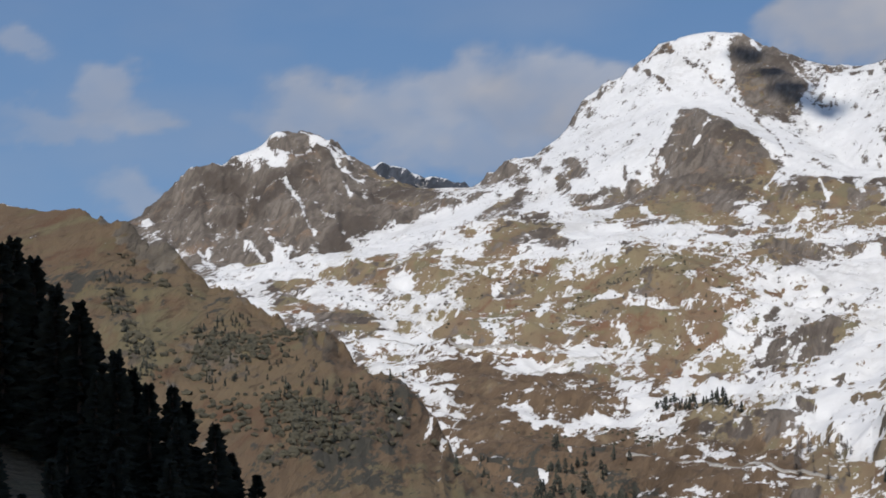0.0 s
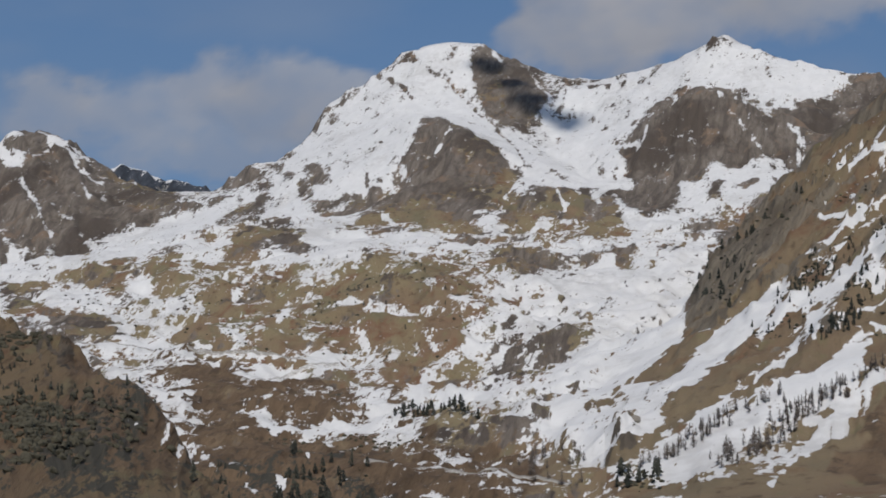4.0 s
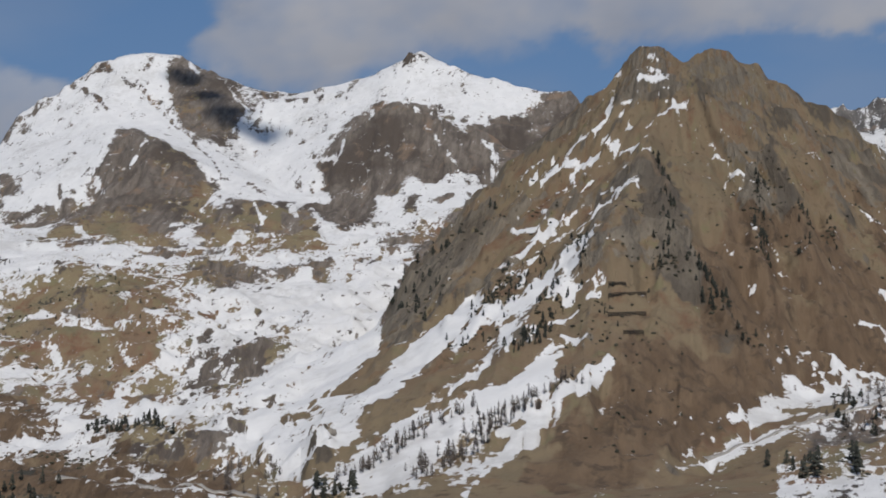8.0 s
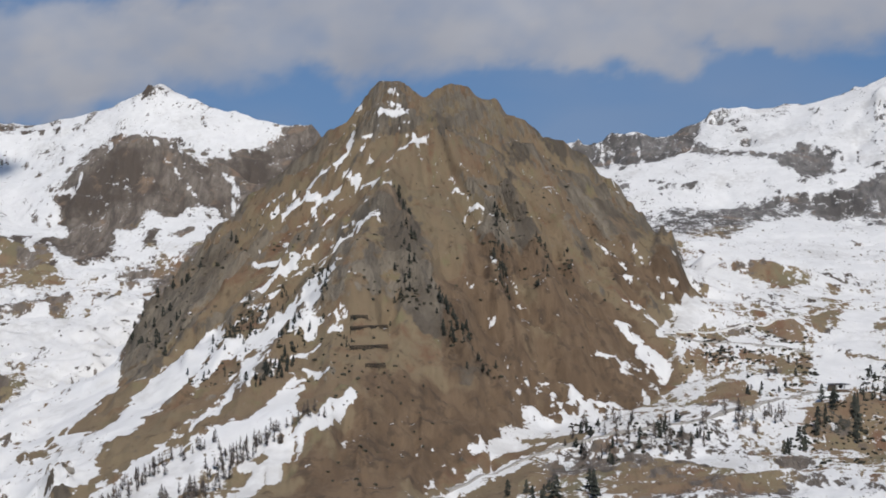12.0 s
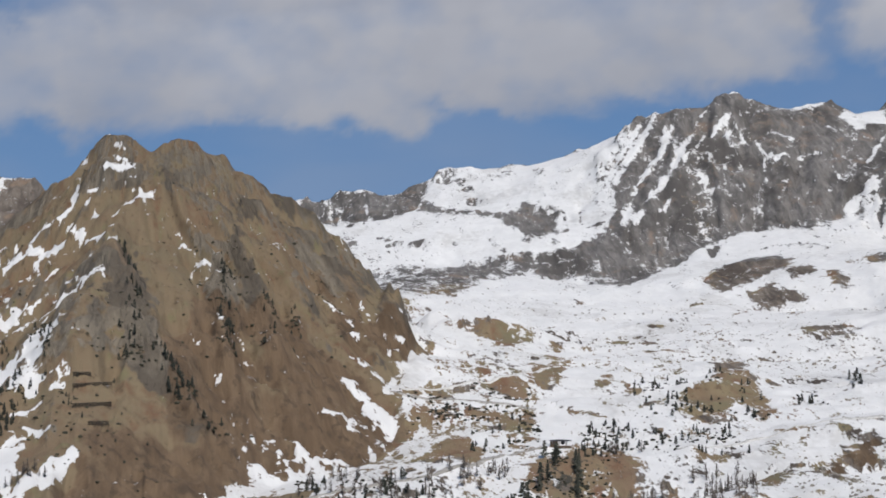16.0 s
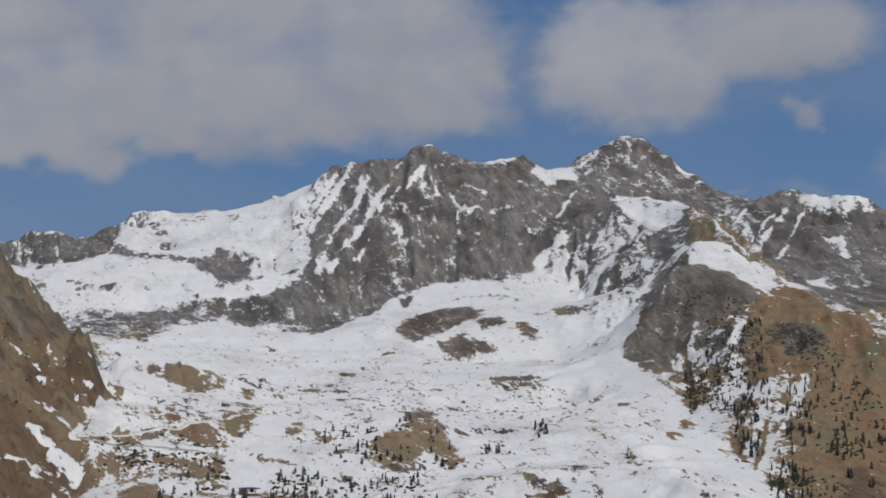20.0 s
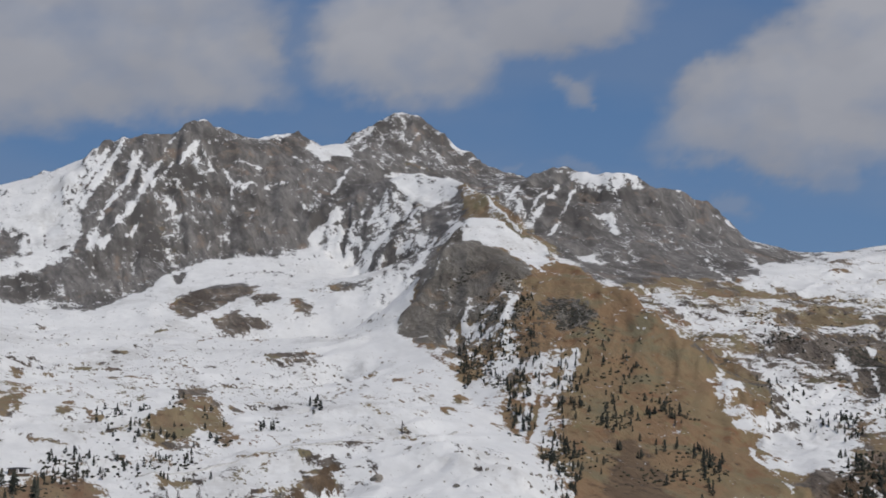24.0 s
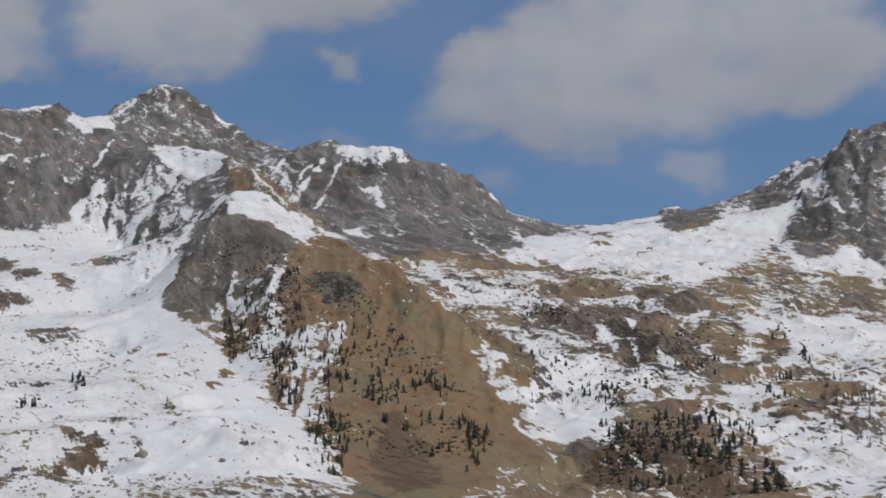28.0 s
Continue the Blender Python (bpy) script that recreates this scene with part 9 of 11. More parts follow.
NAMES = {
    "left_hill": ("hill", "brown grassy hillside with dark scrub and bare soil", "hill", hill_land), "peak_b": ("mountain", "grey rocky peak with a snow cap and thin snow gullies", "mountain", brown_land),
    "far_ridge": ("distant_ridge", "dark jagged distant ridge dusted with snow", "mountain", blue_grey_land), "peak_a": ("mountain", "twin snow-covered mountain with brown crags and cliffs", "mountain", brown_land),
    "basin": ("ground", "rolling brown alpine pasture with melting snow patches", "ground", brown_land), "peak_c": ("mountain", "brown pyramid mountain with snow gullies and sparse conifers", "mountain", ochre_land),
    "snow_basin": ("ground", "snow-covered valley floor with brown knolls and tracks", "ground", brown_land), "peak_d": ("mountain", "high grey granite wall with snow couloirs and summit", "mountain", grey_land),
    "peak_f": ("mountain", "grey rock mountain with a snowy top and saddle", "mountain", grey_land), "peak_h": ("mountain", "steep grey peak with snow ramps and rock ribs", "mountain", grey_land),
    "peak_e": ("mountain", "ochre grassy spur with dark north cliffs and trees", "mountain", spur_land), "knolls": ("ground", "rocky knolls with snow patches and dwarf conifers", "ground", brown_land),
    "shelf": ("mountain", "rocky shoulder with a tilted snow shelf", "mountain", grey_land),
    "lookout": ("ground", "grassy lookout slope below the viewer", "ground", ochre_land)}
ALLCO = np.stack([GX, GY, GZ], -1).reshape(-1, 3)
QUADS = grid_quads(NA, NR)
quad_region = GR[:-1, :-1].reshape(-1)
for k, r in enumerate(REGIONS):
    q = QUADS[quad_region == k]
    if not len(q):
        continue
    used, inverse = np.unique(q, return_inverse=True)
    name, label, category, mat = NAMES[r]
    ob = mesh_object(name, ALLCO[used], inverse.reshape(-1, 4), mat)
    layer = ob.data.attributes.new("cover", "FLOAT_COLOR", "POINT")
    layer.data.foreach_set("color", cover.reshape(-1, 4)[used].reshape(-1).astype(np.float32))
    fall_line(ob, SPIRE if r == "peak_c" else None)
    tagged(ob, label, category, kind="structure")

# ---- ground behind and under the viewer ----
def build_rest():
    na, nr = 150, 70
    az = np.linspace(AZ1, AZ0 + 2 * math.pi, na)[:, None]
    rr = np.exp(np.linspace(LN0, LN1, nr))[None, :]
    f = (az - AZ1) / (AZ0 + 2 * math.pi - AZ1)
    left, right = np.interp(np.log(rr[0]), LN_REACH, GZ[0]), np.interp(np.log(rr[0]), LN_REACH, GZ[-1])
    z = right[None, :] * (1 - f) + left[None, :] * f
    x, y = rr * np.sin(az), rr * np.cos(az)
    swell = np.sin(math.pi * f) * np.clip(rr / 900, 0, 1)
    z = z + swell * (60 + 240 * ridged(x, y, 900, 4, 301)) * np.clip(rr / 2600, 0.05, 1)
    ob = grid_object("ground", np.stack([x, y, z], -1).reshape(-1, 3), na, nr, ochre_land)
    c = np.stack([np.clip(0.1 + 0.5 * np.clip((z - 260) / 200, 0, 1), 0, 1), 0.8 + 0 * z, 0.3 + 0 * z, 1 + 0 * z], -1)
    layer = ob.data.attributes.new("cover", "FLOAT_COLOR", "POINT")
    layer.data.foreach_set("color", c.reshape(-1).astype(np.float32))
    fall_line(ob)
    tagged(ob, "wooded and grassy slopes behind the lookout", "ground", kind="structure")
    na, nr = 90, 10
    az = np.linspace(0, 2 * math.pi, na)[:, None]
    rr = np.linspace(0.01, 46, nr)[None, :]
    z = LOOKOUT - 1.65 - 7.4 * rr / 46 + 0 * az
    x, y = rr * np.sin(az), rr * np.cos(az)
    ob = grid_object("ground", np.stack([x, y, z], -1).reshape(-1, 3), na, nr, ochre_land)
    layer = ob.data.attributes.new("cover", "FLOAT_COLOR", "POINT")
    layer.data.foreach_set("color", np.tile(np.array([0.0, 0.9, 0.1, 1.0], np.float32), na * nr))
    fall_line(ob)
    tagged(ob, "dry grassy knoll under the viewer", "ground", kind="structure")


build_rest()


# ---- plain materials for the things ----
def speckled(name, a, b, scale, rough=0.9, relief=0.0):
    m, n, l, bsdf = material(name)
    pos = node(n, l, "ShaderNodeNewGeometry").outputs["Position"]
    lot = node(n, l, "ShaderNodeObjectInfo").outputs["Random"]
    tex = noise_tex(n, l, pos, scale, 5, 0.65)
    mix = math_node(n, l, "ADD", tex, math_node(n, l, "MULTIPLY_ADD", lot, 0.3, -0.15))
    l.new(mixed(n, l, step(n, l, mix, 0.35, 0.65), a, b), bsdf.inputs["Base Color"])
    bsdf.inputs["Roughness"].default_value = rough
    bsdf.inputs["Specular IOR Level"].default_value = 0.2
    if relief:
        bump = node(n, l, "ShaderNodeBump", Height=tex, Strength=0.8, Distance=relief)
        l.new(bump.outputs[0], bsdf.inputs["Normal"])
    return m


needle_mat = speckled("dark_conifer_needles", (0.036, 0.039, 0.032, 1), (0.074, 0.075, 0.058, 1), 1.2)
scrub_mat = speckled("dwarf_pine_scrub", (0.030, 0.030, 0.022, 1), (0.085, 0.076, 0.052, 1), 0.7)
# near firs: needle colour darkened to carry the shade they stand in
shaded_fir_mat = speckled("fir_needles_with_shade", (0.020, 0.024, 0.017, 1), (0.046, 0.048, 0.035, 1), 1.2)
bark_mat = speckled("conifer_bark", (0.06, 0.045, 0.035, 1), (0.12, 0.09, 0.07, 1), 3.0)
twig_mat = speckled("bare_larch_twigs", (0.085, 0.070, 0.060, 1), (0.15, 0.125, 0.105, 1), 1.5)
stone_mat = speckled("weathered_granite", (0.13, 0.12, 0.105, 1), (0.25, 0.225, 0.19, 1), 0.6, 0.9, 0.3)
steel_mat = speckled("rusted_fence_steel", (0.022, 0.019, 0.017, 1), (0.045, 0.037, 0.031, 1), 2.0, 0.7)
roof_mat = speckled("dark_sheet_roof", (0.035, 0.036, 0.040, 1), (0.06, 0.06, 0.065, 1), 0.8, 0.5)
pale_mat = speckled("pale_concrete", (0.45, 0.44, 0.42, 1), (0.6, 0.59, 0.56, 1), 1.0, 0.85)
timber_mat = speckled("weathered_timber", (0.09, 0.065, 0.045, 1), (0.17, 0.125, 0.09, 1), 2.5)
cloud_mat = speckled("cloud_vapour", (0.85, 0.85, 0.87, 1), (0.9, 0.9, 0.92, 1), 0.01, 1.0)


def part(name, bm, mat, parent=None, label="", smooth=False):
    me = bpy.data.meshes.new(name)
    bm.to_mesh(me)
    bm.free()
    if smooth:
        for f in me.polygons:
            f.use_smooth = True
    me.materials.append(mat)
    ob = new(name, me)
    ob.parent = parent
    if label:
        ob["label"] = label
    return ob


def rod(bm, a, b, r0, r1, sides=5):
    a, b = Vector(a), Vector(b)
    q = (b - a).to_track_quat("Z", "Y")
    rings = []
    for p, r in ((a, r0), (b, r1)):
        rings.append([bm.verts.new(p + q @ Vector((r * math.cos(2 * math.pi * k / sides), r * math.sin(2 * math.pi * k / sides), 0))) for k in range(sides)])
    for k in range(sides):
        bm.faces.new((rings[0][k], rings[0][(k + 1) % sides], rings[1][(k + 1) % sides], rings[1][k]))
    bm.faces.new(rings[1])
    bm.faces.new(rings[0][::-1])


def slab(bm, x0, x1, y0, y1, z0, z1, bevel=0.0):
    v = [bm.verts.new((x, y, z)) for z in (z0, z1) for x, y in ((x0, y0), (x1, y0), (x1, y1), (x0, y1))]
    faces = [bm.faces.new([v[i] for i in q]) for q in ((3, 2, 1, 0), (4, 5, 6, 7), (0, 1, 5, 4), (1, 2, 6, 5), (2, 3, 7, 6), (3, 0, 4, 7))]
    if bevel:
        bmesh.ops.bevel(bm, geom=list({e for f in faces for e in f.edges}), offset=bevel, segments=1, affect="EDGES")


def tuft_crown(rng, tufts, wide, sharp, low, lean, size):
    """Unit-high crown of many small tufts hung on a stem, with an uneven outline and gaps."""
    bm = bmesh.new()
    stem = [bm.verts.new((lean * k / 20, 0, low + (0.98 - low) * k / 20)) for k in range(21)]
    side = [bm.verts.new((lean * k / 20 + 0.02, 0.01, low + (0.98 - low) * k / 20)) for k in range(21)]
    for k in range(20):
        bm.faces.new((stem[k], side[k], side[k + 1], stem[k + 1]))
    lobes = [(rng.uniform(0, 6.28), rng.uniform(0.15, 0.35)) for _ in range(3)]
    for k in range(tufts):
        f = rng.random() ** 1.15
        joint = stem[int(20 * f)]
        a = rng.uniform(0, 6.28)
        bulge = 1 + sum(s * math.cos(a - p) for p, s in lobes)
        r = wide * (1 - f) ** sharp * min(1.0, 0.35 + 4.5 * f) * bulge * rng.uniform(0.55, 1.15) + 0.02
        tip = joint.co + Vector((r * math.cos(a), r * math.sin(a), rng.uniform(-0.05, 0.03)))
        w = size * rng.uniform(0.7, 1.3)
        across = Vector((-math.sin(a), math.cos(a), 0)) * w
        up = Vector((0, 0, w * rng.uniform(0.7, 1.2)))
        mid = joint.co.lerp(tip, 0.6)
        l1, r1, t1, tp = bm.verts.new(mid + across), bm.verts.new(mid - across), bm.verts.new(mid + up), bm.verts.new(tip)
        for q in ((joint, l1, t1), (joint, t1, r1), (tp, t1, l1), (tp, r1, t1)):
            bm.faces.new(q)
    return bm


def trunk_shape(lean, high):
    bm = bmesh.new()
    rod(bm, (0, 0, -0.08), (lean * high, 0, high), 0.028, 0.006, 6)
    return bm


def tree_kind(name, crown_name, crown_bm, crown_mat, lean, high, label):
    root = new(name)
    root.empty_display_size = 0.1
    part("trunk", trunk_shape(lean, high), bark_mat if crown_mat is needle_mat else twig_mat, root)
    part(crown_name, crown_bm, crown_mat, root)
    return tagged(root, label, "tree")


rng = random.Random(11)
CONIFERS = [tree_kind("conifer_tree", "crown", tuft_crown(rng, 70, (0.30, 0.24, 0.34, 0.26, 0.30)[k], (0.6, 0.9, 0.45, 0.8, 0.6)[k], 0.08, 0.02 * (k % 3 - 1), 0.075), needle_mat, 0.02 * (k % 3 - 1), 0.92, "dark green conifer standing on the mountain slope") for k in range(5)]
LARCHES = [tree_kind("larch_tree", "crown", tuft_crown(rng, 70, 0.26 + 0.04 * (k % 2), 0.8, 0.12, 0.0, 0.030), twig_mat, 0.0, 0.98, "bare grey-brown larch standing in old snow") for k in range(4)]
for t in CONIFERS + LARCHES:
    t["group"] = "conifers on the slopes" if t in CONIFERS else "larches on the valley floor"
SPOTS = {"c": [], "l": []}


def grove(kind, count, low, high, *flat):
    """Trees scattered over a field of the plan."""
    p = np.array(flat, float).reshape(-1, 2)
    lo, hi = p.min(0), p.max(0)
    found = 0
    for _ in range(count * 40):
        if found >= count:
            break
        x, y = rng.uniform(lo[0], hi[0]), rng.uniform(lo[1], hi[1])
        inside = False
        for (x0, y0), (x1, y1) in zip(p, np.roll(p, -1, 0)):
            if (y0 > y) != (y1 > y) and x < x0 + (x1 - x0) * (y - y0) / (y1 - y0):
                inside = not inside
        if inside:
            SPOTS[kind].append((x, y, rng.uniform(low, high)))
            found += 1


grove("c", 60, 5, 9, -391, 2095, -386, 2174, -281, 1831, -239, 1850, -222, 1798, -227, 1642, -255, 1601, -265, 1494)
grove("c", 20, 3.6, 5.8, -210, 1518, -187, 1600, -155, 1471, -174, 1411, -199, 1438)
grove("c", 8, 2.9, 5, -221, 1442, -186, 1442, -173, 1404, -200, 1357)
grove("c", 11, 3.6, 6.5, -152, 1448, -132, 1460, -127, 1411, -144, 1374)
grove("c", 12, 2.9, 5.8, -139, 1585, -105, 1508, -109, 1447, -128, 1463)
grove("c", 9, 4.3, 7.2, -77, 1679, -62, 1677, -44, 1569, -53, 1556)
grove("c", 12, 4.3, 7.9, -66, 1529, -48, 1556, -45, 1463, -63, 1460)
grove("c", 19, 4.3, 7.9, -42, 1491, -20, 1491, -2, 1459, -19, 1419)
grove("c", 9, 3.6, 6.5, -15, 1441, 15, 1456, 18, 1407, -10, 1398)
grove("c", 14, 4.3, 7.2, 11, 1635, 28, 1638, 27, 1562, 13, 1538)
grove("c", 6, 3.6, 6.5, 17, 1739, 28, 1772, 24, 1649, 16, 1647)
grove("c", 12, 3.6, 6.5, 54, 1715, 68, 1732, 60, 1596, 49, 1577)
grove("c", 8, 3.6, 5.8, 77, 1717, 87, 1719, 84, 1653, 72, 1614)
grove("c", 14, 2.2, 4.3, -114, 1508, -73, 1584, -24, 1461, -41, 1316, -92, 1325)
grove("l", 85, 5, 8, -198, 1118, -172, 1170, -143, 1222, -105, 1251, -101, 1243, -136, 1195, -160, 1136, -179, 1084)
grove("c", 6, 10, 13, 30, 1102, 76, 1079, 70, 990, 28, 1005)
grove("c", 6, 6, 9, 15, 1118, 47, 1123, 42, 1005, 14, 1037)
grove("l", 30, 6, 10, 54, 1285, 156, 1310, 147, 1236, 70, 1241)
grove("c", 10, 6, 10, 53, 1274, 154, 1297, 147, 1236, 67, 1195)
grove("c", 42, 5, 8, -503, 1440, -402, 1341, -398, 1328, -473, 1354)
grove("c", 75, 5, 9, -281, 591, -466, 1138, -396, 1085, -376, 1049, -259, 534)
grove("c", 6, 3, 6, -353, 623, -873, 1602, -344, 632, -337, 602)
grove("c", 15, 3, 6, -734, 1424, -691, 1380, -294, 583, -301, 576)
grove("l", 7, 8, 11, -345, 1266, -333, 1265, -290, 1102, -300, 1099)
grove("c", 14, 5, 9, -250, 1117, -221, 1121, -211, 1075, -244, 1087)
grove("c", 25, 3, 5, -851, 2091, -649, 2159, -526, 1750, -677, 1694)
grove("l", 24, 5, 8, -359, 1279, -287, 1211, -263, 1110, -306, 1079)
grove("c", 22, 1.5, 2.6, -464, 647, -460, 664, -429, 615, -425, 598)
grove("c", 30, 1.5, 2.6, -429, 607, -395, 580, -372, 549, -377, 543)
grove("c", 70, 1.5, 2.8, -413, 638, -403, 665, -345, 568, -351, 552, -379, 582)
grove("c", 55, 1.5, 2.8, -332, 566, -320, 584, -288, 525, -291, 502)
grove("c", 36, 1.6, 3, -741, 1421, -672, 1357, -294, 602, -299, 581)
grove("c", 70, 1.2, 2, -381, 624, -306, 600, -281, 551, -305, 512)
grove("c", 70, 2, 4.5, -288, 525, -488, 1079, -437, 982, -270, 492)
grove("c", 18, 1.5, 2.5, -367, 648, -867, 1594, -338, 616, -343, 609)
grove("c", 14, 9, 13, 247, 1398, 275, 1368, 261, 1282, 222, 1255)
grove("c", 26, 4, 6.5, 388, 1717, 435, 1759, 437, 1686, 379, 1499, 350, 1530)
grove("c", 16, 4, 6.5, 296, 1493, 327, 1471, 312, 1402, 280, 1394)
grove("l", 45, 6, 10, 339, 1313, 391, 1325, 319, 1073, 281, 1088)
grove("l", 26, 7, 11, 278, 1306, 316, 1283, 250, 1017, 220, 1037)
grove("c", 12, 4, 6.5, 209, 1513, 268, 1514, 255, 1439, 195, 1387)
grove("l", 18, 7, 10, 167, 1329, 215, 1353, 213, 1295, 162, 1289)
grove("l", 18, 6, 9, 68, 1399, 157, 1312, 160, 1269, 62, 1280)
grove("c", 14, 5, 8, 68, 1399, 157, 1312, 160, 1269, 62, 1280)
grove("c", 22, 3, 6, 355, 1475, 408, 1475, 400, 1357, 341, 1383)
grove("c", 8, 6, 9, 210, 1321, 223, 1284, 196, 1148, 185, 1166)
grove("l", 10, 6, 9, 292, 1450, 337, 1440, 316, 1352, 275, 1368)
grove("c", 8, 4, 6, 192, 1673, 251, 1605, 263, 1513, 180, 1570)
grove("c", 24, 4, 6.5, 444, 1741, 485, 1772, 492, 1625, 427, 1411, 379, 1467)
grove("c", 4, 6, 9, 514, 1621, 537, 1596, 516, 1532, 486, 1533)
grove("c", 5, 5, 9, 627, 1811, 631, 1772, 562, 1584, 549, 1586)
grove("l", 1, 9, 10, 605, 1508, 610, 1502, 592, 1463, 599, 1492)
grove("c", 20, 4, 7, 311, 1533, 361, 1468, 349, 1421, 291, 1437)
grove("c", 100, 4, 7.2, 816, 1871, 853, 1909, 878, 1874, 914, 1893, 870, 1790, 802, 1674, 763, 1630, 781, 1747, 738, 1692)
grove("c", 26, 4.8, 8.8, 777, 1671, 797, 1651, 713, 1466, 686, 1466)
grove("c", 40, 4, 7.2, 713, 1466, 732, 1419, 664, 1288, 648, 1324)
grove("c", 24, 4, 7.2, 850, 1696, 867, 1669, 792, 1515, 738, 1453)
grove("c", 12, 4.8, 8, 804, 1526, 816, 1486, 773, 1407, 750, 1425)
grove("c", 12, 4.8, 8, 843, 1514, 860, 1474, 820, 1415, 809, 1454)
grove("c", 20, 4, 8, 724, 1384, 773, 1388, 818, 1331, 755, 1237, 668, 1269)
grove("c", 7, 7.2, 10.4, 810, 1370, 804, 1317, 755, 1237, 745, 1260)
grove("c", 25, 2.4, 4.8, 918, 1793, 914, 1641, 827, 1389, 749, 1442, 854, 1680)
grove("c", 12, 4, 6.4, 944, 1387, 981, 1379, 924, 1292, 908, 1334)
grove("c", 60, 5, 9, 951, 1297, 911, 1136, 845, 995, 804, 947, 813, 1016, 853, 1150)
grove("c", 40, 4, 8, 828, 1195, 888, 1205, 813, 1016, 766, 1079)
grove("c", 14, 4, 8, 1064, 1302, 1135, 1333, 1029, 1203, 1014, 1234)
grove("l", 45, 6, 9, 1127, 1294, 1124, 1200, 950, 1016, 936, 1051)
grove("c", 16, 3, 6, 1193, 1877, 1243, 1858, 1184, 1759, 1152, 1801)
grove("c", 45, 3, 5, 1234, 1787, 1271, 1629, 1076, 1325, 974, 1328, 1054, 1527)
grove("c", 5, 6, 9, 1222, 1426, 1273, 1460, 1178, 1352, 1157, 1347)
grove("c", 5, 4, 7, 1315, 1598, 1343, 1575, 1262, 1490, 1254, 1515)
grove("c", 14, 4, 7, 922, 1471, 1113, 1708, 1006, 1496, 922, 1416)
grove("l", 60, 5, 8, -243, 1127, -222, 1176, -193, 1215, -166, 1234, -162, 1228, -188, 1186, -213, 1147, -235, 1119)
grove("l", 45, 4, 7, -164, 1215, -128, 1221, -94, 1256, -93, 1243, -126, 1203, -157, 1168)
grove("c", 32, 2.9, 5, -205, 1483, -190, 1545, -157, 1576, -141, 1505, -159, 1470, -186, 1437)
grove("c", 16, 2.9, 5, -152, 1406, -118, 1454, -112, 1435, -138, 1389)
grove("c", 30, 4, 7, -163, 1323, -145, 1381, -130, 1394, -133, 1340, -156, 1299)
grove("c", 14, 2.9, 5, 12, 1736, 26, 1772, 25, 1543, 16, 1535)
grove("c", 17, 3.6, 6.5, -76, 1714, -61, 1712, -43, 1527, -51, 1503, -66, 1579)
grove("c", 17, 3.6, 6.5, -39, 1532, -20, 1497, -2, 1464, -15, 1444, -35, 1491)
grove("c", 16, 4, 7.2, 802, 1362, 801, 1325, 740, 1209, 707, 1187)
grove("c", 10, 4, 6.4, 796, 1490, 810, 1463, 767, 1385, 758, 1409)
grove("c", 12, 4, 6.4, 844, 1504, 853, 1468, 816, 1405, 802, 1419)
grove("c", 30, 3.2, 5.6, 952, 1420, 982, 1386, 950, 1341, 929, 1387)
grove("c", 40, 4, 8, 878, 1263, 961, 1255, 887, 1133, 792, 1041, 813, 1163)
grove("c", 14, 3, 5, 1205, 1878, 1253, 1832, 1167, 1718, 1142, 1769)
grove("c", 45, 4, 7.2, 863, 1723, 839, 1645, 761, 1502, 696, 1380, 646, 1253, 552, 1095, 660, 1338, 779, 1572)
grove("c", 30, 4, 6.4, 777, 1661, 845, 1739, 826, 1673, 738, 1529, 706, 1497)
grove("c", 14, 4, 7, 1293, 1726, 1162, 1463, 1013, 1291, 1076, 1438)
grove("c", 30, 4, 7, 961, 1255, 1006, 1219, 880, 1068, 887, 1133)
grove("c", 16, 3.2, 6.4, 888, 1684, 884, 1596, 805, 1485, 814, 1534)


# ---- low scrub between the trees ----
def scrub_field(label, fields, seed):
    """Dwarf pine and juniper: low, uneven bushes over several fields of the plan."""
    r = np.random.RandomState(seed)
    shape = bmesh.new()
    bmesh.ops.create_icosphere(shape, subdivisions=1, radius=1.0)
    unit = np.array([v.co[:] for v in shape.verts])
    tris = [[v.index for v in f.verts] for f in shape.faces]
    shape.free()
    cos, faces, n = [], [], 0
    for count, flat in fields:
        p = np.array(flat, float).reshape(-1, 2)
        lo, hi = p.min(0), p.max(0)
        q = lo + (hi - lo) * r.rand(count * 6, 2)
        inside = np.zeros(len(q), bool)
        for (x0, y0), (x1, y1) in zip(p, np.roll(p, -1, 0)):
            if y0 != y1:
                inside ^= ((y0 > q[:, 1]) != (y1 > q[:, 1])) & (q[:, 0] < x0 + (x1 - x0) * (q[:, 1] - y0) / (y1 - y0))
        q = q[inside]
        q = q[fbm(q[:, 0], q[:, 1], 45, 3, 77) + 0.35 * r.rand(len(q)) > 0.16][:count]
        if not len(q):
            continue
        z = surface(q[:, 0], q[:, 1])
        for (x, y), h in zip(q, z):
            s = r.uniform(0.5, 1.5)
            c = unit * r.uniform(0.6, 1.3, unit.shape) * (s * r.uniform(0.9, 1.8), s * r.uniform(0.9, 1.8), s)
            cos.append(c + (x, y, h + 0.3 * s))
            faces += [[i + n for i in f] for f in tris]
            n += len(c)
    me = bpy.data.meshes.new("scrub")
    me.from_pydata(np.concatenate(cos).tolist(), [], faces)
    me.materials.append(scrub_mat)
    return tagged(new("scrub", me), label, "shrubs", kind="stuff")


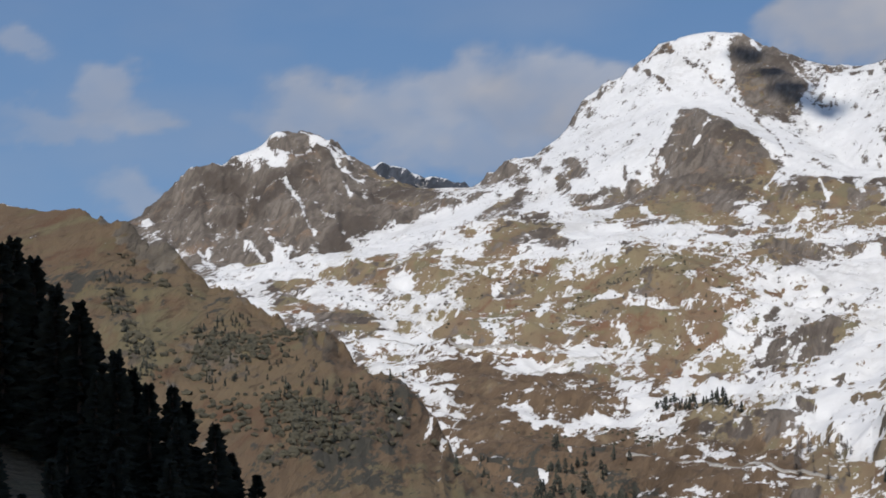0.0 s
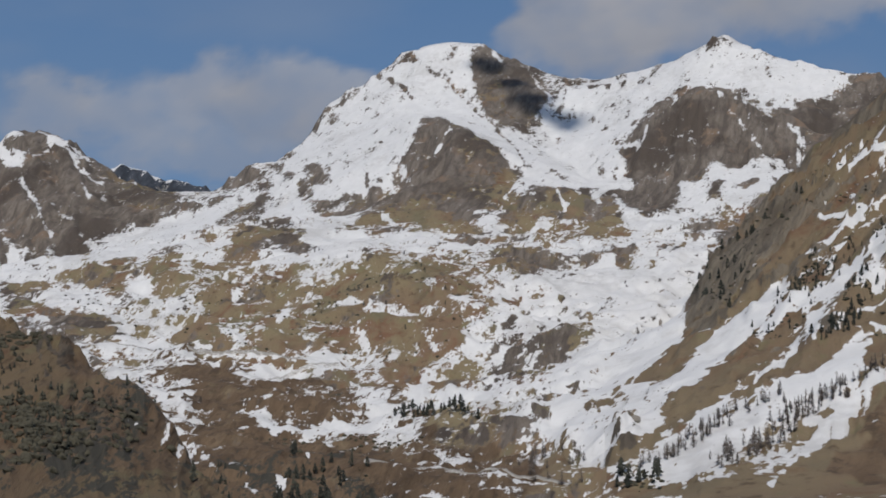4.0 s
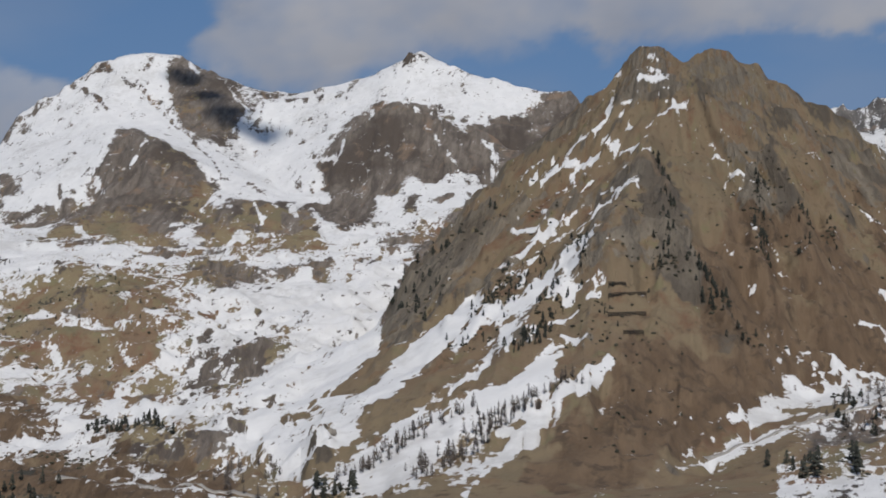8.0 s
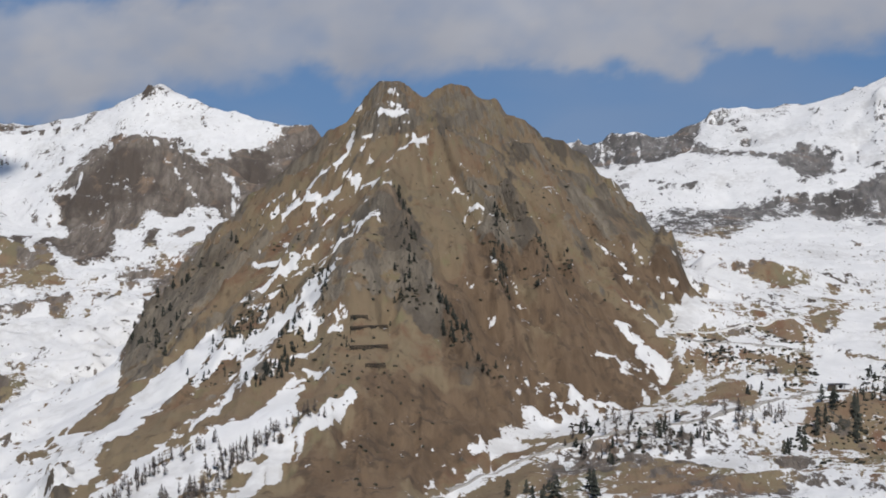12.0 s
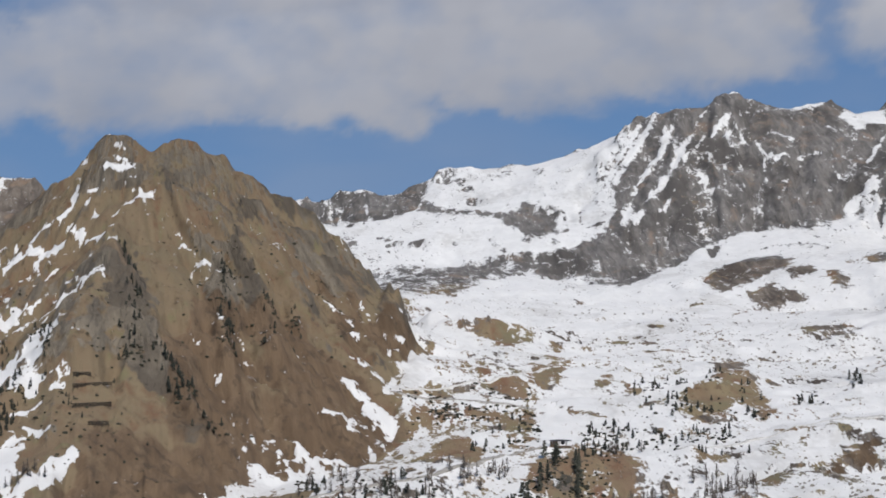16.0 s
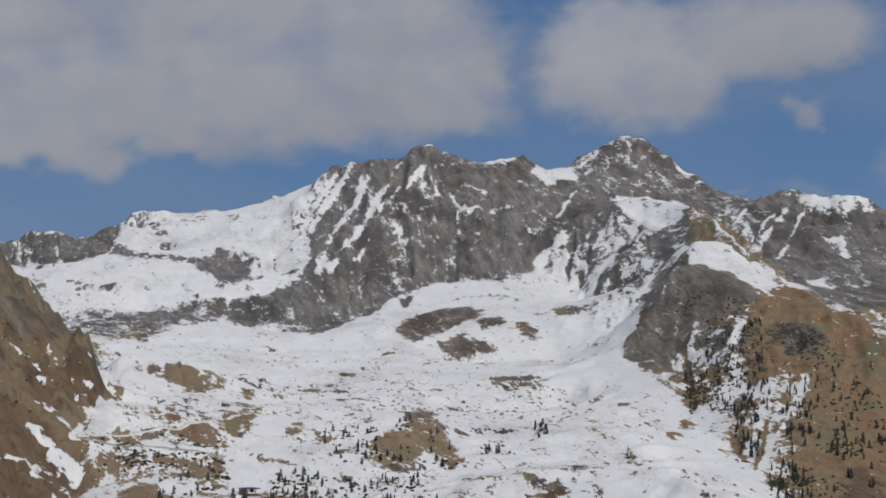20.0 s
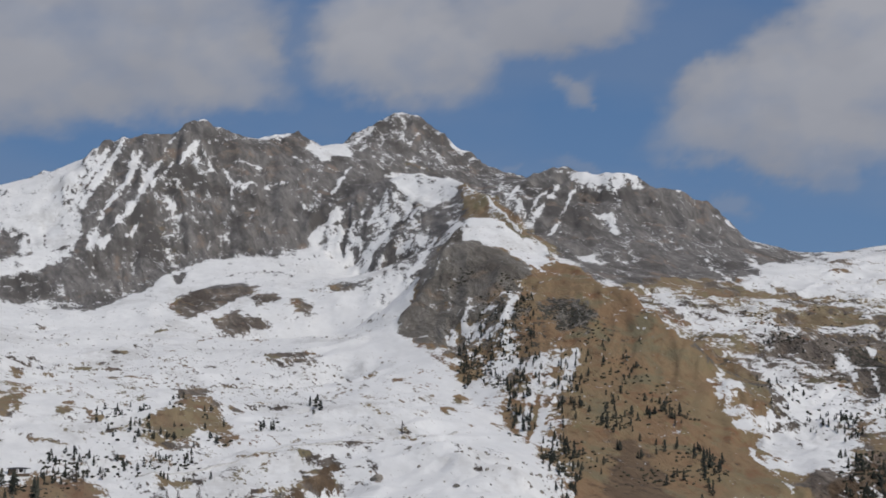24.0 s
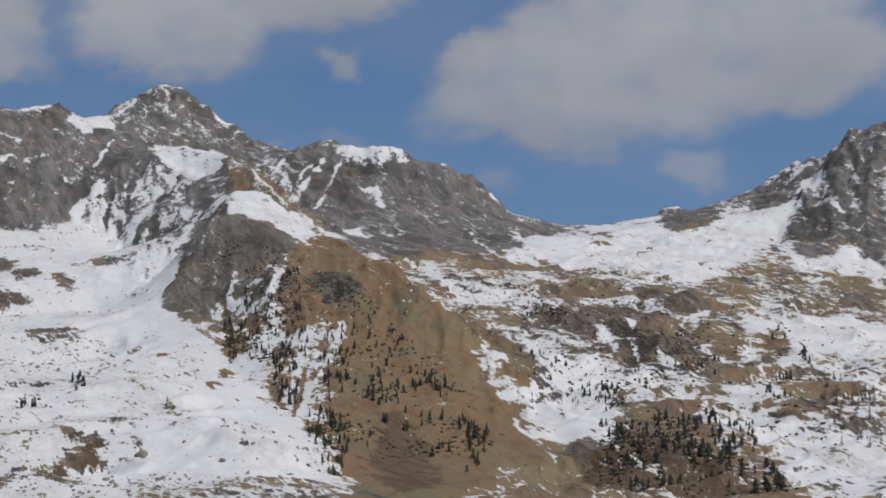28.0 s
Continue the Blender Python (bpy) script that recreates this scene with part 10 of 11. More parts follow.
fields = []
fields.append((44, (-464, 647, -460, 664, -429, 615, -425, 598)))
fields.append((60, (-429, 607, -395, 580, -372, 549, -377, 543)))
fields.append((140, (-413, 638, -403, 665, -345, 568, -351, 552, -379, 582)))
fields.append((110, (-332, 566, -320, 584, -288, 525, -291, 502)))
fields.append((72, (-741, 1421, -672, 1357, -294, 602, -299, 581)))
fields.append((140, (-381, 624, -306, 600, -281, 551, -305, 512)))
fields.append((140, (-288, 525, -488, 1079, -437, 982, -270, 492)))
fields.append((36, (-367, 648, -867, 1594, -338, 616, -343, 609)))
fields.append((420, (-520, 698, -460, 690, -387, 660, -306, 600, -284, 589, -281, 478, -337, 521, -399, 572)))
scrub_field("dark scrub on the brown hillside", fields, 10)
fields = []
fields.append((120, (-391, 2095, -386, 2174, -281, 1831, -239, 1850, -222, 1798, -227, 1642, -255, 1601, -265, 1494)))
fields.append((52, (-210, 1518, -187, 1600, -155, 1471, -174, 1411, -199, 1438)))
fields.append((20, (-221, 1442, -186, 1442, -173, 1404, -200, 1357)))
fields.append((28, (-152, 1448, -132, 1460, -127, 1411, -144, 1374)))
fields.append((32, (-139, 1585, -105, 1508, -109, 1447, -128, 1463)))
fields.append((24, (-77, 1679, -62, 1677, -44, 1569, -53, 1556)))
fields.append((32, (-66, 1529, -48, 1556, -45, 1463, -63, 1460)))
fields.append((48, (-42, 1491, -20, 1491, -2, 1459, -19, 1419)))
fields.append((24, (-15, 1441, 15, 1456, 18, 1407, -10, 1398)))
fields.append((36, (11, 1635, 28, 1638, 27, 1562, 13, 1538)))
fields.append((16, (17, 1739, 28, 1772, 24, 1649, 16, 1647)))
fields.append((30, (54, 1715, 68, 1732, 60, 1596, 49, 1577)))
fields.append((20, (77, 1717, 87, 1719, 84, 1653, 72, 1614)))
fields.append((36, (-114, 1508, -73, 1584, -24, 1461, -41, 1316, -92, 1325)))
fields.append((12, (30, 1102, 76, 1079, 70, 990, 28, 1005)))
fields.append((12, (15, 1118, 47, 1123, 42, 1005, 14, 1037)))
fields.append((20, (53, 1274, 154, 1297, 147, 1236, 67, 1195)))
fields.append((150, (-79, 1717, -31, 1887, 80, 1905, 150, 1766, 112, 1585, 18, 1407, -43, 1395)))
fields.append((90, (-277, 1806, -236, 1909, -149, 1824, -145, 1655, -218, 1610, -260, 1516)))
fields.append((60, (-125, 1431, -63, 1380, -21, 1310, -67, 1112, -99, 1098)))
scrub_field("dwarf pine scrub on the pyramid mountain", fields, 32)
fields = []
fields.append((84, (-503, 1440, -402, 1341, -398, 1328, -473, 1354)))
fields.append((150, (-281, 591, -466, 1138, -396, 1085, -376, 1049, -259, 534)))
fields.append((12, (-353, 623, -873, 1602, -344, 632, -337, 602)))
fields.append((30, (-734, 1424, -691, 1380, -294, 583, -301, 576)))
fields.append((28, (-250, 1117, -221, 1121, -211, 1075, -244, 1087)))
fields.append((50, (-851, 2091, -649, 2159, -526, 1750, -677, 1694)))
fields.append((220, (-1107, 1937, -832, 1915, -594, 1975, -499, 1755, -577, 1578, -803, 1590)))
fields.append((120, (-616, 1266, -474, 1297, -380, 1266, -482, 1208)))
scrub_field("scattered scrub on the pasture", fields, 42)
fields = []
fields.append((28, (247, 1398, 275, 1368, 261, 1282, 222, 1255)))
fields.append((52, (388, 1717, 435, 1759, 437, 1686, 379, 1499, 350, 1530)))
fields.append((32, (296, 1493, 327, 1471, 312, 1402, 280, 1394)))
fields.append((24, (209, 1513, 268, 1514, 255, 1439, 195, 1387)))
fields.append((28, (68, 1399, 157, 1312, 160, 1269, 62, 1280)))
fields.append((44, (355, 1475, 408, 1475, 400, 1357, 341, 1383)))
fields.append((16, (210, 1321, 223, 1284, 196, 1148, 185, 1166)))
fields.append((16, (192, 1673, 251, 1605, 263, 1513, 180, 1570)))
fields.append((48, (444, 1741, 485, 1772, 492, 1625, 427, 1411, 379, 1467)))
fields.append((8, (514, 1621, 537, 1596, 516, 1532, 486, 1533)))
fields.append((10, (627, 1811, 631, 1772, 562, 1584, 549, 1586)))
fields.append((40, (311, 1533, 361, 1468, 349, 1421, 291, 1437)))
fields.append((160, (158, 1639, 295, 1720, 266, 1499, 167, 1500)))
fields.append((150, (240, 1402, 305, 1411, 231, 1071, 179, 1153)))
scrub_field("low scrub on the valley knolls", fields, 58)
fields = []
fields.append((200, (816, 1871, 853, 1909, 878, 1874, 914, 1893, 870, 1790, 802, 1674, 763, 1630, 781, 1747, 738, 1692)))
fields.append((52, (777, 1671, 797, 1651, 713, 1466, 686, 1466)))
fields.append((80, (713, 1466, 732, 1419, 664, 1288, 648, 1324)))
fields.append((48, (850, 1696, 867, 1669, 792, 1515, 738, 1453)))
fields.append((24, (804, 1526, 816, 1486, 773, 1407, 750, 1425)))
fields.append((24, (843, 1514, 860, 1474, 820, 1415, 809, 1454)))
fields.append((40, (724, 1384, 773, 1388, 818, 1331, 755, 1237, 668, 1269)))
fields.append((14, (810, 1370, 804, 1317, 755, 1237, 745, 1260)))
fields.append((50, (918, 1793, 914, 1641, 827, 1389, 749, 1442, 854, 1680)))
fields.append((300, (907, 1837, 925, 1781, 848, 1425, 770, 1245, 669, 1288, 814, 1591)))
fields.append((220, (921, 2147, 936, 1939, 786, 1629, 773, 1758)))
scrub_field("dark scrub on the ochre spur", fields, 71)
fields = []
fields.append((24, (944, 1387, 981, 1379, 924, 1292, 908, 1334)))
fields.append((120, (951, 1297, 911, 1136, 845, 995, 804, 947, 813, 1016, 853, 1150)))
fields.append((80, (828, 1195, 888, 1205, 813, 1016, 766, 1079)))
fields.append((28, (1064, 1302, 1135, 1333, 1029, 1203, 1014, 1234)))
fields.append((32, (1193, 1877, 1243, 1858, 1184, 1759, 1152, 1801)))
fields.append((90, (1234, 1787, 1271, 1629, 1076, 1325, 974, 1328, 1054, 1527)))
fields.append((10, (1222, 1426, 1273, 1460, 1178, 1352, 1157, 1347)))
fields.append((10, (1315, 1598, 1343, 1575, 1262, 1490, 1254, 1515)))
fields.append((28, (922, 1471, 1113, 1708, 1006, 1496, 922, 1416)))
fields.append((420, (1330, 2236, 1435, 2013, 1352, 1498, 949, 1020, 883, 1102, 955, 1429)))
fields.append((250, (873, 1260, 948, 1255, 821, 956, 747, 1079)))
scrub_field("dwarf pine scrub among the rocky knolls", fields, 84)


def stand(kinds, spots, singles, stuff_name, stuff_label):
    spots = sorted(spots, key=lambda s: math.hypot(s[0], s[1]) - 90 * s[2])
    xy = np.array([s[:2] for s in spots])
    z = surface(xy[:, 0], xy[:, 1])
    first = len(kinds)
    pieces = {}
    for k, (x, y, h) in enumerate(spots):
        m = pose(x, y, float(z[k]) - 0.15, 0, 0, rng.uniform(0, 360))
        h *= 1.15
        s = Matrix.Diagonal((h * rng.uniform(0.85, 1.3), h * rng.uniform(0.85, 1.3), h, 1))
        if k < first:
            kinds[k].matrix_basis = m
            kinds[k].scale = s.to_scale()
        elif k < singles:
            ob = copy_thing(kinds[k % first], m)
            ob.scale = s.to_scale()
        else:
            src = kinds[k % first]
            for child in src.children:
                pieces.setdefault(child.data.materials[0], []).append((child.data, m @ s))
    root = new(stuff_name)
    for mat, items in pieces.items():
        cos, faces, n = [], [], 0
        for me, m in items:
            c = np.empty(len(me.vertices) * 3)
            me.vertices.foreach_get("co", c)
            c = c.reshape(-1, 3) @ np.array(m.to_3x3()).T + np.array(m.translation)
            cos.append(c)
            faces.extend([[i + n for i in f.vertices] for f in me.polygons])
            n += len(c)
        me = bpy.data.meshes.new("far_trees")
        me.from_pydata(np.concatenate(cos).tolist(), [], faces)
        me.materials.append(mat)
        ob = new("trunks" if mat is bark_mat else "foliage", me)
        ob.parent = root
    return tagged(root, stuff_label, "trees", kind="stuff")


stand(CONIFERS, SPOTS["c"], 300, "distant_conifers", "dark conifers scattered over the far slopes")
stand(LARCHES, SPOTS["l"], 120, "distant_larches", "bare grey larches on the snowy valley floor")

# ---- shaded firs close to the viewer ----
def near_fir(seed):
    r = random.Random(seed)
    root = new("fir_tree")
    part("trunk", trunk_shape(0.0, 0.95), bark_mat, root)
    bm = bmesh.new()
    for k in range(420):
        z = 0.06 + 0.92 * r.random() ** 0.9
        a = r.uniform(0, 6.28)
        reach_r = (0.21 * (1 - z) ** 0.75 + 0.015) * r.uniform(0.55, 1.2)
        base, tip = Vector((0, 0, z)), Vector((reach_r * math.cos(a), reach_r * math.sin(a), z - 0.12 * reach_r + r.uniform(-0.01, 0.03)))
        side = Vector((-math.sin(a), math.cos(a), 0)) * 0.028
        mid = base.lerp(tip, 0.6)
        bm.faces.new([bm.verts.new(p) for p in (base, mid - side, tip, mid + side)])
        up = Vector((0, 0, 0.018))
        bm.faces.new([bm.verts.new(p) for p in (base, mid - up * 1.6, tip, mid + up)])
    part("crown", bm, shaded_fir_mat, root)
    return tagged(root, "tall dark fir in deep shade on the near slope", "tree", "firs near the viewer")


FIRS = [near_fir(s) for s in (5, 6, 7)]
rng = random.Random(23)
place = []
for x, y, top in ((-81.7, 103.7, 163.0), (-85.4, 104.5, 163.8), (-83.1, 107.7, 161.4), (-77.1, 102.1, 159.3), (-75.3, 102.3, 158.1), (-78.1, 107.7, 156.7), (-72.8, 102.8, 155.0), (-74.8, 107.5, 153.7), (-71.1, 104.0, 153.0), (-70.4, 105.7, 153.0), (-71.8, 109.5, 151.3), (-66.5, 104.7, 150.3), (-67.7, 108.6, 148.1), (-63.7, 105.2, 147.0), (-79.9, 100.0, 162.1)):
    place.append((x, y, max(4.0, top - float(land(np.array([x]), np.array([y]))[0][0]))))
for k in range(70):
    a, d = radians(rng.uniform(-43.5, -33.2)), rng.uniform(100, 165)
    place.append((d * math.sin(a), d * math.cos(a), rng.uniform(6, 9.5)))
for k in range(26):
    a, d = radians(-39.5 + 0.32 * k + rng.uniform(-0.15, 0.15)), rng.uniform(90, 104)
    place.append((d * math.sin(a), d * math.cos(a), rng.uniform(5, 7.5) * (1 - 0.012 * k)))
pz = surface(np.array([p[0] for p in place]), np.array([p[1] for p in place]))
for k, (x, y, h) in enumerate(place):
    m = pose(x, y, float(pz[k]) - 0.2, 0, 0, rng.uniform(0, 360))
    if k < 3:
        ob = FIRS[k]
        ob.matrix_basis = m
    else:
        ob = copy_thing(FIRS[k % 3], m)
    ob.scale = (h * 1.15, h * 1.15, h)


# ---- clouds overhead that shade single spots ----
def cloud_over(height, wide, seed, *spots):
    """A small cloud, out of view, that stands between the sun and a row of spots on the land."""
    r = random.Random(seed)
    up = Vector((math.sin(SUN_AZ), math.cos(SUN_AZ), math.tan(SUN_EL))) * (height / math.tan(SUN_EL))
    c = Vector(spots[0]) + up
    bm = bmesh.new()
    for spot in spots:
        for k in range(7):
            off = Vector(spot) + up - c + Vector((r.uniform(-0.5, 0.5), r.uniform(-0.5, 0.5), r.uniform(-0.15, 0.15))) * wide
            m = Matrix.Translation(off) @ Matrix.Diagonal((0.55 * wide, 0.55 * wide, 0.35 * wide, 1))
            bmesh.ops.create_icosphere(bm, subdivisions=3, radius=r.uniform(0.7, 1.1), matrix=m)
    for v in bm.verts:
        v.co += Vector((1, 1, 1)) * wide * 0.12 * noise.fractal(v.co * (3 / wide), 0.8, 2.0, 4)
    ob = part("cloud", bm, cloud_mat, None, smooth=True)
    ob.location = c
    return tagged(ob, "small unseen white cumulus shading spots of the land", "cloud")


cloud_over(3200, 46, 3, (-1050, 3558, 558), (-990, 3490, 516), (-935, 3430, 481), (-888, 3398, 447), (-846, 3378, 426))
# unseen cloud, added to keep the sun off the near firs
cloud_over(1500, 62, 5, (-95, 125, 148), (-70, 118, 140), (-120, 125, 150))


# ---- avalanche fences on the pyramid ----
def snow_fence(*flat):
    p = np.array(flat, float).reshape(-1, 2)
    x0, y0 = p[0]
    n = max(4, int(math.hypot(*(p[-1] - p[0])) / 3.2))
    along = np.linspace(0, len(p) - 1, n)
    xs, ys = np.interp(along, np.arange(len(p)), p[:, 0]), np.interp(along, np.arange(len(p)), p[:, 1])
    zs = surface(xs, ys)
    root = new("snow_fence")
    root.location = (x0, y0, float(zs[0]))
    base = Vector(root.location)
    tops = []
    line = np.linspace(float(zs[0]), float(zs[-1]), n) + float(np.mean(zs - np.linspace(zs[0], zs[-1], n)))
    for x, y, z, level in zip(xs, ys, zs, line):
        foot = Vector((x, y, min(float(z), float(level)) - 0.4)) - base
        top = Vector((x - 0.35, y - 0.9, float(level) + 3.0)) - base
        bm = bmesh.new()
        rod(bm, foot, top, 0.14, 0.12, 6)
        part("post", bm, steel_mat, root)
        bm = bmesh.new()
        rod(bm, foot + Vector((0.1, -2.4, -0.9)), foot.lerp(top, 0.7), 0.09, 0.08, 5)
        part("brace", bm, steel_mat, root)
        tops.append((foot, top))
    for k in range(7):
        down = Vector((0.1, 0.3, -1.0)) * (0.42 * k)
        bm = bmesh.new()
        for (f0, t0), (f1, t1) in zip(tops[:-1], tops[1:]):
            rod(bm, t0 + down, t1 + down, 0.17, 0.17, 5)
        part("rail", bm, steel_mat, root)
    return tagged(root, "dark steel avalanche fence across the brown slope", "fence", "avalanche fences")


snow_fence(-94, 1428, -81, 1427)
snow_fence(-93, 1412, -66, 1430)
snow_fence(-91, 1377, -65, 1406)
snow_fence(-78, 1345, -64, 1347)


# ---- lift station beside the ski run ----
def lift_station(x, y, z, turn):
    root = new("lift_station")
    root.matrix_basis = pose(x, y, z, 0, 0, turn)
    bm = bmesh.new()
    n = 14
    prof = [(-9 + 18 * k / n, 0.9 * math.sin(math.pi * k / n) ** 0.6) for k in range(n + 1)]
    rows = [[bm.verts.new((px, s * (3.4 if abs(px) < 8.5 else 2.2), 4.0 + h * up)) for px, h in prof] for s, up in ((-1, 1), (1, 1), (1, -0.45), (-1, -0.45))]
    for a, b in zip(rows, rows[1:] + rows[:1]):
        for k in range(n):
            try:
                bm.faces.new((a[k], a[k + 1], b[k + 1], b[k]))
            except ValueError:
                pass
    bmesh.ops.remove_doubles(bm, verts=bm.verts, dist=0.001)
    bmesh.ops.recalc_face_normals(bm, faces=bm.faces)
    part("roof", bm, roof_mat, root, "dark rounded sheet-metal roof")
    for px in (-1.0, 4.6):
        bm = bmesh.new()
        slab(bm, px - 0.5, px + 0.5, -1.6, 1.6, -1.5, 3.9, 0.08)
        part("pillar", bm, pale_mat, root)
    bm = bmesh.new()
    slab(bm, -8.5, 8.0, -3.0, 3.0, -1.6, 0.25, 0.1)
    part("platform", bm, timber_mat, root)
    bm = bmesh.new()
    slab(bm, -7.5, -2.2, -2.4, 2.4, 0.25, 3.5, 0.06)
    cabin = part("cabin", bm, timber_mat, root)
    for px in (-6.5, -4.6):
        bm = bmesh.new()
        slab(bm, px, px + 1.2, -2.52, -2.42, 1.5, 2.6)
        part("window", bm, roof_mat, cabin)
    bm = bmesh.new()
    rod(bm, (1.8, -1.2, 2.6), (1.8, 1.2, 2.6), 1.5, 1.5, 14)
    part("bull_wheel", bm, steel_mat, root)
    return tagged(root, "dark-roofed ski lift station on pale pillars", "building")


lift_station(269, 1429, 106.0, -3)


# ---- tracks ----
track_mat = speckled("trodden_snow_and_gravel", (0.30, 0.28, 0.25, 1), (0.62, 0.60, 0.57, 1), 0.25)


def track(label, width, *flat):
    """A trodden track laid over the ground, with a low shoulder on both sides."""
    p = np.array(flat, float).reshape(-1, 2)
    for _ in range(2):
        q = p.copy()
        q[1:-1] = (p[:-2] + 2 * p[1:-1] + p[2:]) / 4
        p = q
    gap = np.hypot(*np.diff(p, axis=0).T)
    s = np.concatenate([[0], np.cumsum(gap)])
    n = max(8, int(s[-1] / 4))
    x, y = np.interp(np.linspace(0, s[-1], n), s, p[:, 0]), np.interp(np.linspace(0, s[-1], n), s, p[:, 1])
    d = np.stack([np.gradient(x), np.gradient(y)], -1)
    d /= np.hypot(*d.T)[:, None]
    rows = []
    for off, up in ((-0.5, -0.5), (-0.42, 0.45), (0.0, 0.5), (0.42, 0.45), (0.5, -0.5)):
        px, py = x - d[:, 1] * off * width, y + d[:, 0] * off * width
        rows.append(np.stack([px, py, np.maximum(surface(px, py), surface(x, y) - 0.3 if abs(off) < 0.5 else -999) + up], -1))
    ob = grid_object("road", np.stack(rows, 1).reshape(-1, 3), n, 5, track_mat)
    return tagged(ob, label, "road", kind="structure")


track("snow-covered valley track between the slopes", 5, -19, 1209, -12, 1219, -4, 1226, 4, 1226, 12, 1253, 19, 1255, 27, 1251, 35, 1259, 43, 1268, 52, 1272, 60, 1276, 69, 1280, 77, 1277, 85, 1279, 94, 1284, 103, 1293, 113, 1307, 123, 1316, 132, 1319, 141, 1321, 149, 1315, 158, 1314, 167, 1320, 176, 1326, 187, 1345, 198, 1360, 209, 1373, 220, 1388, 235, 1422, 245, 1426, 255, 1426)
track("grey service track across the snowy valley floor", 4, 353, 1403, 360, 1388, 372, 1393, 384, 1400, 394, 1397, 406, 1401, 418, 1408, 431, 1417, 440, 1412, 449, 1407, 464, 1420, 473, 1415, 480, 1404, 489, 1398, 497, 1393, 506, 1387)
track("grey service track across the snowy valley floor", 4, 515, 1384, 546, 1432, 573, 1470, 586, 1468, 596, 1461, 622, 1492, 627, 1472, 653, 1500)
track("mountain road across the brown pasture", 5, -873, 1595, -862, 1601, -837, 1582, -826, 1588, -815, 1594, -806, 1605, -797, 1617, -758, 1565, -748, 1573, -742, 1589, -733, 1600, -720, 1603, -707, 1605, -695, 1607, -682, 1610, -672, 1617, -660, 1622, -645, 1618, -639, 1637, -628, 1641)
track("mountain road bending below the pasture", 4, -625, 1633, -633, 1614, -643, 1600, -657, 1594, -667, 1581, -656, 1520, -642, 1456)
track("lower mountain road past the snow patches", 5, -401, 1093, -391, 1093, -382, 1092, -385, 1127, -377, 1127, -365, 1121, -362, 1137, -354, 1141, -348, 1150, -330, 1119, -319, 1112, -313, 1120, -304, 1120, -294, 1113, -285, 1109, -276, 1107)
track("track climbing beside the ski run", 4, 160, 1636, 172, 1638, 186, 1648, 200, 1660, 213, 1664, 225, 1666, 238, 1670, 255, 1699, 268, 1700, 285, 1725, 301, 1740, 320, 1774, 342, 1821)
track("lower terrace track on the brown slope", 4, 159, 1628, 171, 1624, 185, 1631, 198, 1635, 210, 1630, 222, 1623, 234, 1619, 245, 1609, 256, 1601, 268, 1599, 279, 1589)


# ---- boulders ----
def boulder(x, y, size, seed, label):
    r = random.Random(seed)
    bm = bmesh.new()
    bmesh.ops.create_icosphere(bm, subdivisions=3, radius=1.0)
    for v in bm.verts:
        d = v.co.normalized()
        v.co = d * (1 + 0.35 * noise.fractal(d * 1.3 + Vector((seed, 0, 0)), 0.9, 2.1, 4))
        v.co.z *= 0.75
        v.co *= size
    ob = part("boulder", bm, stone_mat)
    ob.location = (x, y, float(surface(np.array([x]), np.array([y]))[0]) + 0.2 * size)
    ob.rotation_euler = (0, 0, r.uniform(0, 6))
    return tagged(ob, label, "boulder", "boulders in the snow")


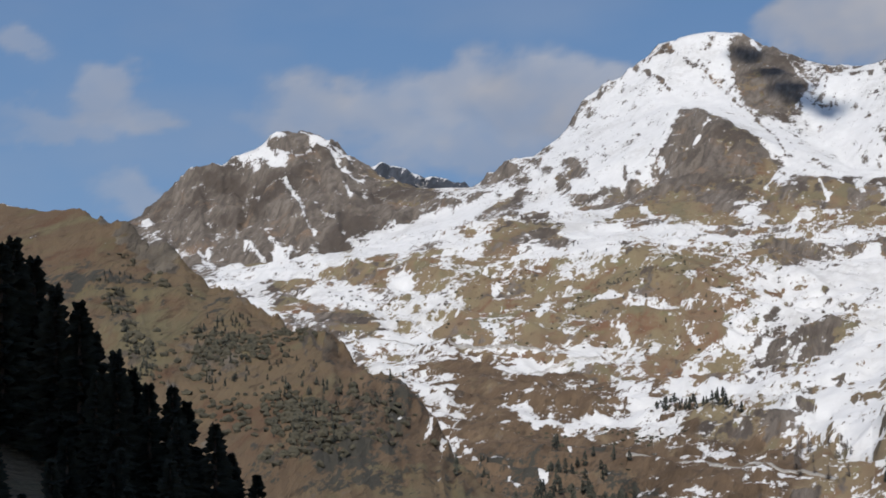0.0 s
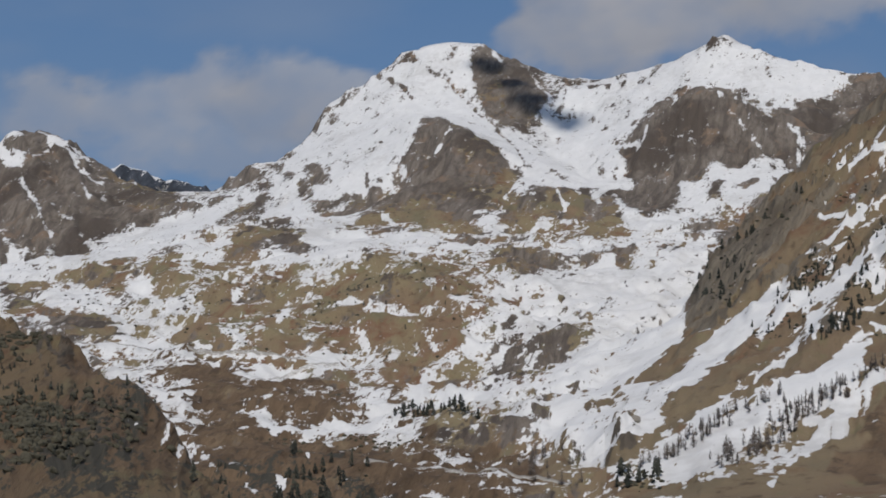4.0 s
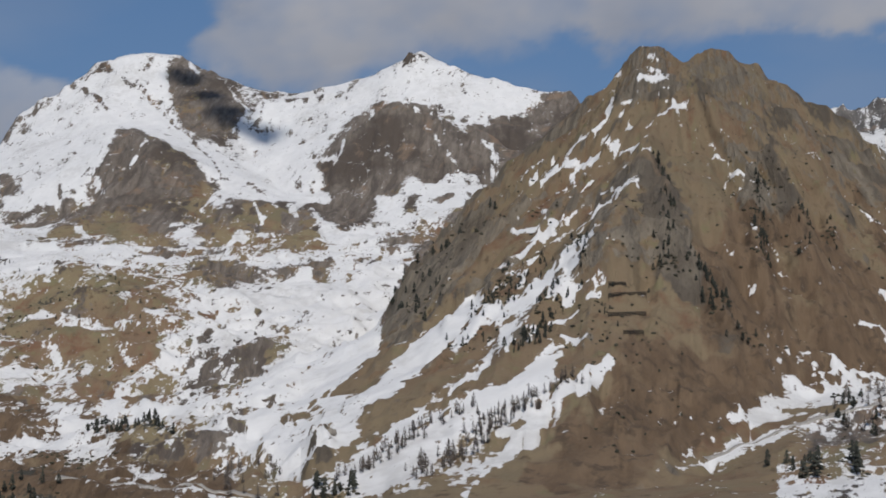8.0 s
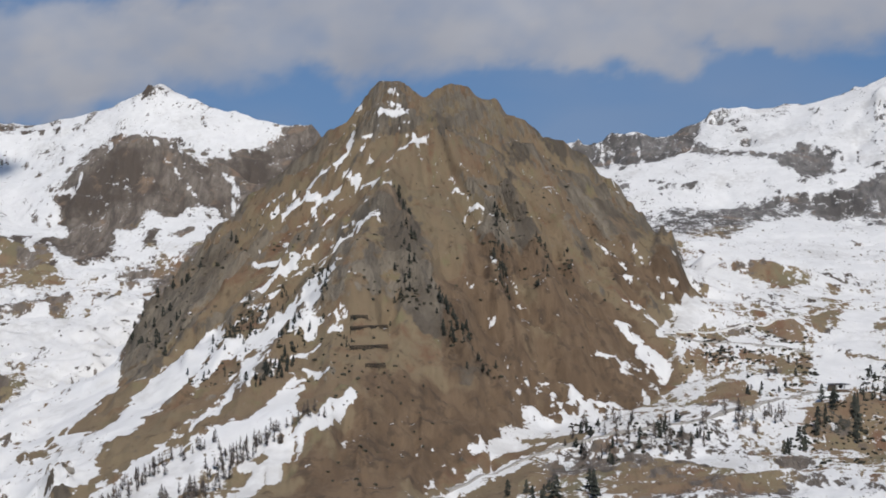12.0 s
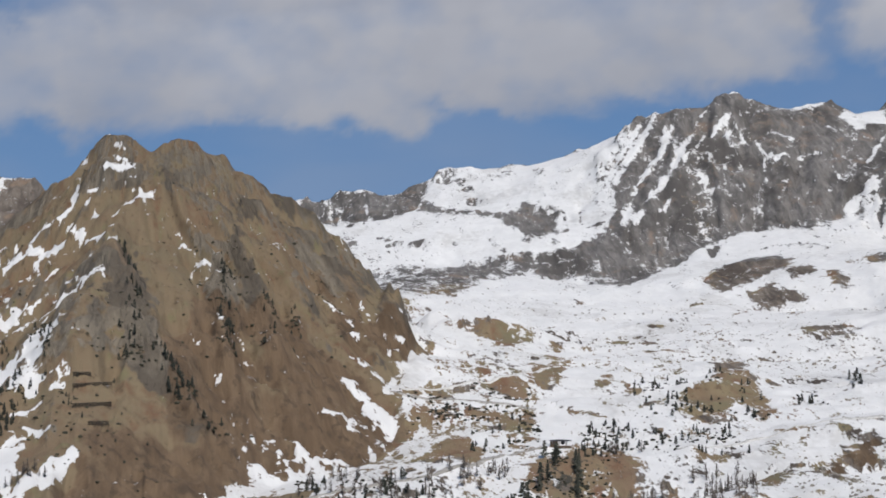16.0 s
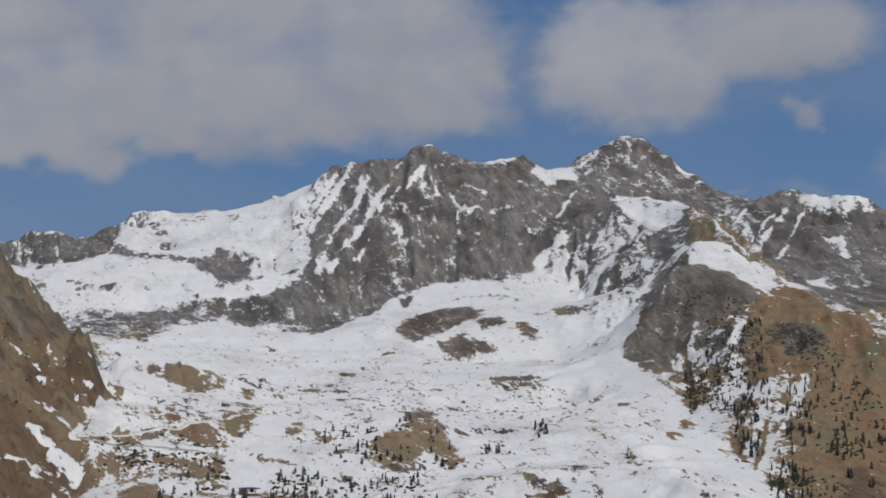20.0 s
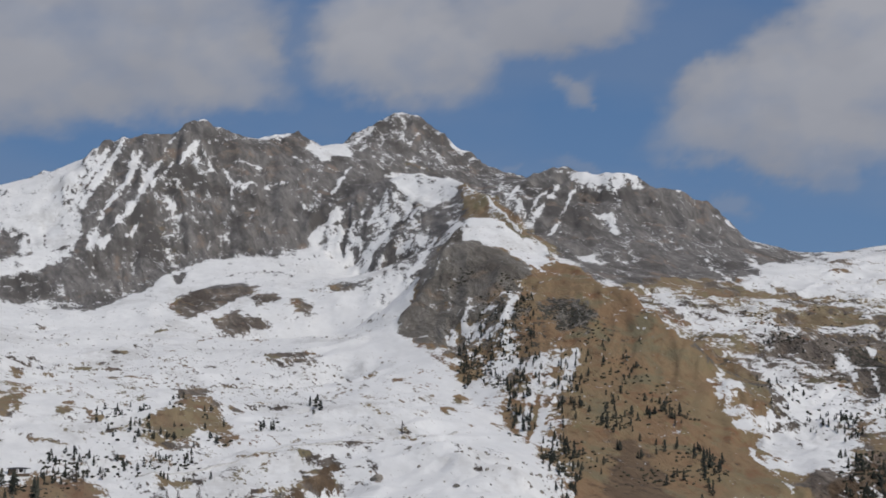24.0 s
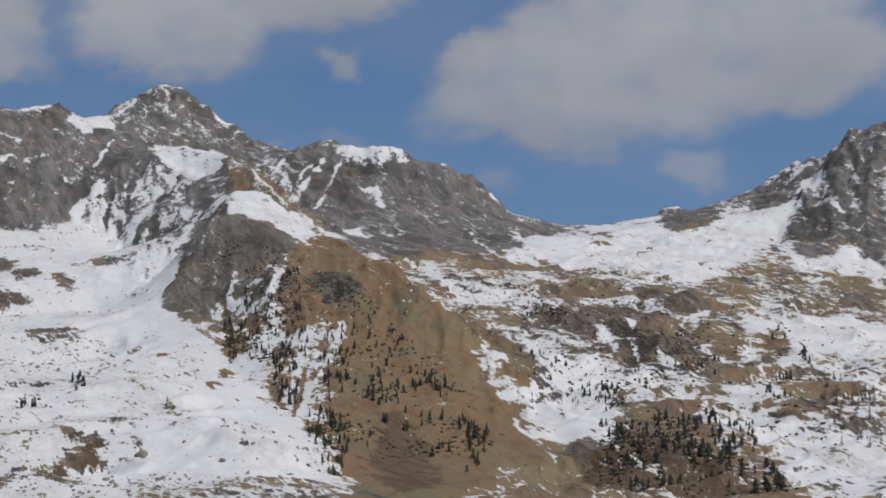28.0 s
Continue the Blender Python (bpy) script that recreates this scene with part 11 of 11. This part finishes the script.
boulder(499, 1291, 4.0, 1, "large ochre-grey boulder standing in the snow")
boulder(529, 1216, 2.4, 2, "grey boulder half sunk in snow")
boulder(502, 1295, 3.5, 3, "pointed grey boulder beside the valley track")
boulder(-260, 1219, 3.5, 4, "dark rocky outcrop block in the snow")
boulder(434, 1309, 2.5, 5, "grey boulder half sunk in snow")


# ---- loose stones and rock teeth poking out of the snow ----
def stone_field(name, label, count, seed, *flat):
    r = np.random.RandomState(seed)
    p = np.array(flat, float).reshape(-1, 2)
    lo, hi = p.min(0), p.max(0)
    q = lo + (hi - lo) * r.rand(count * 4, 2)
    inside = np.zeros(len(q), bool)
    for (x0, y0), (x1, y1) in zip(p, np.roll(p, -1, 0)):
        if y0 != y1:
            inside ^= ((y0 > q[:, 1]) != (y1 > q[:, 1])) & (q[:, 0] < x0 + (x1 - x0) * (q[:, 1] - y0) / (y1 - y0))
    q = q[inside & (fbm(q[:, 0], q[:, 1], 90, 3, seed) > -0.05)][:count]
    z = surface(q[:, 0], q[:, 1])
    cos, faces = [], []
    for k, (x, y) in enumerate(q):
        s = 0.5 + 1.8 * r.rand() ** 3
        n = 6
        ring = [(x + s * r.uniform(0.7, 1.5) * math.cos(6.283 * i / n), y + s * r.uniform(0.7, 1.5) * math.sin(6.283 * i / n), z[k] - 0.5 * s) for i in range(n)]
        up = [(x + 0.55 * (a - x) + r.uniform(-0.2, 0.2) * s, y + 0.55 * (b - y), z[k] + s * r.uniform(0.35, 0.9)) for a, b, c in ring]
        b0 = len(cos)
        cos += ring + up
        faces += [(b0 + i, b0 + (i + 1) % n, b0 + n + (i + 1) % n, b0 + n + i) for i in range(n)] + [tuple(b0 + n + i for i in range(n))]
    me = bpy.data.meshes.new(name)
    me.from_pydata(cos, [], faces)
    me.materials.append(stone_mat)
    return tagged(new(name, me), label, "stones", kind="stuff")


stone_field("stones", "scattered grey stones in the snow basin", 500, 5, 478, 2316, 739, 2006, 575, 1564, 528, 1863, 381, 1846)
stone_field("stones", "stones showing through the snow below the granite wall", 400, 6, 238, 3665, 603, 2818, 1022, 2727, 819, 2007, 512, 2087, 269, 2173)
stone_field("stones", "grey stones at the foot of the spur", 350, 7, 412, 1341, 661, 1337, 583, 1114, 422, 1046, 354, 1152)
